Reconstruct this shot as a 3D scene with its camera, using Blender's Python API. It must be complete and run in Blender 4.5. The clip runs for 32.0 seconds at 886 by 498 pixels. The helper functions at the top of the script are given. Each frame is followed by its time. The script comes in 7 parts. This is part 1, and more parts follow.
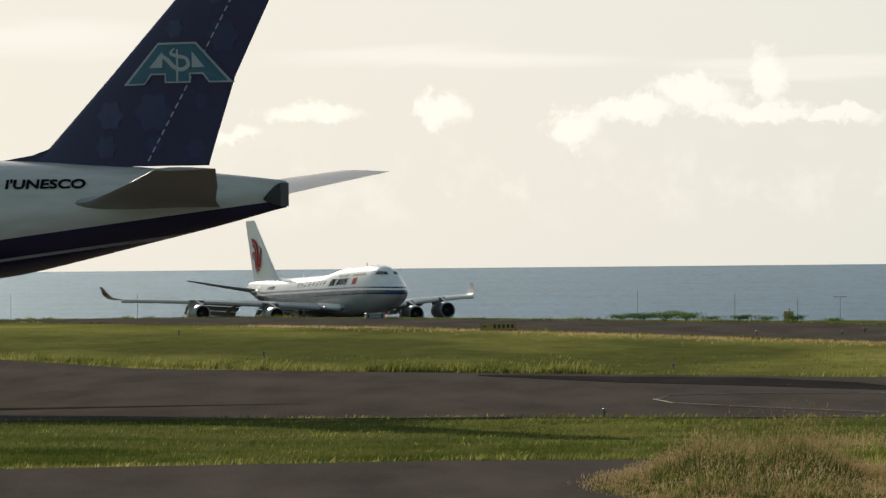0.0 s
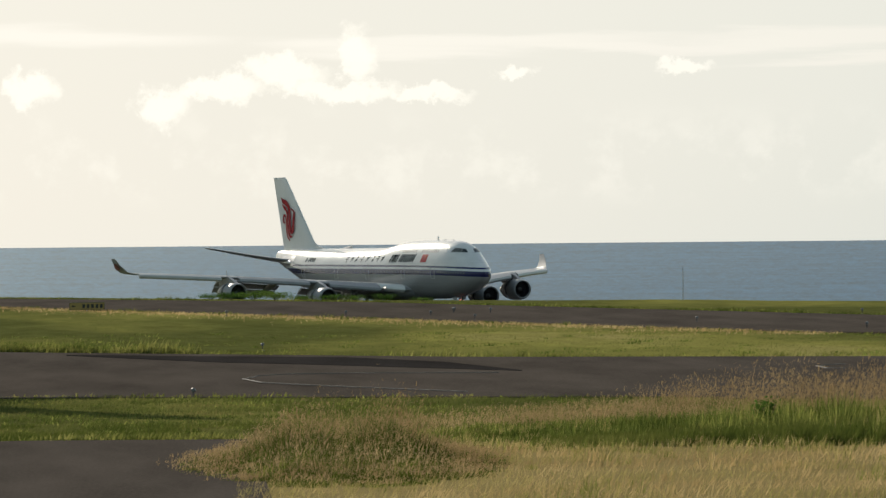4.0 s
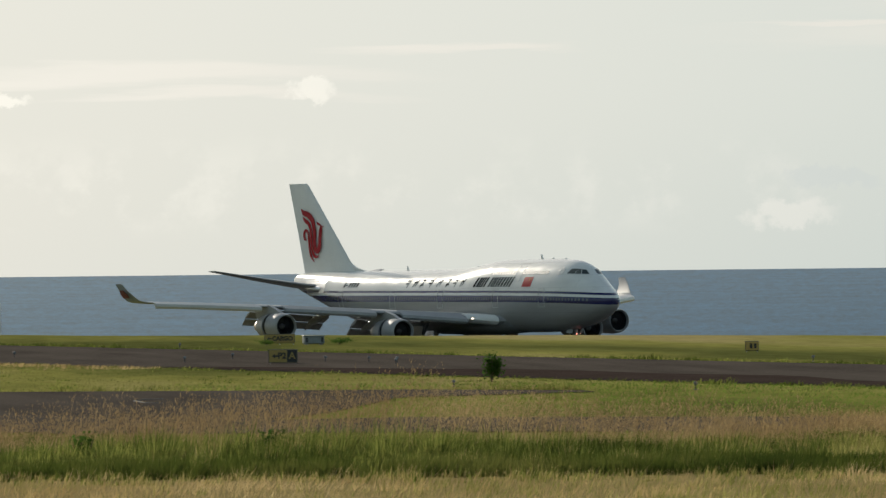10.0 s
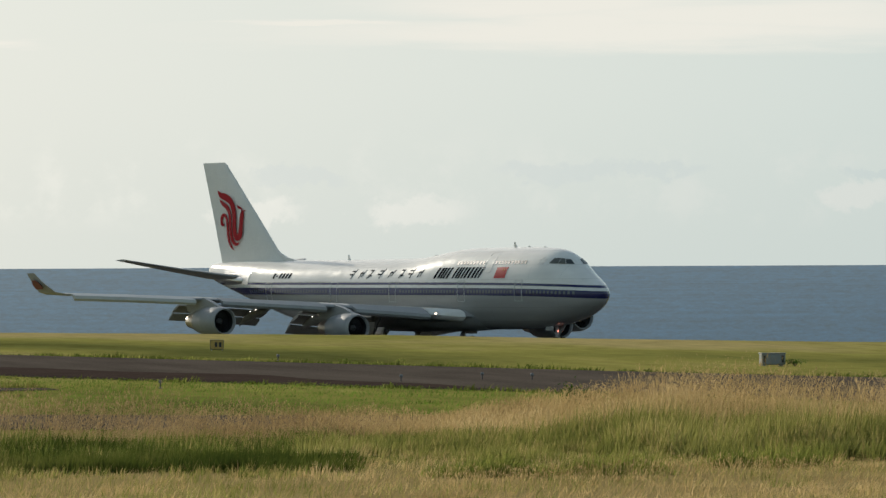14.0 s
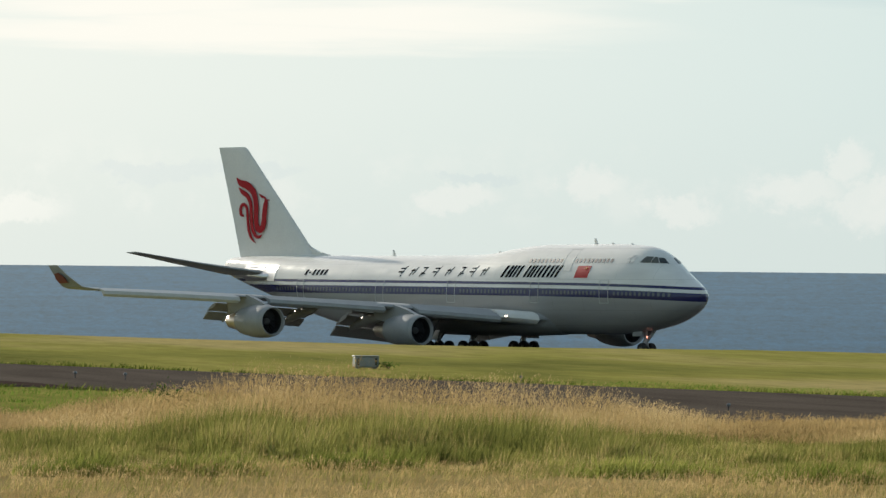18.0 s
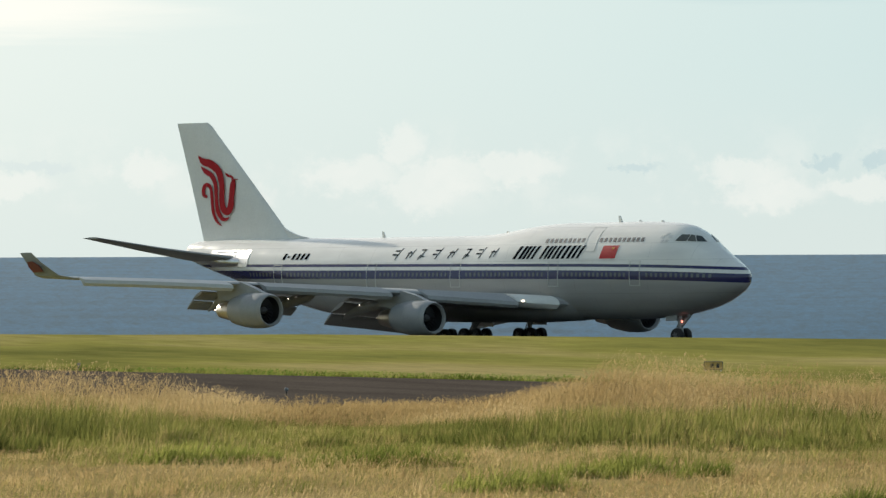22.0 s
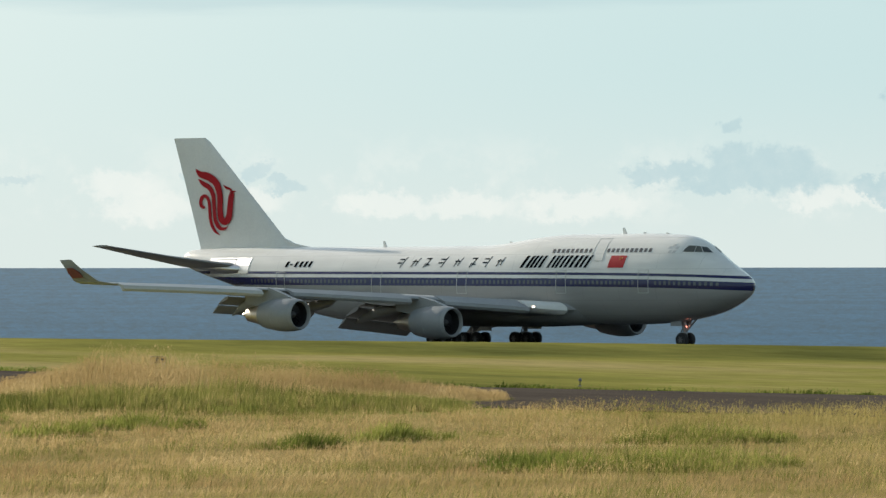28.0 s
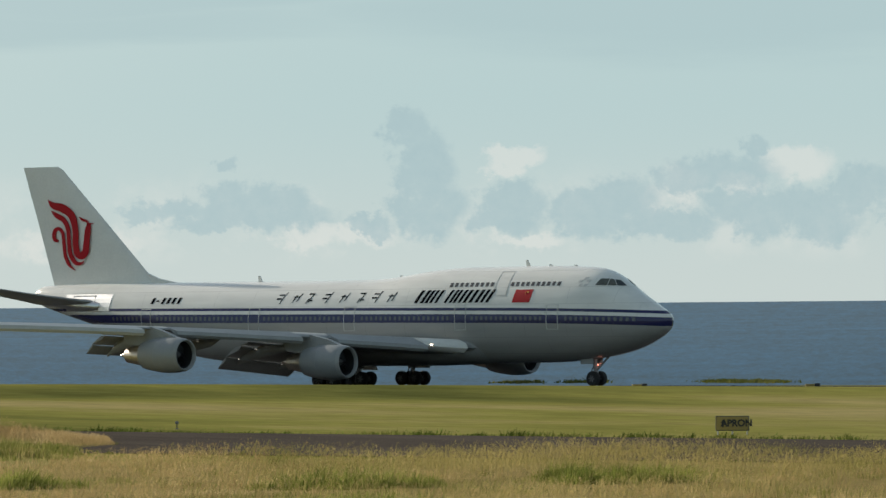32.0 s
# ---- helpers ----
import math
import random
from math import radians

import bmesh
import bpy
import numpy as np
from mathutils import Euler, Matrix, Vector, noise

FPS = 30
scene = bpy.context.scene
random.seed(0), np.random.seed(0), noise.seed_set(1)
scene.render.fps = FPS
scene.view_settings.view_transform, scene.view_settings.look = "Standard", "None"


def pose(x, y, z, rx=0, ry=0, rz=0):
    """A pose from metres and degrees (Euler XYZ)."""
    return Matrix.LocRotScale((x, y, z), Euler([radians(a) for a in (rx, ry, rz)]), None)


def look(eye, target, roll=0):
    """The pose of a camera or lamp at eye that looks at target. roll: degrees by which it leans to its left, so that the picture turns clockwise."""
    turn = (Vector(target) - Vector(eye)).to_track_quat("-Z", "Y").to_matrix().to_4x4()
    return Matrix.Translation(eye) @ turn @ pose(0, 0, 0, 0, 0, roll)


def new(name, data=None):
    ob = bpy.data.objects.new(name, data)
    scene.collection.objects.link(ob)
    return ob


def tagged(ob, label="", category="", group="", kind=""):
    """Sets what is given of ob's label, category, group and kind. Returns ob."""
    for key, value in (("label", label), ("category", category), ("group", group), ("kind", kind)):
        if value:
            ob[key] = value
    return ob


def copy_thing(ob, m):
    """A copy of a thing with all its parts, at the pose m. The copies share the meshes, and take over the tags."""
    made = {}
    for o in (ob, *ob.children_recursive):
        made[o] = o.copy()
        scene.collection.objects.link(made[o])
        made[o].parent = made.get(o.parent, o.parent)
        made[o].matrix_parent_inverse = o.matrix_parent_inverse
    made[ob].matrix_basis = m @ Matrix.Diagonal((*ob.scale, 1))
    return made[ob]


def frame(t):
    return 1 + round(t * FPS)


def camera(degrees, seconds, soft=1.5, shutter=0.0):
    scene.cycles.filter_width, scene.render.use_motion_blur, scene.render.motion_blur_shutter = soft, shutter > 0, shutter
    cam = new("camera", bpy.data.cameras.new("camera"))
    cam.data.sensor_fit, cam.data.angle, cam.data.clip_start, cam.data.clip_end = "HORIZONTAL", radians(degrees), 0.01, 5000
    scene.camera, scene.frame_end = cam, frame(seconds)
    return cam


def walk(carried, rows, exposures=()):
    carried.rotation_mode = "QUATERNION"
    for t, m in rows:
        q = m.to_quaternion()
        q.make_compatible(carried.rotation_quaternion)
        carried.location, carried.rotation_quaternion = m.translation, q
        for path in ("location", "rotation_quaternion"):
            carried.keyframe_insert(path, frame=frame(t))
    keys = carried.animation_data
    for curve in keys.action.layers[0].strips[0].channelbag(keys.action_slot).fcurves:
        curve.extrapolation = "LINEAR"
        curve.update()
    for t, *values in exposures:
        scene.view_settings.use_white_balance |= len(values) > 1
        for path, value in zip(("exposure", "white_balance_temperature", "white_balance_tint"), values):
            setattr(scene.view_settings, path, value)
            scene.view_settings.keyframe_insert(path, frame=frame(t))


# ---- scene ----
# Telephoto camera on a terrace beside an airfield; it pans with a landing airliner.
PAN_ROWS = [
    (0.00, 0.000, 0.000, 8.400, 0.0000, -0.0428, -0.536),
    (0.50, 0.000, 0.000, 8.400, 0.1254, 0.0101, -0.741),
    (1.00, 0.000, 0.000, 8.400, 0.3804, -0.0201, -0.870),
    (1.50, 0.000, 0.000, 8.400, 1.0445, -0.0541, -0.729),
    (2.00, 0.000, 0.000, 8.400, 1.5500, -0.1235, -0.832),
    (2.50, 0.000, 0.000, 8.400, 1.8786, -0.1402, -0.823),
    (3.00, 0.000, 0.000, 8.400, 2.3146, -0.2161, -0.951),
    (3.50, 0.000, 0.000, 8.400, 2.9203, -0.2484, -0.718),
    (5.50, 0.000, 0.000, 8.400, 4.6925, -0.2029, -0.595),
    (6.00, 0.000, 0.000, 8.400, 5.2060, -0.1735, -0.623),
    (6.50, 0.000, 0.000, 8.400, 6.1793, -0.2316, -0.356),
    (7.00, 0.000, 0.000, 8.400, 6.7001, -0.2466, -0.418),
    (7.50, 0.000, 0.000, 8.400, 6.8341, -0.1439, -0.426),
    (8.00, 0.000, 0.000, 8.400, 7.3837, -0.0795, -0.687),
    (8.50, 0.000, 0.000, 8.400, 7.8260, -0.0631, -0.751),
    (9.00, 0.000, 0.000, 8.400, 8.2062, -0.0087, -0.573),
    (9.50, 0.000, 0.000, 8.400, 8.5250, -0.0149, -0.631),
    (10.00, 0.000, 0.000, 8.400, 9.2333, -0.0064, -0.617),
    (10.50, 0.000, 0.000, 8.400, 9.7253, -0.0425, -0.644),
    (11.00, 0.000, 0.000, 8.400, 10.3216, -0.0703, -0.507),
    (11.50, 0.000, 0.000, 8.400, 10.8313, 0.0131, -0.733),
    (12.00, 0.000, 0.000, 8.400, 11.2359, 0.1337, -0.405),
    (12.50, 0.000, 0.000, 8.400, 11.6009, 0.1352, -0.589),
    (13.00, 0.000, 0.000, 8.400, 12.2521, 0.0854, -0.481),
    (13.50, 0.000, 0.000, 8.400, 12.7934, 0.0148, -0.505),
    (14.00, 0.000, 0.000, 8.400, 13.7463, -0.0532, -0.255),
    (14.50, 0.000, 0.000, 8.400, 13.6954, -0.0196, -0.069),
    (16.50, 0.000, 0.000, 8.400, 15.5838, -0.0981, 0.409),
    (17.00, 0.000, 0.000, 8.400, 16.0674, -0.1500, 0.422),
    (17.50, 0.000, 0.000, 8.400, 16.6056, -0.0490, 0.606),
    (18.00, 0.000, 0.000, 8.400, 17.1662, -0.0350, 0.565),
    (18.50, 0.000, 0.000, 8.400, 17.4873, 0.0352, 0.545),
    (19.00, 0.000, 0.000, 8.400, 18.0379, 0.0998, 0.271),
    (19.50, 0.000, 0.000, 8.400, 18.5969, 0.0749, 0.209),
    (20.00, 0.000, 0.000, 8.400, 19.0963, 0.0498, 0.079),
    (20.50, 0.000, 0.000, 8.400, 19.4681, -0.0312, -0.060),
    (21.00, 0.000, 0.000, 8.400, 19.9318, -0.0825, 0.008),
    (21.50, 0.000, 0.000, 8.400, 20.3559, -0.1205, -0.094),
    (22.00, 0.000, 0.000, 8.400, 20.9167, -0.1462, -0.202),
    (22.50, 0.000, 0.000, 8.400, 21.4632, -0.1901, -0.046),
    (23.00, 0.000, 0.000, 8.400, 21.9758, -0.1086, -0.074),
    (23.20, 0.000, 0.000, 8.400, 22.1806, -0.1073, 0.005),
    (23.40, 0.000, 0.000, 8.400, 22.3855, -0.1063, 0.084),
    (23.45, 0.000, 0.000, 8.400, 22.4371, -0.1065, 0.105),
    (23.50, 0.000, 0.000, 8.400, 22.4887, -0.1067, 0.125),
    (23.60, -1.656, -3.531, 8.419, 22.5912, -0.1133, 0.129),
    (23.70, -3.313, -7.061, 8.439, 22.6937, -0.1197, 0.133),
    (23.80, -4.969, -10.592, 8.458, 22.7963, -0.1262, 0.137),
    (23.90, -6.626, -14.123, 8.477, 22.8987, -0.1324, 0.141),
    (24.00, -8.282, -17.654, 8.496, 23.0011, -0.1387, 0.145),
    (24.10, -9.938, -21.184, 8.516, 23.0914, -0.1270, 0.145),
    (24.20, -11.595, -24.715, 8.535, 23.1818, -0.1153, 0.146),
    (24.30, -13.251, -28.246, 8.554, 23.2719, -0.1039, 0.146),
    (24.40, -14.907, -31.777, 8.573, 23.3621, -0.0926, 0.147),
    (24.50, -16.564, -35.307, 8.593, 23.4523, -0.0815, 0.147),
    (24.60, -18.220, -38.838, 8.612, 23.5623, -0.0645, 0.130),
    (24.70, -19.877, -42.369, 8.631, 23.6722, -0.0479, 0.113),
    (24.80, -21.533, -45.899, 8.650, 23.7821, -0.0312, 0.096),
    (24.90, -23.189, -49.430, 8.670, 23.8919, -0.0150, 0.080),
    (25.00, -24.846, -52.961, 8.689, 24.0017, 0.0013, 0.063),
    (25.10, -26.502, -56.492, 8.708, 24.0587, -0.0077, -0.078),
    (25.20, -28.159, -60.022, 8.728, 24.1157, -0.0166, -0.219),
    (25.30, -29.815, -63.553, 8.747, 24.1729, -0.0253, -0.359),
    (25.40, -31.471, -67.084, 8.766, 24.2301, -0.0340, -0.498),
    (25.50, -33.128, -70.614, 8.785, 24.2874, -0.0426, -0.637),
    (25.60, -34.784, -74.145, 8.805, 24.3545, -0.0413, -0.597),
    (25.70, -36.441, -77.676, 8.824, 24.4214, -0.0400, -0.556),
    (25.80, -38.000, -81.000, 8.842, 24.4883, -0.0388, -0.516),
    (25.90, -38.000, -81.000, 8.842, 24.5553, -0.0366, -0.477),
    (26.00, -38.000, -81.000, 8.842, 24.6221, -0.0342, -0.438),
    (26.10, -38.000, -81.000, 8.842, 24.6889, -0.0318, -0.399),
    (26.20, -38.000, -81.000, 8.842, 24.7558, -0.0294, -0.360),
    (26.30, -38.000, -81.000, 8.842, 24.8227, -0.0270, -0.322),
    (27.00, -38.150, -80.533, 8.841, 25.2678, -0.0100, -0.050),
    (27.50, -38.570, -80.159, 8.841, 25.6248, 0.0021, 0.144),
    (28.00, -39.316, -79.808, 8.842, 26.1658, -0.0477, -0.041),
    (28.50, -38.983, -77.967, 8.834, 26.4982, -0.0886, -0.222),
    (29.00, -38.244, -76.162, 8.825, 26.5802, -0.0427, -0.114),
    (29.50, -38.058, -74.416, 8.819, 27.0195, 0.0263, 0.060),
    (30.00, -37.786, -72.711, 8.812, 27.3944, 0.1942, -0.046),
    (30.50, -36.829, -71.044, 8.807, 27.3113, 0.3536, 0.231),
    (30.90, -36.973, -69.764, 8.800, 27.8492, 0.3021, -0.030),
    (31.00, -38.548, -69.383, 8.810, 29.0910, 0.2875, 0.590),
    (31.50, -38.801, -67.766, 8.808, 29.8340, 0.3422, 0.049),
    (32.00, -38.830, -66.209, 8.807, 30.4258, 0.2622, -0.501),
]


def eye_pose(x, y, z, pan, tilt, roll):
    """A camera that stands at x, y, z, turned clockwise from +y, tilted up and rolled, in degrees."""
    return pose(x, y, z, 90 + tilt, 0, -pan) @ pose(0, 0, 0, 0, 0, roll)


cam = camera(7.476, 32.0, soft=1.4, shutter=0.2)
walk(cam, [(r[0], eye_pose(*r[1:])) for r in PAN_ROWS],
     exposures=((0, -0.22), (2.5, -0.2), (6, -0.07), (9, -0.2), (13, -0.22), (14.5, -0.05), (16.5, 0.1), (19, 0.11), (22, 0.18), (25, 0.27), (28, 0.22), (30, 0.13), (32, -0.08)))

# ---- world and sun ----
SUN_AZ, SUN_EL = -17.0, 21.5      # degrees, clockwise from +y; above the horizon


def node(tree, kind, **values):
    n = tree.nodes.new(kind)
    for k, v in values.items():
        if k in n.inputs:
            n.inputs[k].default_value = v
    return n


LIGHT = (  # azimuth, elevation, half width, half height, in degrees
    (-1.08, 1.12, 0.45, 0.11), (-0.01, 1.13, 0.24, 0.16), (1.14, 1, 0.29, 0.2), (1.61, 1.12, 0.45, 0.13), (2.14, 1.25, 0.41, 0.15), (2.74, 1.41, 0.21, 0.23),
    (2.62, 1.13, 0.62, 0.11), (3.38, 1.1, 0.36, 0.08), (-1.68, 0.93, 0.21, 0.08), (3.36, 1.07, 0.36, 0.08), (4.1, 1.24, 0.21, 0.07), (5.51, 1.27, 0.28, 0.07),
    (8.16, 1.31, 0.24, 0.1), (13.52, 0.27, 0.53, 0.14), (12.14, 0.28, 0.43, 0.11), (20.62, 0.74, 0.19, 0.2), (20.16, 0.45, 0.45, 0.18), (18.45, 0.54, 0.31, 0.13),
    (20.97, 0.45, 0.43, 0.16), (21.36, 0.55, 0.29, 0.13), (17.25, 0.39, 0.38, 0.11), (20.53, 0.71, 0.19, 0.24), (20.91, 0.47, 0.43, 0.16), (21.58, 0.52, 0.43, 0.16),
    (23.49, 0.49, 0.45, 0.16), (24.44, 0.37, 0.45, 0.13), (19.19, 0.33, 0.33, 0.12), (18.38, 0.52, 0.19, 0.19), (31.05, 1.05, 0.26, 0.1), (32.48, 0.77, 0.2, 0.24),
    (30.96, 0.95, 0.2, 0.1), (32.22, 0.64, 0.16, 0.15), (32.92, 0.79, 0.19, 0.11), (29.55, 0.41, 0.55, 0.1), (31.12, 0.33, 0.38, 0.08), (20.75, 0.31, 0.44, 0.22),
    (23.71, 0.32, 0.49, 0.17), (26.33, 0.33, 0.6, 0.13), (27.29, 0.29, 0.33, 0.14), (29.3, 0.36, 0.33, 0.12), (33.37, 0.96, 0.33, 0.16), (27.36, 0.35, 0.67, 0.13), (25.59, 0.33, 0.5, 0.12),
)
DARK = (  # azimuth, elevation, half width, half height, in degrees
    (24.15, 0.61, 0.15, 0.07), (24.60, 0.61, 0.21, 0.08), (22.55, 0.53, 0.2, 0.06), (22.54, 0.53, 0.24, 0.06), (29.02, 0.68, 0.36, 0.17), (28.55, 0.59, 0.72, 0.12),
    (27.92, 0.57, 0.24, 0.08), (28.59, 1, 0.12, 0.08), (30.13, 1.28, 0.2, 0.17), (30.23, 0.98, 0.28, 0.36), (30.31, 0.63, 0.43, 0.2), (28.81, 0.64, 0.53, 0.21),
    (27.98, 0.58, 0.27, 0.09), (31.03, 0.65, 0.33, 0.2), (31.98, 0.67, 0.41, 0.24), (32.81, 0.91, 0.5, 0.19), (33.09, 1.11, 0.14, 0.12), (33.25, 0.6, 0.94, 0.2),
    (28.45, 0.47, 0.41, 0.09), (28.97, 0.55, 0.58, 0.17), (29.78, 0.47, 0.25, 0.1), (30.32, 0.6, 0.34, 0.27), (30.28, 0.95, 0.26, 0.32), (30.93, 0.51, 0.33, 0.15),
    (31.65, 0.56, 0.41, 0.25), (32.29, 0.45, 0.66, 0.15), (32.53, 0.82, 0.33, 0.16), (33.15, 0.55, 0.27, 0.27), (33.67, 0.48, 0.38, 0.21), (24.80, 0.48, 0.18, 0.06),
    (33.92, 0.73, 0.34, 0.24), (34.47, 0.58, 0.39, 0.21), (15.56, 0.57, 0.43, 0.08), (17.46, 0.56, 0.38, 0.07), (12.54, 0.54, 0.43, 0.1), (14.79, 0.59, 0.62, 0.12),
)
STREAK = (  # azimuth, elevation, half width, half height, in degrees
    (0.09, 1.54, 1.72, 0.12), (-3.25, 1.76, 1.24, 0.2), (2.71, 1.49, 1.05, 0.11), (3.15, 1.45, 1.43, 0.11), (5.3, 1.49, 2.67, 0.06), (7.45, 1.37, 0.81, 0.06),
    (6.87, 1.51, 2.29, 0.09), (9.88, 1.71, 0.81, 0.05), (7.34, 1.32, 1.43, 0.05), (12.58, 1.84, 1.1, 0.04), (14.87, 1.86, 1.43, 0.16), (9.72, 1.69, 0.81, 0.04),
    (16.43, 1.91, 2.86, 0.22), (17.63, 2.11, 2.39, 0.1), (15.17, 1.77, 3.82, 0.16),
    (14.68, 2.0, 2.25, 0.14), (14.89, 1.81, 1.28, 0.08), (9.31, 1.71, 1.18, 0.06), (3.82, 1.54, 2.25, 0.09), (3.01, 1.37, 1.32, 0.07), (7.54, 1.33, 1.04, 0.06),
)
VEIL = ((27.66, 2.44, 2.75, 0.27), (32.67, 2.25, 3.57, 0.4), (25.2, 2.16, 5.4, 0.22))   # thin grey sheets, high up


def make_world():
    """Hazy evening sky, brightest towards the sun, with high streaks, a bank of bright cumulus and grey cumulus over the sea."""
    world = bpy.data.worlds.new("sky")
    world.use_nodes = True
    tree = world.node_tree
    tree.nodes.clear()
    ln = tree.links.new

    def calc(op, *args, clamp=False):
        n = tree.nodes.new("ShaderNodeMath")
        n.operation, n.use_clamp = op, clamp
        for i, a in enumerate(args):
            if isinstance(a, (int, float)):
                n.inputs[i].default_value = a
            else:
                ln(a, n.inputs[i])
        return n.outputs[0]

    def vec(op, a, b):
        n = tree.nodes.new("ShaderNodeVectorMath")
        n.operation = op
        for i, q in enumerate((a, b)):
            if isinstance(q, tuple):
                n.inputs[i].default_value = q
            elif q is not None:
                ln(q, n.inputs[i])
        return n

    def mixed(fac, a, b):
        n = tree.nodes.new("ShaderNodeMix")
        n.data_type = "RGBA"
        for i, q in ((0, fac), (6, a), (7, b)):
            if isinstance(q, (tuple, float)):
                n.inputs[i].default_value = q
            else:
                ln(q, n.inputs[i])
        return n.outputs[2]

    def ramp(v, lo, hi):
        n = tree.nodes.new("ShaderNodeMapRange")
        n.interpolation_type = "SMOOTHSTEP"
        n.inputs["From Min"].default_value, n.inputs["From Max"].default_value = lo, hi
        ln(v, n.inputs["Value"])
        return n.outputs[0]

    out = tree.nodes.new("ShaderNodeOutputWorld")
    bg = tree.nodes.new("ShaderNodeBackground")
    ln(bg.outputs[0], out.inputs[0])
    sky = tree.nodes.new("ShaderNodeTexSky")
    sky.sky_type = "NISHITA"
    sky.sun_disc = False
    sky.sun_elevation, sky.sun_rotation = radians(SUN_EL), radians(SUN_AZ)
    sky.air_density, sky.dust_density, sky.ozone_density = 1.0, 0.8, 1.5
    bg.inputs["Strength"].default_value = 0.10
    co = tree.nodes.new("ShaderNodeTexCoord")
    way = co.outputs["Generated"]
    sep = tree.nodes.new("ShaderNodeSeparateXYZ")
    ln(way, sep.inputs[0])
    az = calc("MULTIPLY", calc("ARCTAN2", sep.outputs[0], sep.outputs[1]), 57.2958)
    el = calc("MULTIPLY", calc("ARCSINE", sep.outputs[2]), 57.2958)
    flat = tree.nodes.new("ShaderNodeCombineXYZ")
    ln(az, flat.inputs[0]), ln(el, flat.inputs[1])
    # haze: warm and brilliant near the sun, cool away from it
    a, e = radians(SUN_AZ), radians(SUN_EL)
    near_sun = vec("DOT_PRODUCT", way, (math.sin(a) * math.cos(e), math.cos(a) * math.cos(e), math.sin(e))).outputs["Value"]
    haze = mixed(ramp(near_sun, HAZE_COS[0], HAZE_COS[1]), HAZE_COOL, HAZE_WARM)
    low = mixed(ramp(el, -0.3, 1.6), HAZE_LOW, haze)
    low = mixed(ramp(near_sun, 0.68, 0.9), low, haze)
    thin = calc("MULTIPLY_ADD", ramp(el, 4.0, 40.0), -0.69, 0.95)
    base = mixed(thin, sky.outputs[0], low)
    # uneven edges for all clouds
    big = node(tree, "ShaderNodeTexNoise", Scale=1.7, Detail=6.0, Roughness=0.62)
    ln(flat.outputs[0], big.inputs["Vector"])
    warp = vec("SUBTRACT", big.outputs["Color"], (0.5, 0.5, 0.5))
    sc = vec("MULTIPLY", warp.outputs[0], (0.55, 0.42, 0.0))
    fine = node(tree, "ShaderNodeTexNoise", Scale=7.0, Detail=7.0, Roughness=0.68)
    ln(flat.outputs[0], fine.inputs["Vector"])
    sf = vec("MULTIPLY", vec("SUBTRACT", fine.outputs["Color"], (0.5, 0.5, 0.5)).outputs[0], (0.34, 0.28, 0.0))
    spot = vec("ADD", vec("ADD", flat.outputs[0], sc.outputs[0]).outputs[0], sf.outputs[0]).outputs[0]
    longish = vec("MULTIPLY", flat.outputs[0], (0.22, 2.6, 1.0)).outputs[0]
    st = node(tree, "ShaderNodeTexNoise", Scale=1.1, Detail=6.0, Roughness=0.6)
    ln(longish, st.inputs["Vector"])
    sw = vec("MULTIPLY", vec("SUBTRACT", st.outputs["Color"], (0.5, 0.5, 0.5)).outputs[0], (2.2, 0.5, 0.0))
    long_spot = vec("ADD", flat.outputs[0], sw.outputs[0]).outputs[0]

    def bank(blobs, where):
        total = None
        for az0, el0, ra, re in blobs:
            d = vec("MULTIPLY", vec("SUBTRACT", where, (az0, el0, 0.0)).outputs[0], (1 / ra, 1 / re, 0.0))
            v = calc("SUBTRACT", 1.0, vec("LENGTH", d.outputs[0], None).outputs["Value"])
            total = v if total is None else calc("MAXIMUM", total, v)
        return total

    ragged = calc("MULTIPLY_ADD", fine.outputs["Fac"], 0.9, -0.45)
    streak = calc("MULTIPLY", ramp(bank(STREAK, long_spot), -0.15, 0.75), 0.85)
    col = mixed(streak, base, mixed(ramp(near_sun, 0.82, 0.91), STREAK_COLOUR, STREAK_SUN))
    veil = calc("MULTIPLY", ramp(bank(VEIL, long_spot), -0.2, 0.5), 0.45)
    col = mixed(veil, col, CLOUD_GREY)
    # faint cumulus along the horizon
    band = calc("MULTIPLY", ramp(el, 0.05, 0.35), calc("SUBTRACT", 1.0, ramp(el, 0.5, 1.1)))
    puffs = calc("MULTIPLY", calc("MULTIPLY", ramp(big.outputs["Fac"], 0.47, 0.66), band), 0.3)
    white = mixed(ramp(near_sun, 0.76, 0.9), CLOUD_CREAM, CLOUD_WHITE)
    col = mixed(puffs, col, white)
    light = calc("MULTIPLY", ramp(calc("ADD", bank(LIGHT, spot), ragged), -0.12, 0.5), calc("MULTIPLY_ADD", ramp(near_sun, 0.76, 0.9), 0.32, 0.52))
    col = mixed(light, col, white)
    grey = calc("MULTIPLY", ramp(calc("ADD", bank(DARK, spot), ragged), -0.1, 0.42), calc("MULTIPLY_ADD", fine.outputs["Fac"], 0.6, 0.42))
    shade = mixed(ramp(near_sun, HAZE_COS[0], HAZE_COS[1]), CLOUD_GREY, HAZE_WARM)
    col = mixed(grey, col, shade)
    ln(col, bg.inputs["Color"])
    scene.world = world


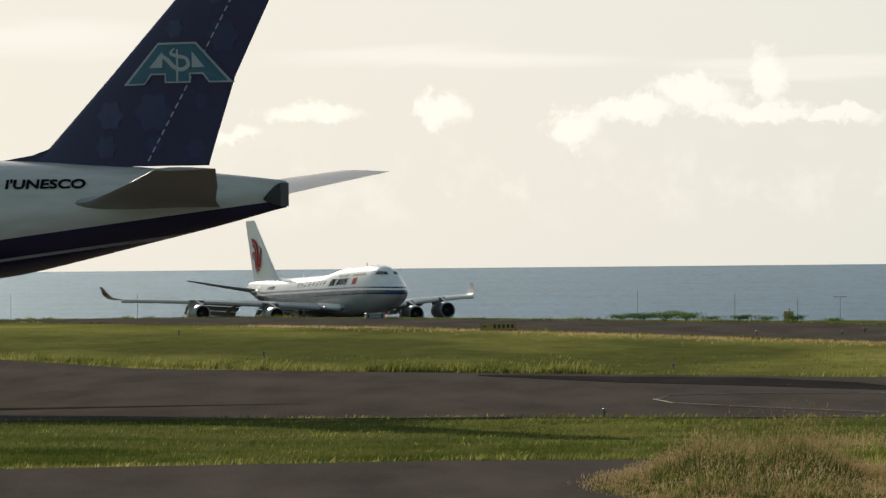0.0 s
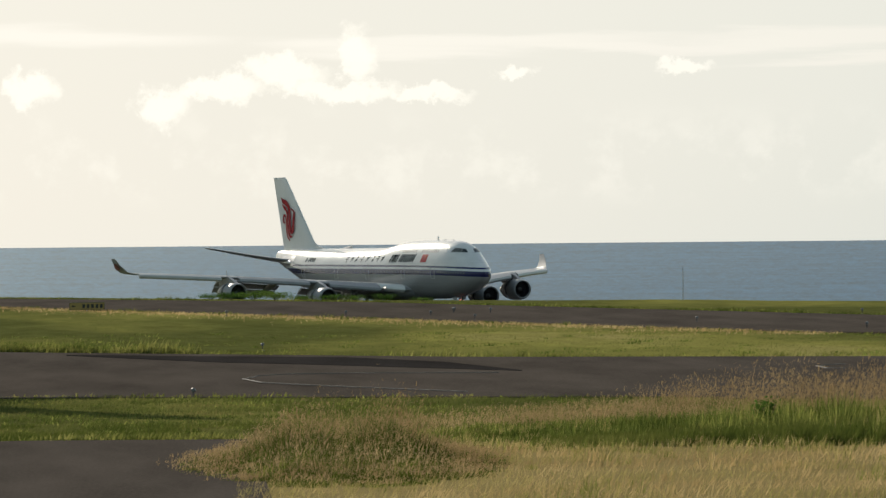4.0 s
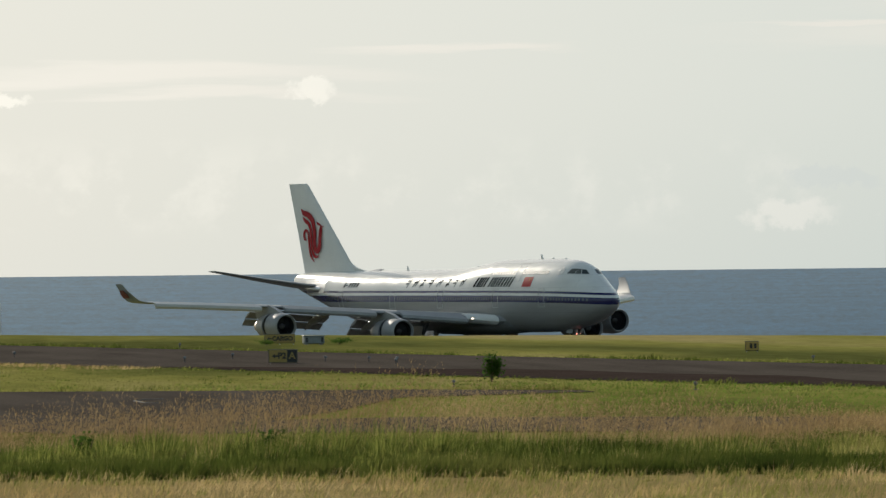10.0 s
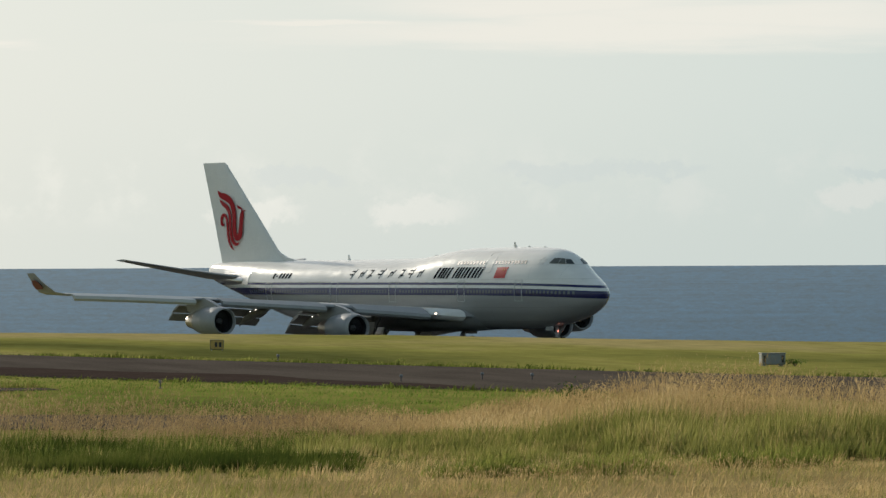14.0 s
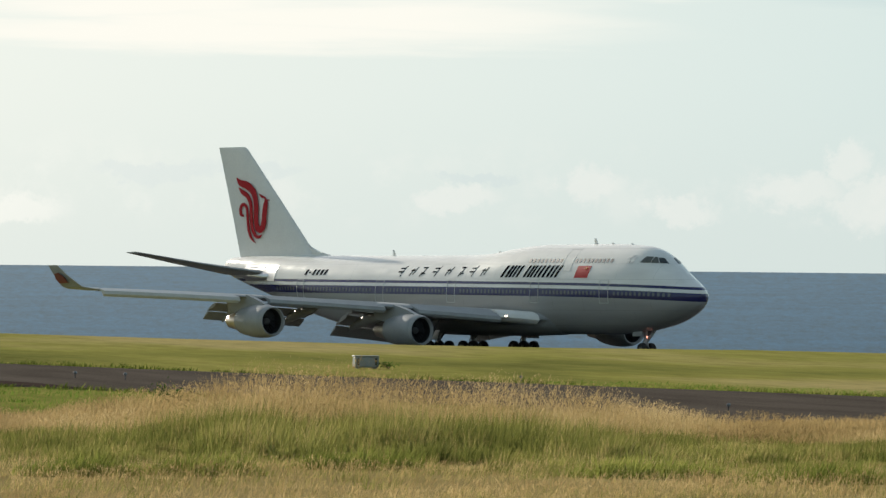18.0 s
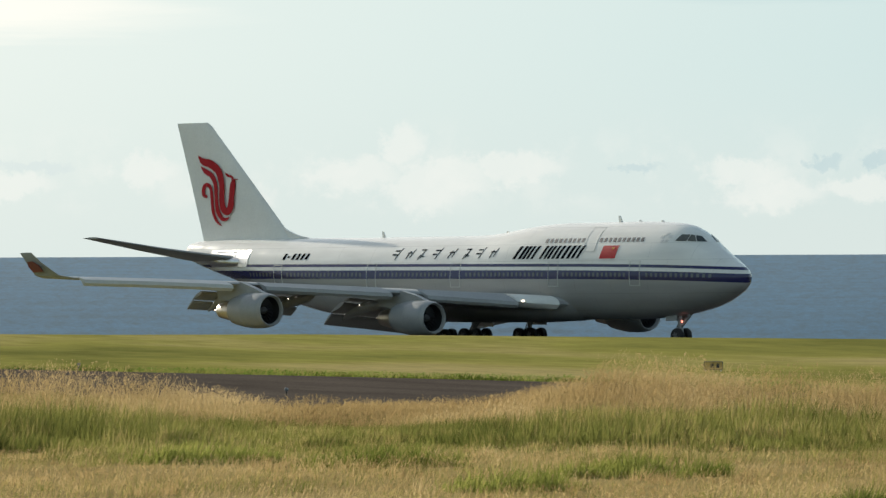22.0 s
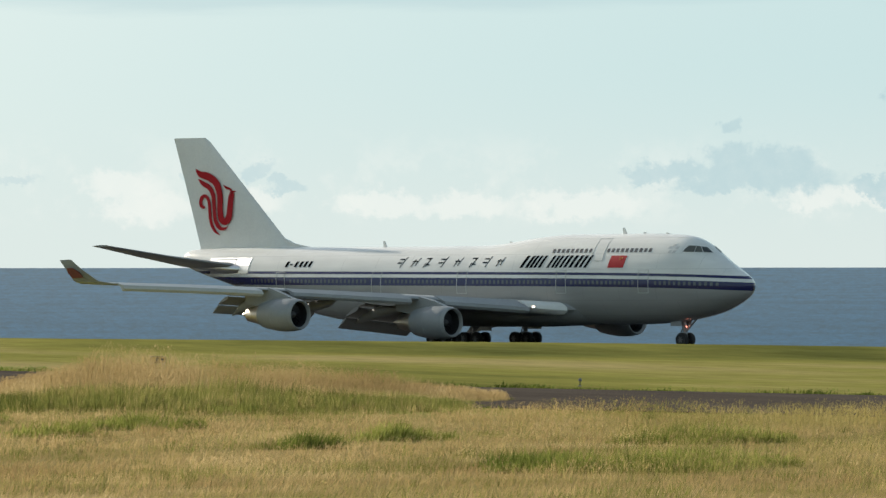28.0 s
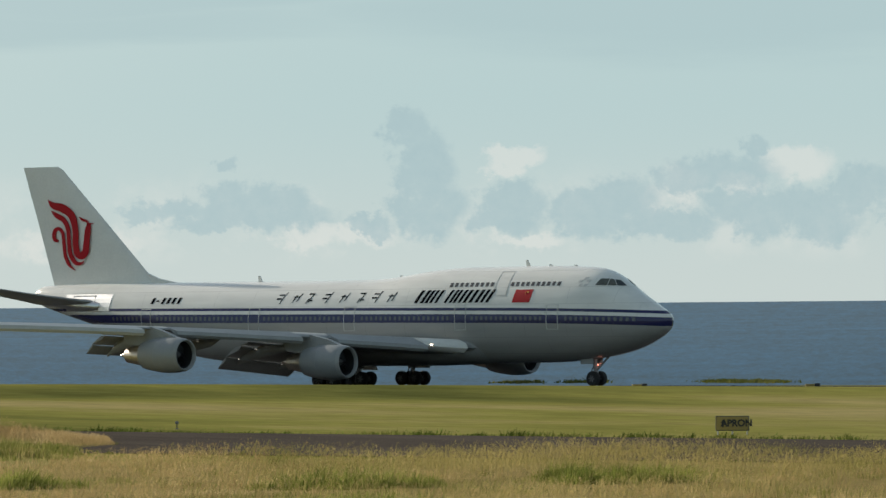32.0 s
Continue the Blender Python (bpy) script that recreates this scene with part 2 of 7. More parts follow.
HAZE_COOL, HAZE_WARM, HAZE_LOW = (5.0, 6.6, 6.75, 1), (10.1, 9.7, 8.75, 1), (6.2, 7.1, 6.95, 1)
HAZE_COS = (0.63, 0.97)
STREAK_SUN = (11.4, 10.9, 9.7, 1)
STREAK_COLOUR, CLOUD_WHITE, CLOUD_CREAM, CLOUD_GREY = (9.5, 9.2, 8.3, 1), (12.5, 12.0, 10.6, 1), (8.1, 8.2, 7.7, 1), (4.2, 5.65, 5.95, 1)


def make_sun():
    lamp = bpy.data.lights.new("sun", "SUN")
    lamp.energy, lamp.angle, lamp.color = 5.0, radians(0.6), (1.0, 0.91, 0.76)
    ob = new("sun", lamp)
    a, e = radians(SUN_AZ), radians(SUN_EL)
    way = Vector((math.sin(a) * math.cos(e), math.cos(a) * math.cos(e), math.sin(e)))
    ob.matrix_world = look(way * 100, (0, 0, 0))


make_world()
make_sun()


# ---- materials ----
def mat_base(name, colour, rough=0.6, metal=0.0, spec=0.5):
    m = bpy.data.materials.new(name)
    m.use_nodes = True
    b = m.node_tree.nodes["Principled BSDF"]
    b.inputs["Base Color"].default_value = (*colour, 1)
    b.inputs["Roughness"].default_value, b.inputs["Metallic"].default_value = rough, metal
    b.inputs["Specular IOR Level"].default_value = spec
    return m, m.node_tree, b


def plain(name, colour, rough=0.6, metal=0.0, scale=3.0, vary=0.12, bump=0.0, spec=0.5):
    """A surface with two scales of uneven tone and gloss."""
    m, tree, b = mat_base(name, colour, rough, metal, spec)
    ln = tree.links.new
    co = tree.nodes.new("ShaderNodeTexCoord")
    n1, n2 = node(tree, "ShaderNodeTexNoise", Scale=scale, Detail=3.0), node(tree, "ShaderNodeTexNoise", Scale=scale * 9, Detail=2.0)
    ln(co.outputs["Object"], n1.inputs["Vector"]), ln(co.outputs["Object"], n2.inputs["Vector"])
    mix = tree.nodes.new("ShaderNodeMath")
    mix.operation = "ADD"
    ln(n1.outputs["Fac"], mix.inputs[0]), ln(n2.outputs["Fac"], mix.inputs[1])
    ramp = node(tree, "ShaderNodeMapRange")
    for k, v in (("From Min", 0.6), ("From Max", 1.4), ("To Min", 1 - vary), ("To Max", 1 + vary)):
        ramp.inputs[k].default_value = v
    ln(mix.outputs[0], ramp.inputs["Value"])
    mul = tree.nodes.new("ShaderNodeVectorMath")
    mul.operation = "SCALE"
    mul.inputs[0].default_value = colour
    ln(ramp.outputs[0], mul.inputs["Scale"])
    ln(mul.outputs[0], b.inputs["Base Color"])
    if bump:
        bp = node(tree, "ShaderNodeBump", Strength=bump, Distance=0.02)
        ln(mix.outputs[0], bp.inputs["Height"])
        ln(bp.outputs[0], b.inputs["Normal"])
    return m


# ---- the lie of the land ----
PSI = 159.13                                   # the runway's heading
H = Vector((math.sin(radians(PSI)), math.cos(radians(PSI))))
S = Vector((math.cos(radians(PSI)), -math.sin(radians(PSI))))
NEAR = ((-1600, -6), (-1000, -2.5), (-800, -.5), (-700, .5), (-560, 1.0), (-450, .7), (-340, .4), (-150, .2), (400, .2))
FAR = ((-1700, -8), (-1030, -5.44), (-876, -4.49), (-745, -3.67), (-604, -2.6), (-474, -1.44), (-372, -.5), (-297, 0), (-200, .1), (400, .1))
BANK_RISE = ((-700, 0), (-600, -.15), (-490, -.35), (-440, .1), (-391, .75), (-340, .8), (-250, .75), (100, .7))   # grass bank beside the runway
RUNWAY = -379.0                                # the runway's centre line, across
SEA = -9.2


def lerp(knots, v):
    return float(np.interp(v, [k[0] for k in knots], [k[1] for k in knots]))


def land(s, l):
    """Height of the land at s metres along the runway's heading and l metres across."""
    q = min(max((s + 590) / 120, 0), 1)                  # the fall to the runway is steeper further on
    edge, width = -250 - 66 * q, 100 - 62 * q
    w = min(max((edge - l) / width, 0), 1)
    w = w * w * (3 - 2 * w)
    z = lerp(NEAR, s) * (1 - w) + lerp(FAR, s) * w
    if l < RUNWAY:
        z -= min((RUNWAY - l) * 0.016, 0.7)             # far half falls away, to hide it from the camera
    z += lerp(BANK_RISE, s) * math.exp(-((l + 338) / 14) ** 2)
    if l < -425:
        z += (SEA - 3 - z) * min((-425 - l) / 60, 1)
    return z


def place(s, l, up=0.0):
    p = H * s + S * l
    return Vector((p.x, p.y, land(s, l) + up))


def across(x, y):
    p = Vector((x, y))
    return p.dot(H), p.dot(S)


def on_land(x, y, up=0.0):
    return Vector((x, y, land(*across(x, y)) + up))


# ---- building helpers ----
def mesh_of(name, verts, faces, material=None, smooth=False):
    me = bpy.data.meshes.new(name)
    me.from_pydata([tuple(v) for v in verts], [], faces)
    if smooth:
        me.shade_smooth()
    if material:
        me.materials.append(material)
    me.update()
    return me


def part(name, bm, material, parent, label="", smooth=False):
    """Links a bmesh, or a mesh, as one mesh object under a thing or a part."""
    if isinstance(bm, bmesh.types.BMesh):
        bmesh.ops.recalc_face_normals(bm, faces=bm.faces)
        me = bpy.data.meshes.new(name)
        bm.to_mesh(me)
        bm.free()
        me.materials.append(material)
        if smooth:
            me.shade_smooth()
            me.set_sharp_from_angle(angle=radians(38))
    else:
        me = bm
    ob = new(name, me)
    if parent:
        ob.parent = parent
    if label:
        ob["label"] = label
    return ob


def box(bm, size, at=(0, 0, 0), rot=(0, 0, 0), bevel=0.0):
    """Adds a box of that size, centred at a place, with bevelled edges."""
    r = bmesh.ops.create_cube(bm, size=1.0)
    vs = r["verts"]
    bmesh.ops.scale(bm, vec=size, verts=vs)
    if bevel:
        es = list({e for v in vs for e in v.link_edges})
        r = bmesh.ops.bevel(bm, geom=es, offset=bevel, segments=1, affect="EDGES")
        vs = r["verts"]
    bmesh.ops.transform(bm, matrix=pose(*at, *rot), verts=vs)
    return vs


def tube(bm, rings, n=16, cap=True):
    """Adds a skin over rings of (centre, half width, half height, axis 'x' or 'z')."""
    loops = []
    for c, w, h, axis in rings:
        loop = []
        for i in range(n):
            a = 2 * math.pi * i / n
            d = (0, w * math.cos(a), h * math.sin(a)) if axis == "x" else (w * math.cos(a), h * math.sin(a), 0)
            loop.append(bm.verts.new((c[0] + d[0], c[1] + d[1], c[2] + d[2])))
        loops.append(loop)
    for a, b in zip(loops, loops[1:]):
        for i in range(n):
            bm.faces.new((a[i], a[(i + 1) % n], b[(i + 1) % n], b[i]))
    if cap:
        bm.faces.new(loops[0])
        bm.faces.new(loops[-1])
    return loops


def rod(bm, a, b, r, n=8):
    """Adds a round bar from a to b."""
    a, b = Vector(a), Vector(b)
    m = (b - a).to_track_quat("Z", "Y").to_matrix().to_4x4()
    ends = []
    for p in (a, b):
        ends.append([bm.verts.new(p + m.to_3x3() @ Vector((r * math.cos(2 * math.pi * i / n), r * math.sin(2 * math.pi * i / n), 0))) for i in range(n)])
    for i in range(n):
        bm.faces.new((ends[0][i], ends[0][(i + 1) % n], ends[1][(i + 1) % n], ends[1][i]))
    bm.faces.new(ends[0]), bm.faces.new(ends[1])


def plate(bm, outline, normal, thick):
    """Adds a plate: an outline of 3D points, made thick along a vector."""
    n = Vector(normal).normalized() * thick
    top = [bm.verts.new(Vector(p) + n) for p in outline]
    low = [bm.verts.new(Vector(p)) for p in outline]
    k = len(top)
    bm.faces.new(top), bm.faces.new(low[::-1])
    for i in range(k):
        bm.faces.new((low[i], low[(i + 1) % k], top[(i + 1) % k], top[i]))


# ---- land, sea, roads ----
def grass_material():
    m, tree, b = mat_base("mown_grass", (0.1, 0.12, 0.03), 0.95, spec=0.0)
    ln = tree.links.new
    geo = tree.nodes.new("ShaderNodeNewGeometry")
    # stretched along the runway, as the mower leaves it
    mp = node(tree, "ShaderNodeMapping")
    mp.inputs["Rotation"].default_value = (0, 0, radians(PSI))
    mp.inputs["Scale"].default_value = (1.0, 0.25, 1.0)
    ln(geo.outputs["Position"], mp.inputs["Vector"])
    n1 = node(tree, "ShaderNodeTexNoise", Scale=0.035, Detail=3.0, Roughness=0.5)
    n2 = node(tree, "ShaderNodeTexNoise", Scale=0.6, Detail=4.0, Roughness=0.7)
    n3 = node(tree, "ShaderNodeTexNoise", Scale=6.0, Detail=2.0)
    ln(mp.outputs[0], n1.inputs["Vector"]), ln(mp.outputs[0], n2.inputs["Vector"]), ln(geo.outputs["Position"], n3.inputs["Vector"])
    r1 = tree.nodes.new("ShaderNodeValToRGB")
    e = r1.color_ramp.elements
    e[0].position, e[0].color = 0.34, (0.10, 0.105, 0.032, 1)
    e[1].position, e[1].color = 0.66, (0.33, 0.27, 0.115, 1)
    mid = r1.color_ramp.elements.new(0.52)
    mid.color = (0.235, 0.22, 0.06, 1)
    # greener towards the far end of the field, drier towards the near end; backlit darkness is painted in too
    sx = tree.nodes.new("ShaderNodeSeparateXYZ")
    ln(geo.outputs["Position"], sx.inputs[0])
    dry_lit_shift = node(tree, "ShaderNodeMapRange")
    for k, v in (("From Min", 20.0), ("From Max", 130.0), ("To Min", -0.12), ("To Max", 0.05)):
        dry_lit_shift.inputs[k].default_value = v
    ln(sx.outputs["X"], dry_lit_shift.inputs["Value"])
    shift = tree.nodes.new("ShaderNodeMath")
    shift.operation = "ADD"
    ln(n1.outputs["Fac"], shift.inputs[0]), ln(dry_lit_shift.outputs[0], shift.inputs[1])
    ln(shift.outputs[0], r1.inputs["Fac"])
    mr = node(tree, "ShaderNodeMapRange")
    for k, v in (("From Min", 0.3), ("From Max", 0.7), ("To Min", 0.8), ("To Max", 1.17)):
        mr.inputs[k].default_value = v
    ln(n2.outputs["Fac"], mr.inputs["Value"])
    mul = tree.nodes.new("ShaderNodeVectorMath")
    mul.operation = "SCALE"
    ln(r1.outputs[0], mul.inputs[0]), ln(mr.outputs[0], mul.inputs["Scale"])
    # bleached meadow soil on the terrace's side of the field
    far = tree.nodes.new("ShaderNodeVectorMath")
    far.operation = "LENGTH"
    ln(geo.outputs["Position"], far.inputs[0])
    near = node(tree, "ShaderNodeMapRange")
    for k, v in (("From Min", 238.0), ("From Max", 256.0), ("To Min", 0.85), ("To Max", 0.0)):
        near.inputs[k].default_value = v
    ln(far.outputs["Value"], near.inputs["Value"])
    tan = tree.nodes.new("ShaderNodeMix")
    tan.data_type = "RGBA"
    tan.inputs[7].default_value = (0.3, 0.225, 0.1, 1)
    ln(near.outputs[0], tan.inputs[0]), ln(mul.outputs[0], tan.inputs[6])
    ln(tan.outputs[2], b.inputs["Base Color"])
    bp = node(tree, "ShaderNodeBump", Strength=0.8, Distance=0.15)
    ln(n3.outputs["Fac"], bp.inputs["Height"]), ln(bp.outputs[0], b.inputs["Normal"])
    return m


def asphalt_material(name, tone):
    m, tree, b = mat_base(name, tone, 0.95, spec=0.0)
    ln = tree.links.new
    geo = tree.nodes.new("ShaderNodeNewGeometry")
    mp = node(tree, "ShaderNodeMapping")
    mp.inputs["Rotation"].default_value = (0, 0, radians(PSI))
    mp.inputs["Scale"].default_value = (1.0, 0.15, 1.0)
    ln(geo.outputs["Position"], mp.inputs["Vector"])
    n1 = node(tree, "ShaderNodeTexNoise", Scale=0.25, Detail=5.0, Roughness=0.6)
    n2 = node(tree, "ShaderNodeTexNoise", Scale=9.0, Detail=3.0)
    ln(mp.outputs[0], n1.inputs["Vector"]), ln(geo.outputs["Position"], n2.inputs["Vector"])
    add = tree.nodes.new("ShaderNodeMath")
    add.operation = "ADD"
    ln(n1.outputs["Fac"], add.inputs[0]), ln(n2.outputs["Fac"], add.inputs[1])
    mr = node(tree, "ShaderNodeMapRange")
    for k, v in (("From Min", 0.7), ("From Max", 1.3), ("To Min", 0.7), ("To Max", 1.35)):
        mr.inputs[k].default_value = v
    ln(add.outputs[0], mr.inputs["Value"])
    mul = tree.nodes.new("ShaderNodeVectorMath")
    mul.operation = "SCALE"
    mul.inputs[0].default_value = tone
    ln(mr.outputs[0], mul.inputs["Scale"]), ln(mul.outputs[0], b.inputs["Base Color"])
    bp = node(tree, "ShaderNodeBump", Strength=0.4, Distance=0.02)
    ln(n2.outputs["Fac"], bp.inputs["Height"]), ln(bp.outputs[0], b.inputs["Normal"])
    return m


def water_material():
    m, tree, b = mat_base("sea_water", (0.02, 0.065, 0.14), 0.5, spec=0.0)
    ln = tree.links.new
    geo = tree.nodes.new("ShaderNodeNewGeometry")
    n1 = node(tree, "ShaderNodeTexNoise", Scale=0.12, Detail=6.0, Roughness=0.65)
    n2 = node(tree, "ShaderNodeTexNoise", Scale=0.012, Detail=3.0)
    ln(geo.outputs["Position"], n1.inputs["Vector"]), ln(geo.outputs["Position"], n2.inputs["Vector"])
    bp = node(tree, "ShaderNodeBump", Strength=1.0, Distance=1.6)
    ln(n1.outputs["Fac"], bp.inputs["Height"]), ln(bp.outputs[0], b.inputs["Normal"])
    # light and dark of small waves painted into the colour: rows finer in depth than across, in two sizes over broad
    # patches
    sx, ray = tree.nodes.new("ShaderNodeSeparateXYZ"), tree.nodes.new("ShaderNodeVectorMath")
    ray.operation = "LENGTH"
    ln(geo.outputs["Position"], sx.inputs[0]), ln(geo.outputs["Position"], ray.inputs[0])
    # rows are laid out by angle from the terrace, sized for the camera's view
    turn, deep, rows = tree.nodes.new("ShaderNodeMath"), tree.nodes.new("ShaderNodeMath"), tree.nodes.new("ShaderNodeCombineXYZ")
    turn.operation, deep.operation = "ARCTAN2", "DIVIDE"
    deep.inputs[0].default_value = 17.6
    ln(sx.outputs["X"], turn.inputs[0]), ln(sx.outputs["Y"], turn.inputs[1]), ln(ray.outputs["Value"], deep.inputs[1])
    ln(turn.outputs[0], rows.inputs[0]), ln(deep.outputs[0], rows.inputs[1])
    wave_tone = []
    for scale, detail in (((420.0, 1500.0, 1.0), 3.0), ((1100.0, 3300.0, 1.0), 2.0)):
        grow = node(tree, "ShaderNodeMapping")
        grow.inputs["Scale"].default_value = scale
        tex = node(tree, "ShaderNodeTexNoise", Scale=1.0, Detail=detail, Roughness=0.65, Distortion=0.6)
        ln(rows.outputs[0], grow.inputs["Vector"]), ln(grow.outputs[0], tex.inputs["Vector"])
        wave_tone.append(tex.outputs["Fac"])
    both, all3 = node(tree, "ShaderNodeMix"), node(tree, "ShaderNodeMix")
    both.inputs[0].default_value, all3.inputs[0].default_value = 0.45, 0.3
    ln(wave_tone[0], both.inputs[2]), ln(wave_tone[1], both.inputs[3])
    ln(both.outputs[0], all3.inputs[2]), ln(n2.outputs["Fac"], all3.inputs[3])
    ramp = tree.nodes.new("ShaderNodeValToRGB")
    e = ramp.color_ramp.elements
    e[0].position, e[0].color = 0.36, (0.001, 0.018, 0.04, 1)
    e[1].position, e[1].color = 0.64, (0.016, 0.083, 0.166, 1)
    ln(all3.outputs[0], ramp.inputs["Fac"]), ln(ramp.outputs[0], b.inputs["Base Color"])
    # blue-tinted gloss mirrors sky and sun; its share rises with distance to imitate horizon haze
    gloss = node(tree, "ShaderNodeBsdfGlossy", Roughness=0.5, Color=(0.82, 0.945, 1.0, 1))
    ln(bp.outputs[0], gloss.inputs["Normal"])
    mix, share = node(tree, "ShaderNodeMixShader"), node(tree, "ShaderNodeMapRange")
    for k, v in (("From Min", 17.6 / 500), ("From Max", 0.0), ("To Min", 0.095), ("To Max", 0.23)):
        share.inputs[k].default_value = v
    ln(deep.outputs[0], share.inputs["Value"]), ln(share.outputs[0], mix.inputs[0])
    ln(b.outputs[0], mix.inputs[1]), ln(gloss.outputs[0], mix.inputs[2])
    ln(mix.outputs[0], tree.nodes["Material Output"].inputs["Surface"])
    return m


GRASS = grass_material()
ASPHALT = asphalt_material("taxiway_asphalt", (0.083, 0.069, 0.058))
RUNWAY_ASPHALT = asphalt_material("runway_asphalt", (0.05, 0.05, 0.052))
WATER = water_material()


def strip(name, material, edges, up=0.05):
    """A paved strip between two edges, each a list of knots (s, l); quads laid on the land."""
    (sa, a), (_, b) = edges
    verts, faces = [], []
    n = max(80, 2 * len(a))
    for i in range(n + 1):
        f = i / n
        ia, ib = f * (len(a) - 1), f * (len(b) - 1)
        pa = Vector(a[int(ia)]).lerp(Vector(a[min(int(ia) + 1, len(a) - 1)]), ia % 1)
        pb = Vector(b[int(ib)]).lerp(Vector(b[min(int(ib) + 1, len(b) - 1)]), ib % 1)
        for k in range(7):
            p = pa.lerp(pb, k / 6)
            verts.append(on_land(p.x, p.y, up) if sa == "xy" else place(p.x, p.y, up))
        if i:
            for k in range(6):
                q = (i - 1) * 7 + k
                faces.append((q, q + 1, q + 8, q + 7))
    ob = new(name, mesh_of(name, verts, faces, material))
    sol = ob.modifiers.new("thick", "SOLIDIFY")
    sol.thickness, sol.offset = 0.04, -1
    return tagged(ob, kind="structure")


def bend(s):
    """Sideways shift that bends the parallel taxiway near its end to fit the camera's view."""
    q = np.clip((np.asarray(s) + 268) / 50, 0, 1)
    return 15.5 * q * q * (3 - 2 * q)


def make_land():
    ss = sorted(set([-4200, -3600, -3000, -2500, -2000, -1700] + list(range(-1600, 420, 10)) + [600, 900, 1300, 2000, 3000]))
    ls = [-500, -485, -465, -445, -425, -410] + list(range(-402, -300, 4)) + [-290, -275, -260] + [-240, -200, -160, -120, -80, -40, 0, 60, 150, 300, 600, 1200, 2400, 4000]
    verts = [place(s, l) for s in ss for l in ls]
    k = len(ls)
    faces = [(i * k + j, i * k + j + 1, (i + 1) * k + j + 1, (i + 1) * k + j) for i in range(len(ss) - 1) for j in range(k - 1)]
    tagged(new("ground", mesh_of("ground", verts, faces, GRASS, True)), kind="structure")
    # sea: one sheet to the horizon
    verts, faces = [(0, 0, SEA)], []
    rs = (200, 420, 700, 1100, 1700, 2600, 3700, 4930)
    n = 96
    for r in rs:
        verts += [(r * math.cos(2 * math.pi * i / n), r * math.sin(2 * math.pi * i / n), SEA) for i in range(n)]
    for i in range(n):
        faces.append((0, 1 + i, 1 + (i + 1) % n))
    for q in range(len(rs) - 1):
        for i in range(n):
            a, b = 1 + q * n, 1 + (q + 1) * n
            faces.append((a + i, b + i, b + (i + 1) % n, a + (i + 1) % n))
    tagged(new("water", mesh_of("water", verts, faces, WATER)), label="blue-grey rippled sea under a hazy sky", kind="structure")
    run = [(-2400 + 30 * i, RUNWAY - 24) for i in range(86)], [(-2400 + 30 * i, RUNWAY + 24) for i in range(86)]
    strip("runway", RUNWAY_ASPHALT, (("sl", run[0]), ("sl", run[1])), 0.05)
    tax = [(-1500 + 20 * i, -246 + bend(-1500 + 20 * i)) for i in range(86)], [(-1500 + 20 * i, -211 + bend(-1500 + 20 * i)) for i in range(86)]
    strip("road", ASPHALT, (("sl", tax[0]), ("sl", tax[1])), 0.05)
    soil = plain("dark_red_earth", (0.052, 0.038, 0.032), 0.95, scale=0.4, vary=0.3, bump=0.4, spec=0.0)
    wide = ((-405, 0.02), (-378, 11), (-345, 11.5), (-322, 6), (-298, 0.02))
    verge = [(-405 + 4 * i, -211.5 - lerp(wide, -405 + 4 * i) - .8 * math.sin(i * .9)) for i in range(27)], [(-405 + 4 * i, -211.5) for i in range(27)]
    strip("road", soil, (("sl", verge[0]), ("sl", verge[1])), 0.075)
    # the near taxiway, which ends in a bend
    up = [(-260, 560), (-120, 500), (-60, 486), (-33, 474), (-19, 430), (0, 412), (25, 390), (42, 384), (60, 378), (68, 370)]
    lo = [(-260, 313), (-120, 313), (-60, 313), (-20, 313), (0, 312), (20, 306), (36, 300), (48, 330), (56, 360), (68, 367)]
    strip("road", ASPHALT, (("xy", up), ("xy", lo)), 0.06)
    up = [(40, 316), (50, 318), (60, 313), (75, 304)]
    lo = [(30, 299), (50, 292), (62, 287), (75, 280)]
    strip("road", ASPHALT, (("xy", up), ("xy", lo)), 0.07)
    up = [(-200, 236), (-100, 243), (-16, 247), (0, 252), (8, 251)]
    lo = [(-200, 150), (-100, 150), (-16, 150), (0, 150), (6, 150)]
    strip("road", ASPHALT, (("xy", up), ("xy", lo)), 0.06)
    # worn guide lines and a dark wedge on the near taxiway
    wedge = asphalt_material("dark_wedge", (0.035, 0.031, 0.029))
    strip("road", wedge, (("xy", [(2, 404), (10, 396.5), (18, 391), (23, 377), (25.7, 356)]), ("xy", [(2, 402), (10, 382), (16, 373), (21.9, 362), (25.5, 355)])), 0.085)
    paint = plain("worn_line_paint", (0.115, 0.106, 0.096), 0.8, scale=1.5, vary=0.4)
    for line in (((10.5, 341.7), (11.4, 347.7), (13.3, 351.3), (16.8, 351.8), (24, 350)), ((10.5, 341.7), (11.2, 333.7), (13.7, 326.6), (17.4, 318.4), (20, 313)), ((41.4, 357.5), (42.2, 360.4), (43.4, 361.3)), ((41.4, 357.5), (41.4, 352.5), (42.2, 351.4))):
        strip("road", paint, (("xy", line), ("xy", [(x + .07, y + .15) for x, y in line])), 0.09)


make_land()


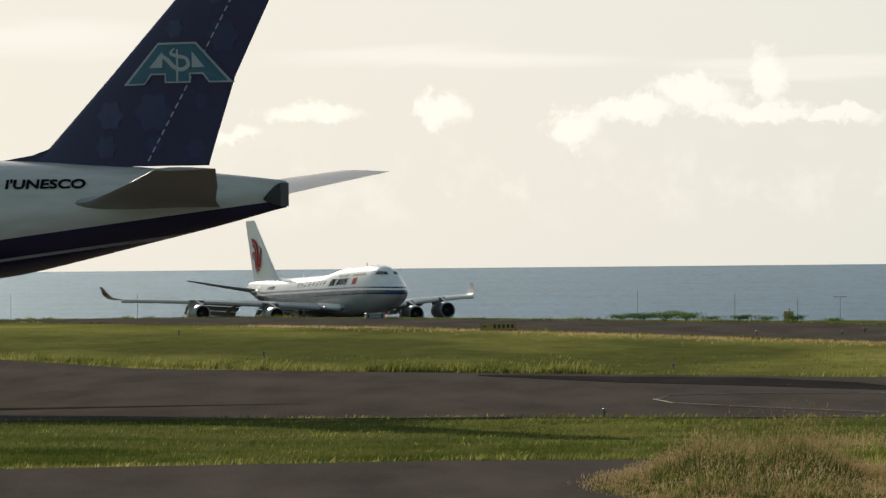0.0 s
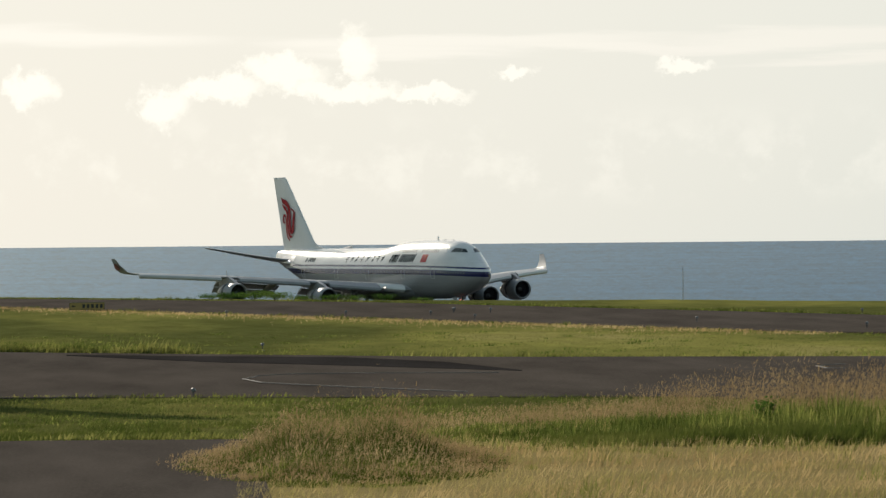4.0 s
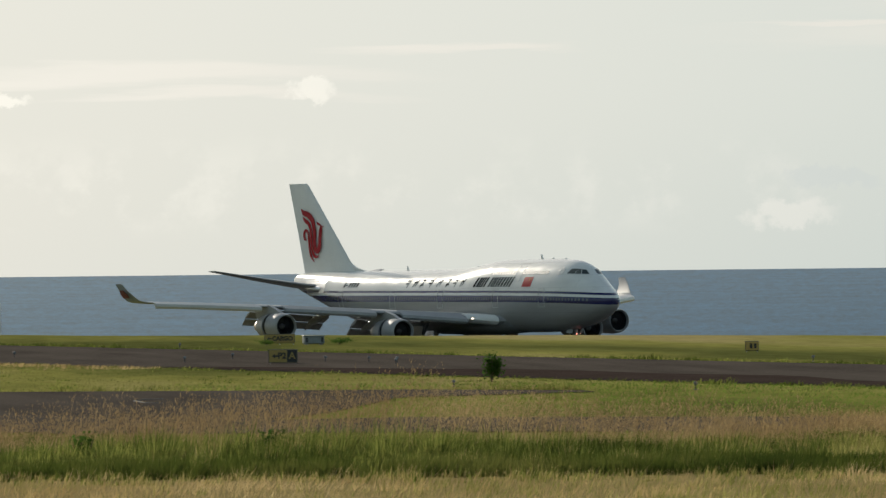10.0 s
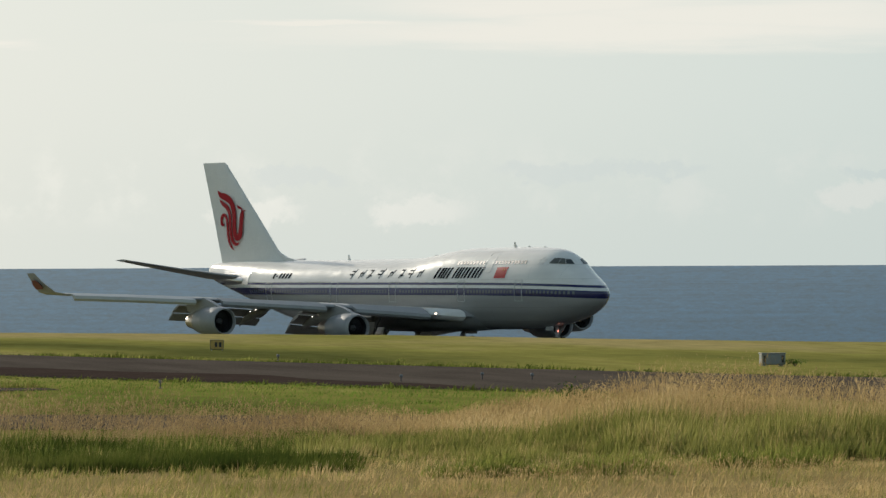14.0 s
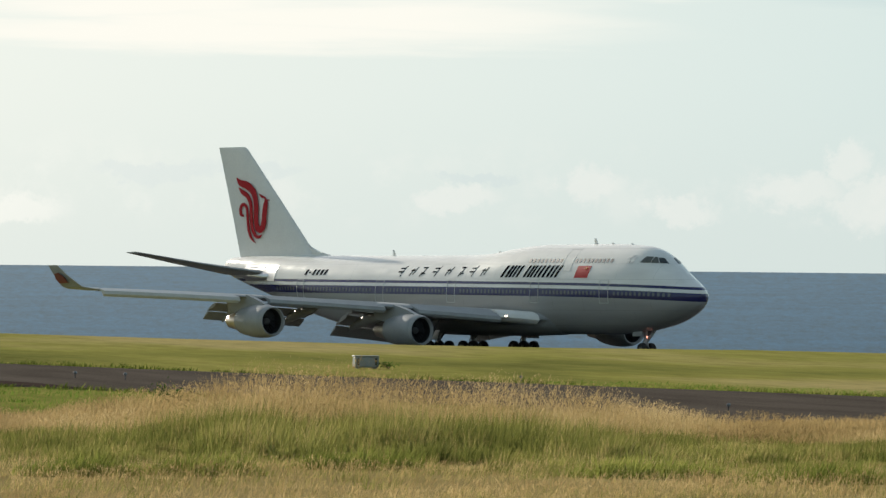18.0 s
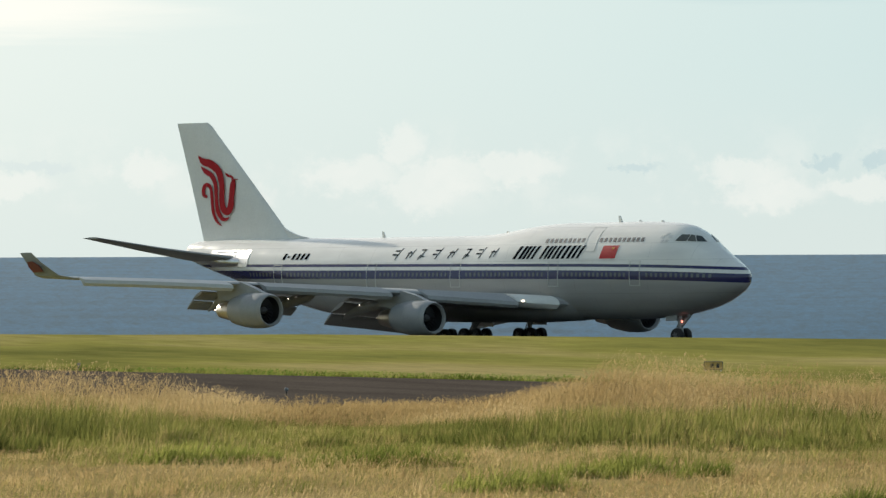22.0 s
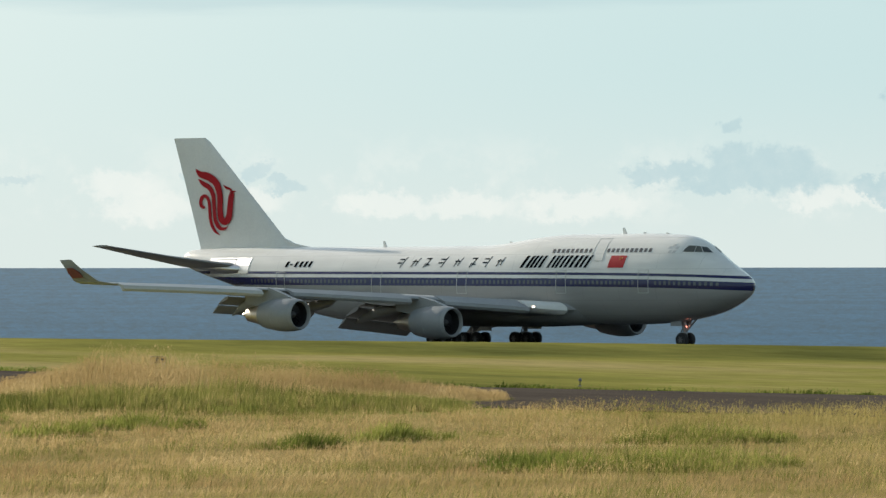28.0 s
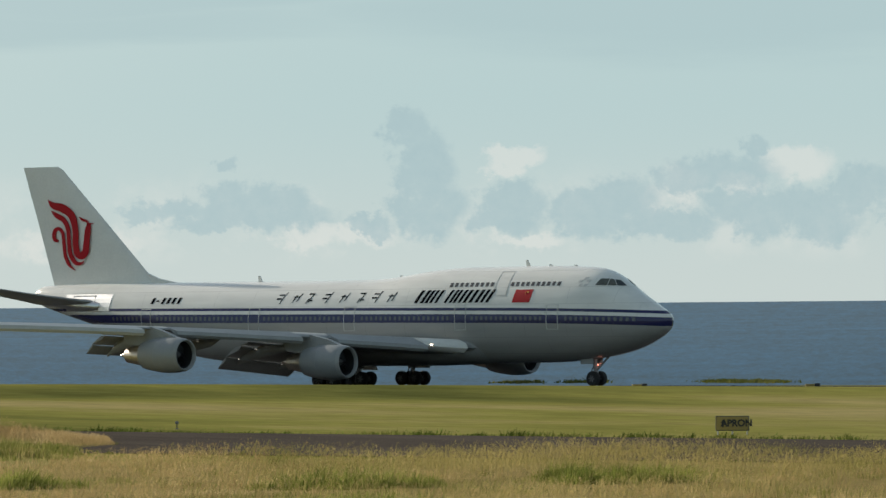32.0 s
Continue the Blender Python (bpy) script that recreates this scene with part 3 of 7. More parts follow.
# ---- paints ----
def skin_paint():
    """White upper hull, dark blue cheat lines, light grey belly, with fine panel joints and faint streaks."""
    m, tree, b = mat_base("airliner_paint", (0.78, 0.78, 0.76), 0.22, spec=0.3)
    b.inputs["Coat Weight"].default_value, b.inputs["Coat Roughness"].default_value = 0.26, 0.09
    ln = tree.links.new
    co = tree.nodes.new("ShaderNodeTexCoord")
    sep = tree.nodes.new("ShaderNodeSeparateXYZ")
    ln(co.outputs["Object"], sep.inputs[0])
    # the lines dip towards the nose
    dip = tree.nodes.new("ShaderNodeMath")
    dip.operation = "MULTIPLY_ADD"
    ex = tree.nodes.new("ShaderNodeMath")
    ex.operation = "EXPONENT"
    k = tree.nodes.new("ShaderNodeMath")
    k.operation = "MULTIPLY"
    k.inputs[1].default_value = 0.15
    ln(sep.outputs["X"], k.inputs[0]), ln(k.outputs[0], ex.inputs[0])
    ln(ex.outputs[0], dip.inputs[0])
    dip.inputs[1].default_value = 0.35
    rise = tree.nodes.new("ShaderNodeMath")
    rise.operation = "MULTIPLY_ADD"
    rise.inputs[1].default_value = 0.006
    ln(sep.outputs["X"], rise.inputs[0]), ln(sep.outputs["Z"], rise.inputs[2])
    ln(rise.outputs[0], dip.inputs[2])
    mr = node(tree, "ShaderNodeMapRange")
    mr.inputs["From Min"].default_value, mr.inputs["From Max"].default_value = 4.0, 7.0
    ln(dip.outputs[0], mr.inputs["Value"])
    ramp = tree.nodes.new("ShaderNodeValToRGB")
    ramp.color_ramp.interpolation = "CONSTANT"
    white, blue, grey = (0.75, 0.735, 0.695, 1), (0.022, 0.024, 0.095, 1), (0.34, 0.34, 0.33, 1)
    el = ramp.color_ramp.elements
    el[0].position, el[0].color = 0.0, grey
    el[1].position, el[1].color = (LINE[0] - 4) / 3, blue
    for z, c in ((LINE[1], white), (LINE[2], blue), (LINE[3], white)):
        e = el.new((z - 4) / 3)
        e.color = c
    ln(mr.outputs[0], ramp.inputs["Fac"])
    n = node(tree, "ShaderNodeTexNoise", Scale=0.8, Detail=4.0)
    n2 = node(tree, "ShaderNodeTexNoise", Scale=1.3, Detail=2.0)
    mp = node(tree, "ShaderNodeMapping")
    mp.inputs["Scale"].default_value = (0.25, 1, 1.6)
    ln(co.outputs["Object"], mp.inputs["Vector"]), ln(mp.outputs[0], n.inputs["Vector"]), ln(co.outputs["Object"], n2.inputs["Vector"])
    mr2 = node(tree, "ShaderNodeMapRange")
    for q, v in (("From Min", 0.3), ("From Max", 0.7), ("To Min", 0.9), ("To Max", 1.04)):
        mr2.inputs[q].default_value = v
    ln(n.outputs["Fac"], mr2.inputs["Value"])
    mul = tree.nodes.new("ShaderNodeVectorMath")
    mul.operation = "SCALE"
    ln(ramp.outputs[0], mul.inputs[0]), ln(mr2.outputs[0], mul.inputs["Scale"])
    # joints between the skin panels
    br = tree.nodes.new("ShaderNodeTexBrick")
    for q, v in (("Scale", 1.0), ("Mortar Size", 0.018), ("Brick Width", 4.2), ("Row Height", 1.35), ("Mortar Smooth", 0.2)):
        br.inputs[q].default_value = v
    br.inputs["Color1"].default_value = br.inputs["Color2"].default_value = (1, 1, 1, 1)
    br.inputs["Mortar"].default_value = (0.8, 0.8, 0.8, 1)
    cm = tree.nodes.new("ShaderNodeCombineXYZ")
    ln(sep.outputs["X"], cm.inputs[0]), ln(sep.outputs["Z"], cm.inputs[1])
    ln(cm.outputs[0], br.inputs["Vector"])
    mx = tree.nodes.new("ShaderNodeVectorMath")
    mx.operation = "MULTIPLY"
    ln(mul.outputs[0], mx.inputs[0]), ln(br.outputs["Color"], mx.inputs[1])
    ln(mx.outputs[0], b.inputs["Base Color"])
    rr = node(tree, "ShaderNodeMapRange")
    for q, v in (("From Min", 0.3), ("From Max", 0.7), ("To Min", 0.15), ("To Max", 0.23)):
        rr.inputs[q].default_value = v
    ln(n2.outputs["Fac"], rr.inputs["Value"]), ln(rr.outputs[0], b.inputs["Roughness"])
    return m


LINE = (5.17, 5.87, 6.16, 6.4)                # heights at which the cheat lines begin and end
SKIN = skin_paint()
WHITE = plain("white_enamel", (0.72, 0.71, 0.675), 0.32, scale=0.6, vary=0.06)
WING_GREY = plain("wing_grey_paint", (0.28, 0.285, 0.285), 0.33, scale=0.7, vary=0.12)
NACELLE_GREY = plain("nacelle_grey_paint", (0.25, 0.26, 0.265), 0.4, scale=1.2, vary=0.1)
BARE_METAL = plain("bare_aluminium", (0.62, 0.62, 0.62), 0.33, 1.0, scale=3, vary=0.1)
SLAT_GREY = plain("slat_grey_paint", (0.42, 0.43, 0.43), 0.3, scale=1.5, vary=0.1)
HOT_METAL = plain("exhaust_steel", (0.55, 0.51, 0.46), 0.4, 1.0, scale=3, vary=0.2)
# near-black: the shade inside ducts and engines is put into this colour
DARK = plain("dark_recess", (0.018, 0.018, 0.02), 0.6, scale=2, vary=0.2)
WELL = plain("gear_bay_grey", (0.10, 0.10, 0.10), 0.6, scale=2, vary=0.25)
RUBBER = plain("tyre_rubber", (0.02, 0.02, 0.021), 0.8, scale=6, vary=0.25)
GLASS = plain("cabin_window_glass", (0.09, 0.10, 0.12), 0.15, scale=6, vary=0.2)
UPPER_GLASS = plain("upper_deck_window_glass", (0.035, 0.038, 0.042), 0.3, scale=6, vary=0.2)
DARK_RED = plain("dull_red_emblem", (0.16, 0.035, 0.03), 0.4, scale=4, vary=0.2)
# olive base colour stands in for the ground mirrored in the side panes
SIDE_GLASS = plain("cockpit_side_glass", (0.1, 0.1, 0.085), 0.2, scale=2, vary=0.3)
WINDSHIELD = plain("windscreen_glass", (0.03, 0.036, 0.036), 0.08, scale=2, vary=0.2)
RED = plain("red_livery_paint", (0.40, 0.012, 0.02), 0.5, scale=1.5, vary=0.08, spec=0.1)
BLACK_LETTER = plain("black_lettering", (0.010, 0.010, 0.012), 0.7, scale=4, vary=0.15, spec=0.0)
YELLOW = plain("yellow_paint", (0.75, 0.5, 0.03), 0.4, scale=4, vary=0.1)
LINE_GREY = plain("joint_grey", (0.5, 0.5, 0.49), 0.4, scale=4, vary=0.1)


def glow(name, colour, strength):
    m, tree, b = mat_base(name, colour, 0.3)
    b.inputs["Emission Color"].default_value = (*colour, 1)
    b.inputs["Emission Strength"].default_value = strength
    return m


LAMP_WARM = glow("lit_landing_lamp", (1.0, 0.8, 0.6), 3.0)
LAMP_ORANGE = glow("lit_orange_taxi_lamp", (1.0, 0.3, 0.2), 2.2)


# ---- the four-engined airliner, built nose to +x, wheels on z = 0 ----
def spline(knots, v):
    """Smooth curve through knots (v, value, value, ...)."""
    ks = [k[0] for k in knots]
    i = max(0, min(len(ks) - 2, int(np.searchsorted(ks, v, "right")) - 1))
    p1, p2 = knots[i], knots[i + 1]
    p0, p3 = knots[max(i - 1, 0)], knots[min(i + 2, len(ks) - 1)]
    t = (v - p1[0]) / (p2[0] - p1[0])
    out = []
    for j in range(1, len(p1)):
        d1 = (p2[j] - p0[j]) / max(p2[0] - p0[0], 1e-6) * (p2[0] - p1[0])
        d2 = (p3[j] - p1[j]) / max(p3[0] - p1[0], 1e-6) * (p2[0] - p1[0])
        out.append((2 * t**3 - 3 * t**2 + 1) * p1[j] + (t**3 - 2 * t**2 + t) * d1 + (3 * t**2 - 2 * t**3) * p2[j] + (t**3 - t**2) * d2)
    return out


HULL = (  # aft of the nose: bottom, top, half width, height of the widest point
    (0.0, 5.12, 5.46, 0.12, 5.28), (0.25, 4.62, 5.84, 0.62, 5.28), (0.6, 4.3, 6.08, 1.0, 5.28), (1.2, 3.94, 6.42, 1.45, 5.28), (2.0, 3.56, 6.88, 1.9, 5.28),
    (3.0, 3.14, 7.46, 2.28, 5.3), (4.0, 2.84, 8.14, 2.56, 5.32), (5.0, 2.62, 8.86, 2.76, 5.34), (6.0, 2.44, 9.36, 2.92, 5.36), (7.0, 2.28, 9.62, 3.04, 5.38),
    (8.5, 2.12, 9.75, 3.15, 5.4), (11, 1.96, 9.84, 3.22, 5.4), (15, 1.92, 9.85, 3.25, 5.4), (18, 1.92, 9.83, 3.25, 5.4), (21.5, 1.92, 9.8, 3.25, 5.4),
    (25, 1.92, 9.52, 3.25, 5.4), (28.3, 1.92, 9.1, 3.25, 5.4), (31, 1.92, 8.93, 3.25, 5.4), (42, 1.92, 8.9, 3.25, 5.4), (46, 2.05, 8.9, 3.24, 5.42),
    (50, 2.5, 8.92, 3.12, 5.55), (54, 3.3, 8.94, 2.86, 5.9), (58, 4.25, 8.96, 2.42, 6.4), (62, 5.3, 8.94, 1.86, 7.0), (66, 6.35, 8.86, 1.22, 7.6),
    (68.2, 7.0, 8.72, 0.78, 7.85), (68.97, 7.4, 8.45, 0.42, 7.95))


def hull_y(a, z, out=0.0):
    """Half width of the hull a metres aft of the nose at height z."""
    zb, zt, w, zc = spline(HULL, a)
    q = (z - zc) / (zt - zc) if z > zc else (zc - z) / (zc - zb)
    return w * math.sqrt(max(1 - q * q, 0.0004)) + out


def hull_mesh():
    st = sorted(set([0, .12, .25, .4, .6, .9, 1.2, 1.6, 2, 2.5, 3, 3.5, 4, 4.5, 5, 5.5, 6, 6.5, 7, 7.7, 8.5] + [10 + 1.2 * i for i in range(49)] + [68.2, 68.6, 68.97]))
    bm = bmesh.new()
    n, rings = 48, []
    for a in st:
        zb, zt, w, zc = spline(HULL, a)
        ring = []
        for i in range(n):
            t = 2 * math.pi * i / n
            c, s = math.cos(t), math.sin(t)
            ring.append(bm.verts.new((-a, w * c, zc + s * ((zt - zc) if s > 0 else (zc - zb)))))
        rings.append(ring)
    for p, q in zip(rings, rings[1:]):
        for i in range(n):
            bm.faces.new((p[i], p[(i + 1) % n], q[(i + 1) % n], q[i]))
    bm.faces.new(rings[0]), bm.faces.new(rings[-1])
    return bm


def patch(bm, a0, a1, z0, z1, side, slant=0.0, out=0.02, na=2, nz=2):
    """A thin panel that follows the hull's skin; a0 is its fore edge, slant leans its top forwards."""
    top = []
    for j in range(nz + 1):
        z = z0 + (z1 - z0) * j / nz
        for i in range(na + 1):
            a = a0 + (a1 - a0) * i / na - slant * j / nz
            top.append(bm.verts.new((-a, -side * hull_y(a, z, out - 0.04), z)))
    k = na + 1
    fs = []
    for j in range(nz):
        for i in range(na):
            fs.append(bm.faces.new((top[j * k + i], top[j * k + i + 1], top[(j + 1) * k + i + 1], top[(j + 1) * k + i])))
    r = bmesh.ops.extrude_face_region(bm, geom=fs)
    bmesh.ops.translate(bm, vec=(0, -side * 0.04, 0), verts=[v for v in r["geom"] if isinstance(v, bmesh.types.BMVert)])


def pane(bm, corners, side, n=4):
    """A four-sided pane on the hull's skin between corners (aft, height)."""
    q = [Vector(c) for c in corners]
    grid = []
    for j in range(n + 1):
        for i in range(n + 1):
            p = q[0].lerp(q[1], i / n).lerp(q[3].lerp(q[2], i / n), j / n)
            grid.append(bm.verts.new((-p.x, -side * hull_y(p.x, p.y, 0.0), p.y)))
    k = n + 1
    fs = [bm.faces.new((grid[j * k + i], grid[j * k + i + 1], grid[(j + 1) * k + i + 1], grid[(j + 1) * k + i])) for j in range(n) for i in range(n)]
    r = bmesh.ops.extrude_face_region(bm, geom=fs)
    bmesh.ops.translate(bm, vec=(0.012, -side * 0.03, 0.012), verts=[v for v in r["geom"] if isinstance(v, bmesh.types.BMVert)])


def fin_half(stations, a, z):
    """Half thickness of an upright fin at a metres aft and height z."""
    zs = [s[3] for s in stations]
    le, te, t = (float(np.interp(z, zs, [s[k] for s in stations])) for k in (1, 2, 4))
    u = min(max((a - le) / (te - le), 0), 1)
    return t * 0.5 * float(np.interp(u, [p[0] for p in AIRFOIL[:8]], [p[1] for p in AIRFOIL[:8]]))


JET_FIN = ((0, 54.9, 66.95, 8.5, 1.0), (0, 56.2, 67.35, 9.8, .92), (0, 60.25, 68.6, 13.6, .66), (0, 65.85, 70.4, 18.8, .36), (0, 66.4, 70.5, 19.12, .22))
AIRFOIL = ((0, 0), (0.02, 0.3), (0.08, 0.62), (0.2, 0.9), (0.38, 1.0), (0.6, 0.78), (0.8, 0.42), (1, 0.03),
           (1, -0.03), (0.8, -0.18), (0.6, -0.42), (0.38, -0.62), (0.2, -0.66), (0.08, -0.48), (0.02, -0.25))


def lifting(bm, stations, side, upright=False):
    """A tapered wing skin over stations of (out, fore edge, aft edge, height, thickness)."""
    rings = []
    for y, le, te, z, t in stations:
        ring = []
        for u, v in AIRFOIL:
            a, h = le + u * (te - le), v * t * 0.5
            ring.append(bm.verts.new((-a, h, z) if upright else (-a, -side * y, z + h)))
        rings.append(ring)
    n = len(AIRFOIL)
    for p, q in zip(rings, rings[1:]):
        for i in range(n):
            bm.faces.new((p[i], p[(i + 1) % n], q[(i + 1) % n], q[i]))
    bm.faces.new(rings[0]), bm.faces.new(rings[-1])


WING = ((1.5, 17.2, 33.9, 3.1, 1.75), (3.2, 18.6, 34.2, 3.25, 1.7), (7.5, 22.9, 35.5, 3.75, 1.25), (12.2, 27.5, 36.9, 4.25, 0.95), (17, 32.2, 40.1, 4.7, 0.72),
        (21.4, 36.6, 43.3, 5.08, 0.58), (26.5, 41.6, 47.0, 5.45, 0.44), (31.3, 46.4, 50.4, 5.72, 0.32))


def wing_at(y):
    return spline(WING, y)


def revolve(bm, profile, at, n=28, close=False):
    """Turns a profile of (aft, radius) round the x axis at a place."""
    rings = []
    for a, r in profile:
        rings.append([bm.verts.new((at[0] - a, at[1] + r * math.cos(2 * math.pi * i / n), at[2] + r * math.sin(2 * math.pi * i / n))) for i in range(n)])
    for p, q in zip(rings, rings[1:]):
        for i in range(n):
            bm.faces.new((p[i], p[(i + 1) % n], q[(i + 1) % n], q[i]))
    if close:
        bm.faces.new(rings[0]), bm.faces.new(rings[-1])


def wheel_mesh(r, w):
    """A tyre on a hub; the axle lies along y."""
    bm = bmesh.new()
    prof = ((-w / 2, r * 0.55), (-w / 2, r * 0.86), (-w * 0.36, r * 0.97), (0, r), (w * 0.36, r * 0.97), (w / 2, r * 0.86), (w / 2, r * 0.55))
    n = 18
    rings = [[bm.verts.new((q * math.cos(2 * math.pi * i / n), y, q * math.sin(2 * math.pi * i / n))) for i in range(n)] for y, q in prof]
    for p, q in zip(rings, rings[1:]):
        for i in range(n):
            bm.faces.new((p[i], p[(i + 1) % n], q[(i + 1) % n], q[i]))
    bm.faces.new(rings[0]), bm.faces.new(rings[-1])
    return bm


def hub_mesh(r, w):
    bm = bmesh.new()
    for s in (-1, 1):
        for k in range(3):
            box(bm, (r * 0.95, 0.02, r * 0.16), (0, s * (w / 2 + 0.018), 0), (0, 60 * k, 0))
    return bm


SPIN = []                                        # wheels that roll along with the airliner


def add_wheel(parent, at, r=0.62, w=0.46):
    tyre = part("wheel", wheel_mesh(r, w), RUBBER, parent, smooth=False)
    tyre.location = at
    part("hub", hub_mesh(r, w), WELL, tyre)
    SPIN.append((tyre, Vector(at), r))


SLEEVES = []


def add_engine(jet, y, a, z, side):
    """A turbofan slung under the wing: cowl, bright lip, fan, core and cone, with its pylon."""
    at = (-a, -side * y, z)
    bm = bmesh.new()
    revolve(bm, ((0.12, 1.14), (0.0, 1.22), (0.22, 1.33), (0.8, 1.44), (1.7, 1.47), (2.35, 1.45), (2.35, 1.2)), at)
    eng = part("engine", bm, NACELLE_GREY, jet, "grey engine cowl with a slightly paler intake lip", True)
    # the aft cowl slides back while the engine brakes, baring the dark vanes
    bm = bmesh.new()
    revolve(bm, ((2.36, 1.33), (2.36, 1.45), (2.8, 1.40), (3.9, 1.22), (4.3, 1.12), (4.3, 1.04), (3.6, 1.0)), at)
    SLEEVES.append(part("sliding_cowl", bm, NACELLE_GREY, eng, "aft cowl of the thrust reverser", True))
    bm = bmesh.new()
    revolve(bm, ((2.3, 1.3), (2.9, 1.26), (3.5, 1.1)), at)
    part("reverser_vanes", bm, DARK, eng, "dark vanes of the thrust reverser", True)
    bm = bmesh.new()
    revolve(bm, ((0.3, 1.10), (0.1, 1.13), (-0.01, 1.2), (0.0, 1.26), (0.16, 1.325), (0.3, 1.365)), at)
    part("intake_lip", bm, WING_GREY, eng, "pale intake lip", True)
    bm = bmesh.new()
    revolve(bm, ((0.12, 1.14), (0.5, 1.09), (1.2, 1.12), (1.25, 0.05)), at)
    part("intake_duct", bm, DARK, eng, "", True)
    bm = bmesh.new()
    for i in range(22):
        t = 2 * math.pi * i / 22
        c, s = math.cos(t), math.sin(t)
        c2, s2 = math.cos(t + 0.22), math.sin(t + 0.22)
        plate(bm, [(at[0] - 1.0, at[1] + .3 * c, at[2] + .3 * s), (at[0] - 1.0, at[1] + 1.07 * c, at[2] + 1.07 * s), (at[0] - 1.18, at[1] + 1.07 * c2, at[2] + 1.07 * s2), (at[0] - 1.18, at[1] + .3 * c2, at[2] + .3 * s2)], (1, 0, 0), 0.02)
    part("fan", bm, DARK, eng)
    bm = bmesh.new()
    revolve(bm, ((0.55, 0.02), (0.7, 0.16), (0.95, 0.30), (1.1, 0.33)), at, 16)
    part("spinner", bm, WELL, eng, "", True)
    bm = bmesh.new()
    revolve(bm, ((3.6, 0.95), (4.6, 0.9), (6.2, 0.62), (6.22, 0.55), (5.6, 0.52)), at, 20)
    part("core_cowl", bm, HOT_METAL, eng, "burnished metal exhaust cowl", True)
    bm = bmesh.new()
    revolve(bm, ((5.6, 0.4), (6.2, 0.34), (7.1, 0.05)), at, 14)
    part("exhaust_cone", bm, HOT_METAL, eng, "", True)
    # pylon, from the cowl up to the wing
    le, _, wz, _ = wing_at(y)
    bm = bmesh.new()
    pts = [(-(a + 0.7), at[1], z + 1.38), (-(a + 2.0), at[1], z + 1.85), (-(le + 0.3), at[1], wz + 0.2), (-(le + 3.4), at[1], wz - 0.15), (-(a + 6.4), at[1], z + 0.95), (-(a + 4.4), at[1], z + 0.7)]
    plate(bm, [(p[0], p[1] - 0.24, p[2]) for p in pts], (0, 1, 0), 0.48)
    part("pylon", bm, NACELLE_GREY, jet)


def gear_leg(jet, name, a, y, side, wheels, top, lean=0.0):
    """An undercarriage leg: oleo, brace, bogie beam and wheels."""
    bm = bmesh.new()
    rod(bm, (-a, -side * y, 0.85), (-a - lean, -side * y, top), 0.2, 10)
    rod(bm, (-a, -side * y, 0.62), (-a, -side * y, 1.3), 0.13, 10)
    rod(bm, (-a + 1.5, -side * y, top), (-a, -side * y, 1.25), 0.09)
    rod(bm, (-a, -side * (y - 1.1), top), (-a, -side * y, 1.4), 0.08)
    rod(bm, (-a - 0.25, -side * y, 0.75), (-a - 0.5, -side * y, 1.3), 0.05)
    rod(bm, (-a - 0.5, -side * y, 1.3), (-a - 0.15, -side * y, 1.8), 0.05)
    if len(wheels) > 2:
        rod(bm, (-a + 0.75, -side * y, 0.62), (-a - 0.75, -side * y, 0.62), 0.13)
    for dx in sorted({w[0] for w in wheels}):
        rod(bm, (-a + dx, -side * y - 0.6, 0.62), (-a + dx, -side * y + 0.6, 0.62), 0.08)
    leg = part(name, bm, NACELLE_GREY, jet, "grey undercarriage leg with black tyres")
    for dx, dy in wheels:
        add_wheel(leg, (-a + dx, -side * y + dy, 0.62))
    return leg


def ribbon(bm, pts, at, thick=0.03):
    """A flat band of changing width along a smooth curve, given as (u, v, half width); at() maps it into space."""
    fine = []
    for i in range(len(pts) - 1):
        for k in range(6):
            t = i + k / 6
            fine.append(spline([(j, *p) for j, p in enumerate(pts)], t))
    fine.append(list(pts[-1]))
    left, right = [], []
    for i, (u, v, w) in enumerate(fine):
        a, b = fine[max(i - 1, 0)], fine[min(i + 1, len(fine) - 1)]
        d = Vector((b[0] - a[0], b[1] - a[1])).normalized()
        left.append((u - d.y * w, v + d.x * w)), right.append((u + d.y * w, v - d.x * w))
    lo = [[bm.verts.new(at(u, v, e)) for e in (0, thick)] for u, v in left]
    ro = [[bm.verts.new(at(u, v, e)) for e in (0, thick)] for u, v in right]
    for i in range(len(fine) - 1):
        for k in (0, 1):
            bm.faces.new((lo[i][k], lo[i + 1][k], ro[i + 1][k], ro[i][k]))
        for r in (lo, ro):
            bm.faces.new((r[i][0], r[i + 1][0], r[i + 1][1], r[i][1]))


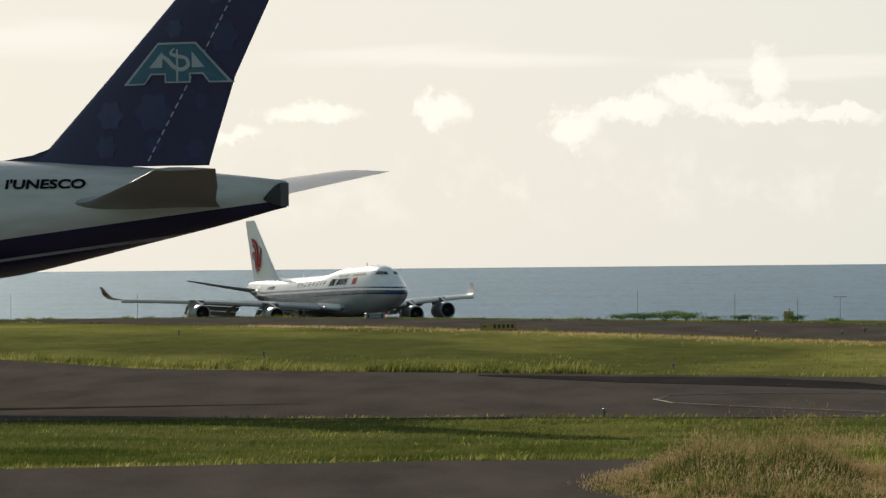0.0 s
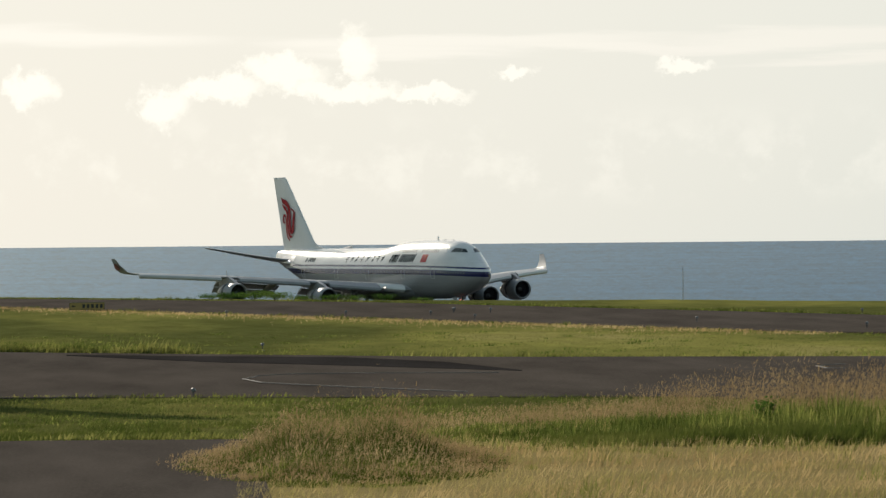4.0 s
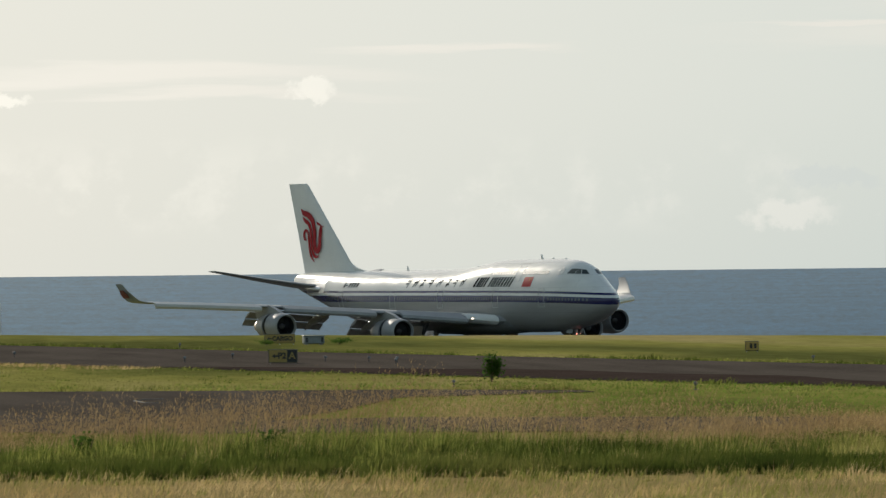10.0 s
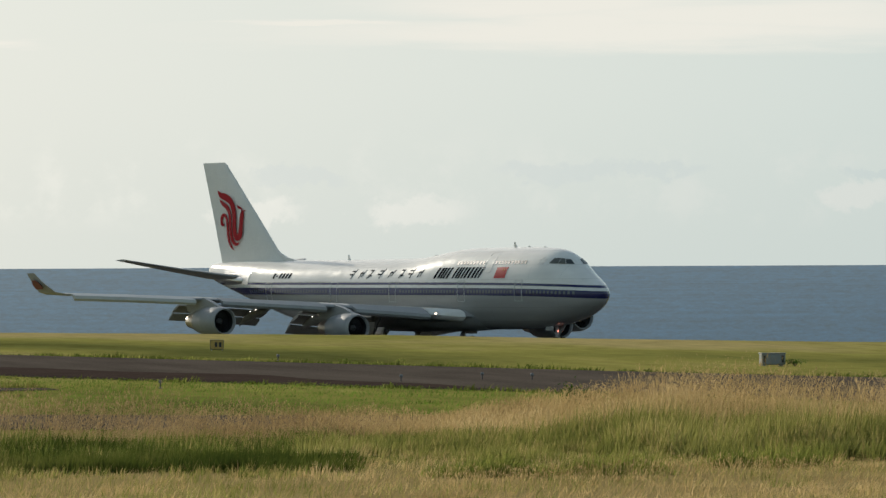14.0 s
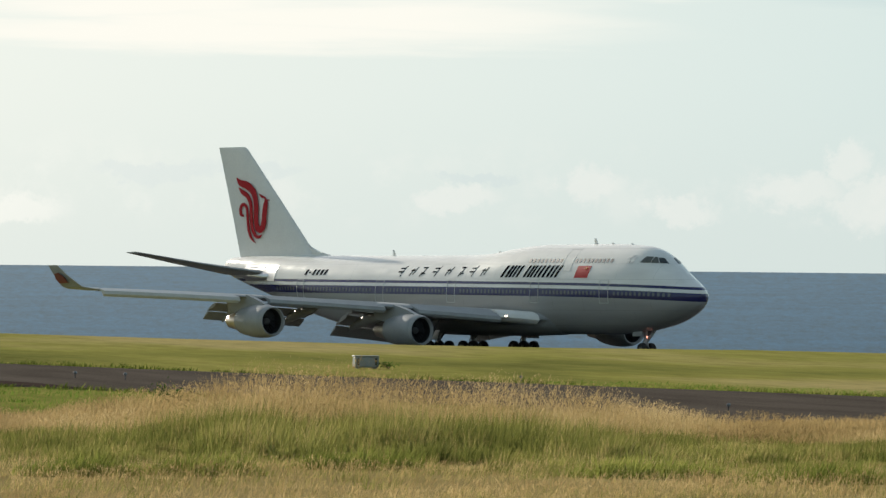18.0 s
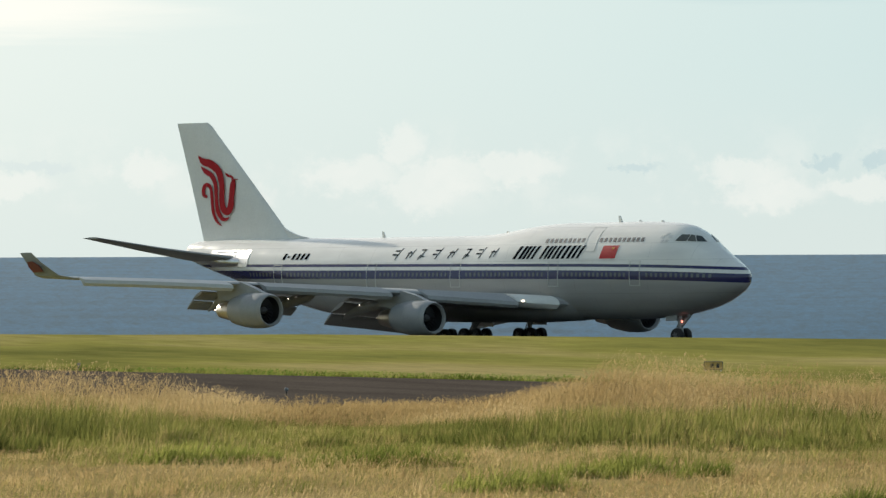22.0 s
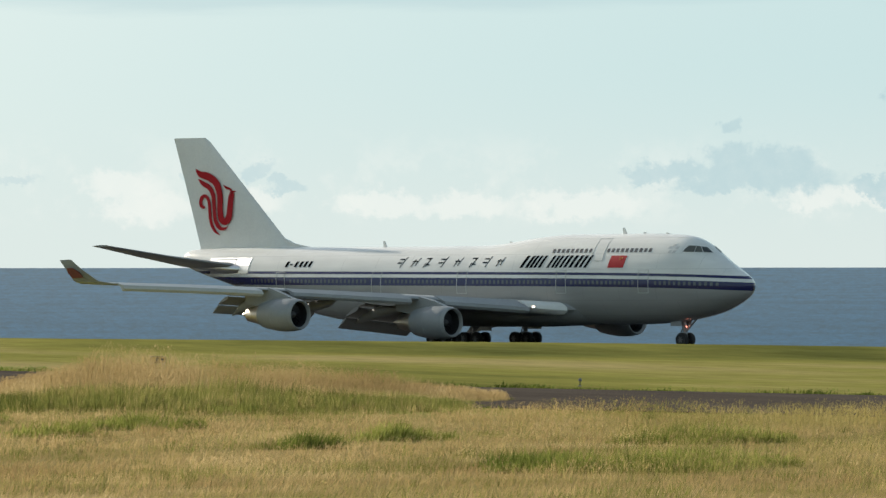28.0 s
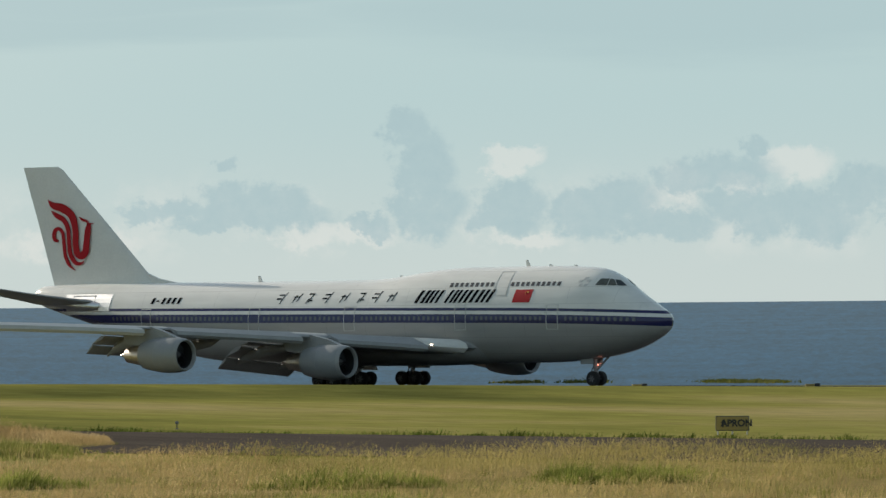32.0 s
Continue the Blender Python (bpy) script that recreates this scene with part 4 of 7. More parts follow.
def build_jet():
    jet = tagged(new("airliner"), "white four-engined jumbo airliner rolling along the runway with flaps down", "airplane")
    hull = part("fuselage", hull_mesh(), SKIN, jet, "white hull with dark blue lines and a grey belly", True)
    # belly fairing between the wings
    bm = bmesh.new()
    loops = []
    for a, w, zb in ((15.0, .3, 2.6), (16.5, 1.9, 2.15), (19, 3.0, 1.85), (23, 3.55, 1.72), (30, 3.6, 1.7), (35, 3.5, 1.75), (38.5, 2.8, 1.95), (41.5, 1.3, 2.3), (43, .3, 2.7)):
        loops.append(((-a, 0, zb + 1.5), w, 1.5, "x"))
    tube(bm, loops, 24)
    part("belly_fairing", bm, WING_GREY, jet, "", True)
    # windows, doors and marks on the hull
    for side in (1, -1):
        doors = (9.77, 19.3, 31.15, 41.6, 54.0)
        for a in [2.3 + 0.508 * i for i in range(116)]:
            if min(abs(a - d) for d in doors) < 0.95 or 58.5 < a:
                continue
            bm = bmesh.new()
            z = 5.62 - 0.35 * math.exp(-0.15 * a) * 0.5 + 0.006 * (a - 15)
            patch(bm, a - 0.12, a + 0.12, z - 0.16, z + 0.16, side, 0, 0.02, 1, 1)
            part("window", bm, GLASS, hull)
        for a in [9.62 + 0.53 * i for i in range(10)] + [16.5 + 0.535 * i for i in range(9)]:
            bm = bmesh.new()
            patch(bm, a - 0.15, a + 0.15, 8.22, 8.55, side, 0, 0.02, 1, 1)
            part("window", bm, UPPER_GLASS, hull)
        # door outlines
        for a, half, z0, z1 in [(d, 0.57, 4.68, 6.66) for d in doors] + [(15.45, 0.66, 7.5, 9.42)]:
            bm = bmesh.new()
            for e in (-half, half):
                patch(bm, a + e - 0.025, a + e + 0.025, z0, z1, side, 0, 0.025, 1, 6)
            for z in (z0, z1):
                patch(bm, a - half, a + half, z - 0.025, z + 0.025, side, 0, 0.025, 2, 1)
            part("door", bm, LINE_GREY, hull, "cabin door outline")
        # titles and registration as plain bars
        for a1, a0 in ((24.35, 23.35), (23.2, 22.9), (22.7, 21.9), (21.15, 20.35), (20.2, 19.4), (19.15, 18.85), (18.55, 17.6), (17.35, 16.5)):
            w = a1 - a0
            for b0, b1 in ((a0, a1),) if w < 0.5 else ((a0, a0 + 0.33 * w), (a1 - 0.33 * w, a1)):
                bm = bmesh.new()
                patch(bm, b0, b1, 6.92, 7.97, side, 0.62 * side, 0.025, 1, 4)
                part("title_bar", bm, BLACK_LETTER, hull)
        for i, a in enumerate((39.0, 37.4, 35.8, 34.0, 32.2, 30.2, 28.6, 27.0)):
            for da, z0, z1, wd in (((0, 7.0, 7.95, .09), (.22, 7.35, 7.47, .5), (.05, 7.68, 7.78, .56)), ((.26, 7.05, 7.7, .09), (-.2, 7.15, 7.85, .09), (0, 7.5, 7.6, .5)),
                                   ((.1, 7.1, 7.8, .1), (-.1, 7.2, 7.3, .4), (0, 7.74, 7.84, .62), (.34, 7.0, 7.4, .08)))[i % 3]:
                bm = bmesh.new()
                patch(bm, a + da - wd / 2, a + da + wd / 2, z0, z1, side, (z1 - z0) * 0.5 * side, 0.025, 1, 2)
                part("title_bar", bm, BLACK_LETTER, hull)
        for i in range(6):
            a = 50.5 + 0.6 * i
            bm = bmesh.new()
            z0, z1 = (7.3, 7.42) if i == 4 else (7.12, 7.62)
            patch(bm, a - 0.17, a + 0.13, z0, z1, side, (z1 - z0) * 0.35 * side, 0.025, 1, 2)
            part("registration_bar", bm, BLACK_LETTER, hull)
        bm = bmesh.new()
        patch(bm, 12.2, 14.0, 6.88, 7.93, side, 0.2 * side, 0.025, 3, 4)
        flag = part("flag_panel", bm, RED, hull, "small red flag painted on the hull")
        for a, z, r in ((12.5, 7.72, .055), (12.66, 7.8, .02), (12.72, 7.73, .02), (12.72, 7.65, .02), (12.66, 7.58, .02)):
            bm = bmesh.new()
            patch(bm, a - r, a + r, z - r * .9, z + r * .9, side, 0, 0.045, 1, 1)
            part("flag_star", bm, YELLOW, flag)
        for i in range(5):
            t = 2 * math.pi * i / 5 + math.pi / 2
            a, z = 7.27 - 0.4 * math.cos(t), 8.48 + 0.3 * math.sin(t)
            bm = bmesh.new()
            patch(bm, a - 0.15, a + 0.13, z - 0.1, z + 0.1, side, 0.1, 0.025, 1, 1)
            part("emblem", bm, LINE_GREY, hull)
        # windscreen: three panes a side
        for corners, mat in ((((6.15, 8.22), (5.2, 8.2), (5.33, 8.72), (5.92, 8.74)), SIDE_GLASS), (((5.14, 8.2), (4.55, 8.17), (5.02, 8.66), (5.27, 8.72)), SIDE_GLASS), (((4.5, 8.17), (4.08, 8.14), (4.7, 8.6), (4.97, 8.65)), WINDSHIELD)):
            bm = bmesh.new()
            pane(bm, corners, side)
            part("windscreen", bm, mat, hull, "dark cockpit glass" if mat is WINDSHIELD else "cockpit side glass with its reflection painted olive grey")
        # wear plate above the tailplane root
        bm = bmesh.new()
        patch(bm, 58.7, 64.6, 6.55, 8.0, side, 0.25, 0.03, 6, 4)
        plate_ob = part("tail_plate", bm, BARE_METAL, hull, "bare grey wear plate at the tailplane root")
        for z0, z1, a0, a1 in ((7.85, 7.93, 60.6, 63.4), (7.3, 7.38, 60.6, 63.4), (7.3, 7.93, 60.6, 60.68), (7.3, 7.93, 63.32, 63.4)):
            bm = bmesh.new()
            patch(bm, a0, a1, z0, z1, side, 0.0, 0.06, 3, 1)
            part("frame", bm, WHITE, plate_ob)
    # wings
    for side, word in ((1, "wing"), (-1, "wing")):
        bm = bmesh.new()
        lifting(bm, [(*[y], *wing_at(y)) for y in (1.5, 3.2, 5.2, 7.5, 9.8, 12.2, 14.6, 17, 19.2, 21.4, 24, 26.5, 29, 31.3)], side)
        wing = part(word, bm, WING_GREY, jet, "swept grey wing with bright leading edge", True)
        bm = bmesh.new()
        lifting(bm, [(31.3, 46.4, 50.4, 5.72, .3), (31.9, 47.6, 50.7, 5.95, .24), (32.5, 49.1, 51.1, 7.0, .16), (32.75, 50.1, 51.6, 7.8, .1)], side)
        tip = part("winglet", bm, NACELLE_GREY, wing, "grey upturned winglet with a red emblem", True)
        bm = bmesh.new()
        plate(bm, [(-49.0, -side * 32.36, 6.25), (-50.3, -side * 32.36, 6.2), (-50.7, -side * 32.5, 6.6), (-50.75, -side * 32.6, 7.05), (-50.1, -side * 32.6, 7.1), (-49.4, -side * 32.5, 6.75)], (0, -side, 0.3), 0.1)
        part("emblem", bm, DARK_RED, tip)
        # bright slat along the fore edge, landing lamp at the root
        for y0, y1 in ((5.9, 11.1), (13.2, 20.5), (22.4, 31.0)):
            bm = bmesh.new()
            ring = []
            for y in np.linspace(y0, y1, 5):
                le, te, z, t = wing_at(y)
                c = (te - le)
                row = [(-(le - .5), -side * y, z - .62), (-(le - .78), -side * y, z - .4), (-(le - .66), -side * y, z - .1), (-(le + .07 * c), -side * y, z + .4 * t), (-(le + .05 * c), -side * y, z + .26 * t), (-(le - .3), -side * y, z - .3)]
                ring.append([bm.verts.new(p) for p in row])
            for p, q in zip(ring, ring[1:]):
                for i in range(6):
                    bm.faces.new((p[i], p[(i + 1) % 6], q[(i + 1) % 6], q[i]))
            bm.faces.new(ring[0]), bm.faces.new(ring[-1])
            # inner slats get a darker grey, painting in the shade under them
            part("slat", bm, SLAT_GREY if y0 > 22 else WING_GREY, wing, "grey leading edge slat", True)
        # fore edge at the root, painted white for the highlight on polished metal
        bm = bmesh.new()
        ring = []
        for y in np.linspace(3.2, 5.75, 5):
            le, te, z, t = wing_at(y)
            ring.append([bm.verts.new((-(le + du), -side * y, z + dz * t)) for du, dz in ((1.1, -.3), (.35, -.26), (-.06, -.06), (0, .1), (.25, .24), (.9, .38), (1.0, .2))])
        for p, q in zip(ring, ring[1:]):
            for i in range(7):
                bm.faces.new((p[i], p[(i + 1) % 7], q[(i + 1) % 7], q[i]))
        bm.faces.new(ring[0]), bm.faces.new(ring[-1])
        part("root_edge", bm, WHITE, wing, "white fore edge at the wing root", True)
        bm = bmesh.new()
        box(bm, (0.16, 0.26, 0.16), (-(wing_at(5.3)[0] - 0.02), -side * 5.3, wing_at(5.3)[2] + 0.02), (0, 0, -side * 44), 0.05)
        part("landing_lamp", bm, LAMP_WARM, wing, "lit landing lamp in the wing root")
        # drooped triple flaps, in two spans
        for y0, y1 in ((3.7, 10.7), (13.4, 20.6)):
            for k, (da, dz, ch, tilt) in enumerate(((-0.5, -0.25, 1.0, 12), (0.35, -0.62, 1.9, 26), (2.0, -1.55, 1.3, 42))):
                bm = bmesh.new()
                ring = []
                for y in (y0 + 0.05 * k, (y0 + y1) / 2, y1 - 0.05 * k):
                    le, te, z, t = wing_at(y)
                    s = 1.0 if y0 < 5 else 0.8
                    row = []
                    for u, v in AIRFOIL:
                        p = Vector((u * ch * s, 0, v * 0.12 * ch * s))
                        c, q = math.cos(radians(tilt)), math.sin(radians(tilt))
                        row.append(bm.verts.new((-(te + da * s + p.x * c + p.z * q * 0), -side * y, z + dz * s - p.x * q + p.z)))
                    ring.append(row)
                m = len(AIRFOIL)
                for p, q in zip(ring, ring[1:]):
                    for i in range(m):
                        bm.faces.new((p[i], p[(i + 1) % m], q[(i + 1) % m], q[i]))
                bm.faces.new(ring[0]), bm.faces.new(ring[-1])
                part("flap", bm, WING_GREY, wing, "lowered trailing edge flap", False)
        for y in (5.2, 9.3, 14.9, 19.2):
            le, te, z, t = wing_at(y)
            bm = bmesh.new()
            s = 1.0 if y < 12 else 0.8
            tube(bm, [((-(te - 4.2 * s), -side * y, z - .35), .06, .06, "x"), ((-(te - 3.0 * s), -side * y, z - .62), .26, .34, "x"), ((-(te - .6 * s), -side * y, z - .85), .33, .5, "x"),
                      ((-(te + 1.2 * s), -side * y, z - 1.3), .28, .42, "x"), ((-(te + 2.7 * s), -side * y, z - 2.0), .05, .08, "x")], 12)
            part("flap_fairing", bm, WING_GREY, wing, "", True)
        add_engine(jet, 12.1, 23.9, 2.2, side)
        add_engine(jet, 21.4, 33.3, 2.95, side)
        # tailplane
        bm = bmesh.new()
        lifting(bm, [(.5, 58.6, 67.6, 7.1, .85), (1.4, 59.6, 67.9, 7.2, .78), (2.4, 61.4, 68.1, 7.4, .62), (6, 64.6, 69.0, 8.1, .42), (11.0, 68.0, 70.2, 9.15, .18)], side)
        part("tailplane", bm, WING_GREY, jet, "grey swept tailplane", True)
        bm = bmesh.new()
        tube(bm, [((-58.6, -side * 1.55, 7.15), .05, .05, "x"), ((-60.2, -side * 1.9, 6.95), .42, .42, "x"), ((-63, -side * 1.6, 7.1), .5, .55, "x"), ((-66.5, -side * 1.05, 7.4), .3, .35, "x"), ((-68, -side * .7, 7.6), .05, .05, "x")], 14)
        part("tail_fairing", bm, BARE_METAL, jet, "bare metal plate round the tailplane root", True)
    # fin and rudder
    bm = bmesh.new()
    lifting(bm, JET_FIN, 1, True)
    fin = part("fin", bm, WHITE, jet, "tall white tail fin with a red curling emblem", True)
    bm = bmesh.new()
    plate(bm, [(-52.0, -0.12, 8.8), (-56.5, -0.12, 8.8), (-57.6, -0.12, 10.7), (-56.2, -0.12, 9.75), (-55.0, -0.12, 9.3), (-53.4, -0.12, 9.02)], (0, 1, 0), 0.24)
    part("dorsal_fillet", bm, WHITE, fin)
    for side in (1, -1):
        def fin_map(u, v, e, side=side):
            """The emblem's own drawing, 8 units wide, laid on the fin."""
            z = 19.97 - 0.043 * u - 1.75 * v
            return (-(71.8 - 2.47 * u), -side * (fin_half(JET_FIN, 71.8 - 2.47 * u, z) + e), z)
        for strokes in (
                ((1.72, 2.08, .01), (2.0, 2.36, .16), (2.45, 2.5, .2), (2.87, 2.85, .17), (3.05, 3.5, .145), (3.06, 4.3, .14), (3.14, 4.72, .16), (3.35, 4.85, .17), (3.54, 4.6, .16), (3.61, 4.0, .14), (3.66, 3.5, .13), (3.7, 3.28, .07)),
                ((1.88, 2.62, .02), (2.15, 2.86, .12), (2.48, 3.07, .12), (2.69, 3.5, .1), (2.74, 4.3, .09), (2.8, 4.8, .1), (3.03, 5.18, .1), (3.3, 5.22, .07), (3.46, 5.1, .01)),
                ((2.2, 4.12, .06), (2.02, 4.05, .09), (1.98, 3.8, .09), (2.08, 3.56, .09), (2.27, 3.52, .085), (2.43, 3.75, .08), (2.48, 4.3, .08), (2.53, 4.85, .08), (2.72, 5.3, .07), (3.02, 5.56, .01)),
                ((3.62, 3.34, .08), (3.75, 3.26, .04), (3.92, 3.24, .01)),
                ((3.24, 2.92, .01), (3.4, 3.06, .06), (3.6, 3.14, .05), (3.66, 3.28, .04))):
            bm = bmesh.new()
            ribbon(bm, strokes, fin_map)
            part("emblem", bm, RED, fin, "red curling emblem")
    # undercarriage
    gear_leg(jet, "nose_gear", 7.7, 0.0, 1, ((0, 0.46), (0, -0.46)), 2.6, 0.25)
    for s in (-1, 1):
        bm = bmesh.new()
        box(bm, (1.3, 0.05, 0.5), (-8.2, s * 0.62, 2.05), (s * 8, 0, 0), 0.02)
        part("gear_door", bm, NACELLE_GREY, jet)
    bm = bmesh.new()
    for s in (-1, 1):
        tube(bm, [((-7.45, s * 0.22, 1.75), .03, .03, "x"), ((-7.40, s * 0.22, 1.75), .09, .09, "x"), ((-7.34, s * 0.22, 1.75), .07, .07, "x")], 10)
    part("taxi_lamp", bm, LAMP_ORANGE, jet, "lit orange taxi lamp on the nose leg")
    quad = ((.75, .55), (.75, -.55), (-.75, .55), (-.75, -.55))
    for side in (1, -1):
        gear_leg(jet, "main_gear", 31.4, 5.4, side, quad, 3.4)
        gear_leg(jet, "main_gear", 34.4, 1.95, side, quad, 2.6)
        bm = bmesh.new()
        box(bm, (2.4, 0.06, 1.3), (-31.4, -side * 6.1, 2.1), (-side * 12, 0, 0), 0.02)
        part("gear_door", bm, WHITE, jet)
        bm = bmesh.new()
        box(bm, (2.2, 0.06, 0.9), (-34.4, -side * 2.9, 1.75), (-side * 20, 0, 0), 0.02)
        part("gear_door", bm, WHITE, jet)
    # aerials on the crown
    for a, h in ((14.6, .5), (12.2, .12), (9.6, .1), (28.0, .12), (43.5, .5)):
        zt = spline(HULL, a)[1]
        bm = bmesh.new()
        plate(bm, [(-a - .2, -.03, zt - .05), (-a + .25, -.03, zt - .05), (-a - .05, -.03, zt + h), (-a - .25, -.03, zt + h)], (0, 1, 0), .06)
        part("aerial", bm, WHITE, jet)
    return jet


JET = build_jet()


# ---- the parked twin jet: built with its tail end at the origin, nose to +x, wheels at z = 0 ----
NAVY = plain("navy_tail_paint", (0.014, 0.01, 0.055), 0.48, scale=0.8, vary=0.12)
PETAL = plain("blue_petal_paint", (0.015, 0.019, 0.08), 0.35, scale=2, vary=0.2)
TEAL = plain("teal_emblem_paint", (0.028, 0.105, 0.155), 0.45, scale=2, vary=0.1)
PALE = plain("pale_emblem_paint", (0.34, 0.37, 0.38), 0.4, scale=2, vary=0.06)


def tail_paint():
    """White hull over a navy belly, parted by a line that climbs to the tail."""
    m, tree, b = mat_base("parked_jet_paint", (0.75, 0.74, 0.72), 0.25)
    ln = tree.links.new
    co = tree.nodes.new("ShaderNodeTexCoord")
    sep = tree.nodes.new("ShaderNodeSeparateXYZ")
    ln(co.outputs["Object"], sep.inputs[0])
    h = tree.nodes.new("ShaderNodeMath")
    h.operation = "MULTIPLY_ADD"
    h.inputs[1].default_value = 0.128
    ln(sep.outputs["X"], h.inputs[0]), ln(sep.outputs["Z"], h.inputs[2])
    mr = node(tree, "ShaderNodeMapRange")
    mr.inputs["From Min"].default_value, mr.inputs["From Max"].default_value = 3.0, 8.0
    ln(h.outputs[0], mr.inputs["Value"])
    ramp = tree.nodes.new("ShaderNodeValToRGB")
    ramp.color_ramp.interpolation = "CONSTANT"
    e = ramp.color_ramp.elements
    e[0].position, e[0].color = 0.0, (0.02, 0.017, 0.05, 1)
    e[1].position, e[1].color = (6.5 - 3) / 5, (0.49, 0.47, 0.43, 1)
    for z, c in ((5.45, (0.32, 0.33, 0.36, 1)), (5.58, (0.02, 0.017, 0.05, 1))):
        q = e.new((z - 3) / 5)
        q.color = c
    ln(mr.outputs[0], ramp.inputs["Fac"])
    n = node(tree, "ShaderNodeTexNoise", Scale=1.2, Detail=4.0)
    mp = node(tree, "ShaderNodeMapping")
    mp.inputs["Scale"].default_value = (0.3, 1, 2)
    ln(co.outputs["Object"], mp.inputs["Vector"]), ln(mp.outputs[0], n.inputs["Vector"])
    mr2 = node(tree, "ShaderNodeMapRange")
    for q, v in (("From Min", 0.3), ("From Max", 0.7), ("To Min", 0.86), ("To Max", 1.06)):
        mr2.inputs[q].default_value = v
    ln(n.outputs["Fac"], mr2.inputs["Value"])
    mul = tree.nodes.new("ShaderNodeVectorMath")
    mul.operation = "SCALE"
    ln(ramp.outputs[0], mul.inputs[0]), ln(mr2.outputs[0], mul.inputs["Scale"]), ln(mul.outputs[0], b.inputs["Base Color"])
    return m


TWIN_SKIN = tail_paint()
TWIN = (  # forward of the tail end: bottom, top, half width, height of the widest point
    (0, 6.15, 7.45, 0.12, 6.8), (0.5, 6.05, 7.52, 0.30, 6.8), (3.5, 5.3, 7.85, 1.05, 6.6), (7.6, 4.4, 8.2, 1.85, 6.2), (12.1, 3.4, 8.5, 2.55, 5.9), (15, 2.85, 8.62, 2.88, 5.75),
    (19, 2.5, 8.72, 3.08, 5.65), (24, 2.45, 8.75, 3.1, 5.65), (50, 2.45, 8.75, 3.1, 5.65), (55, 2.5, 8.7, 3.02, 5.6), (59, 2.75, 8.2, 2.6, 5.4), (62, 3.3, 7.1, 1.8, 5.1), (63.3, 3.9, 6.1, 1.0, 4.95), (63.7, 4.7, 5.2, 0.2, 4.95))


def twin_y(d, z):
    zb, zt, w, zc = spline(TWIN, d)
    q = (z - zc) / (zt - zc) if z > zc else (zc - z) / (zc - zb)
    return w * math.sqrt(max(1 - q * q, 0.001))


def lettering(body, size, material, parent, m, label="", bold=0.012):
    """Raised letters in the built-in font, as one mesh."""
    cu = bpy.data.curves.new("letters", "FONT")
    cu.body, cu.size, cu.extrude, cu.offset, cu.shear = body, size, 0.012, bold, 0.0
    cu.align_x, cu.align_y = "CENTER", "CENTER"
    ob = bpy.data.objects.new("letters", cu)
    scene.collection.objects.link(ob)
    me = bpy.data.meshes.new_from_object(ob.evaluated_get(bpy.context.evaluated_depsgraph_get()))
    bpy.data.objects.remove(ob)
    me.materials.clear()
    me.materials.append(material)
    me.transform(m)
    txt = new("lettering", me)
    txt.parent = parent
    if label:
        txt["label"] = label
    return txt


TWIN_FIN = ((0, -13.9, -4.1, 8.25, .95), (0, -12.7, -3.8, 9.2, .9), (0, -9.4, -2.65, 12.6, .66), (0, -6.0, -.85, 16.2, .48), (0, -4.3, -.2, 18.0, .34), (0, -3.8, -.25, 18.3, .2))


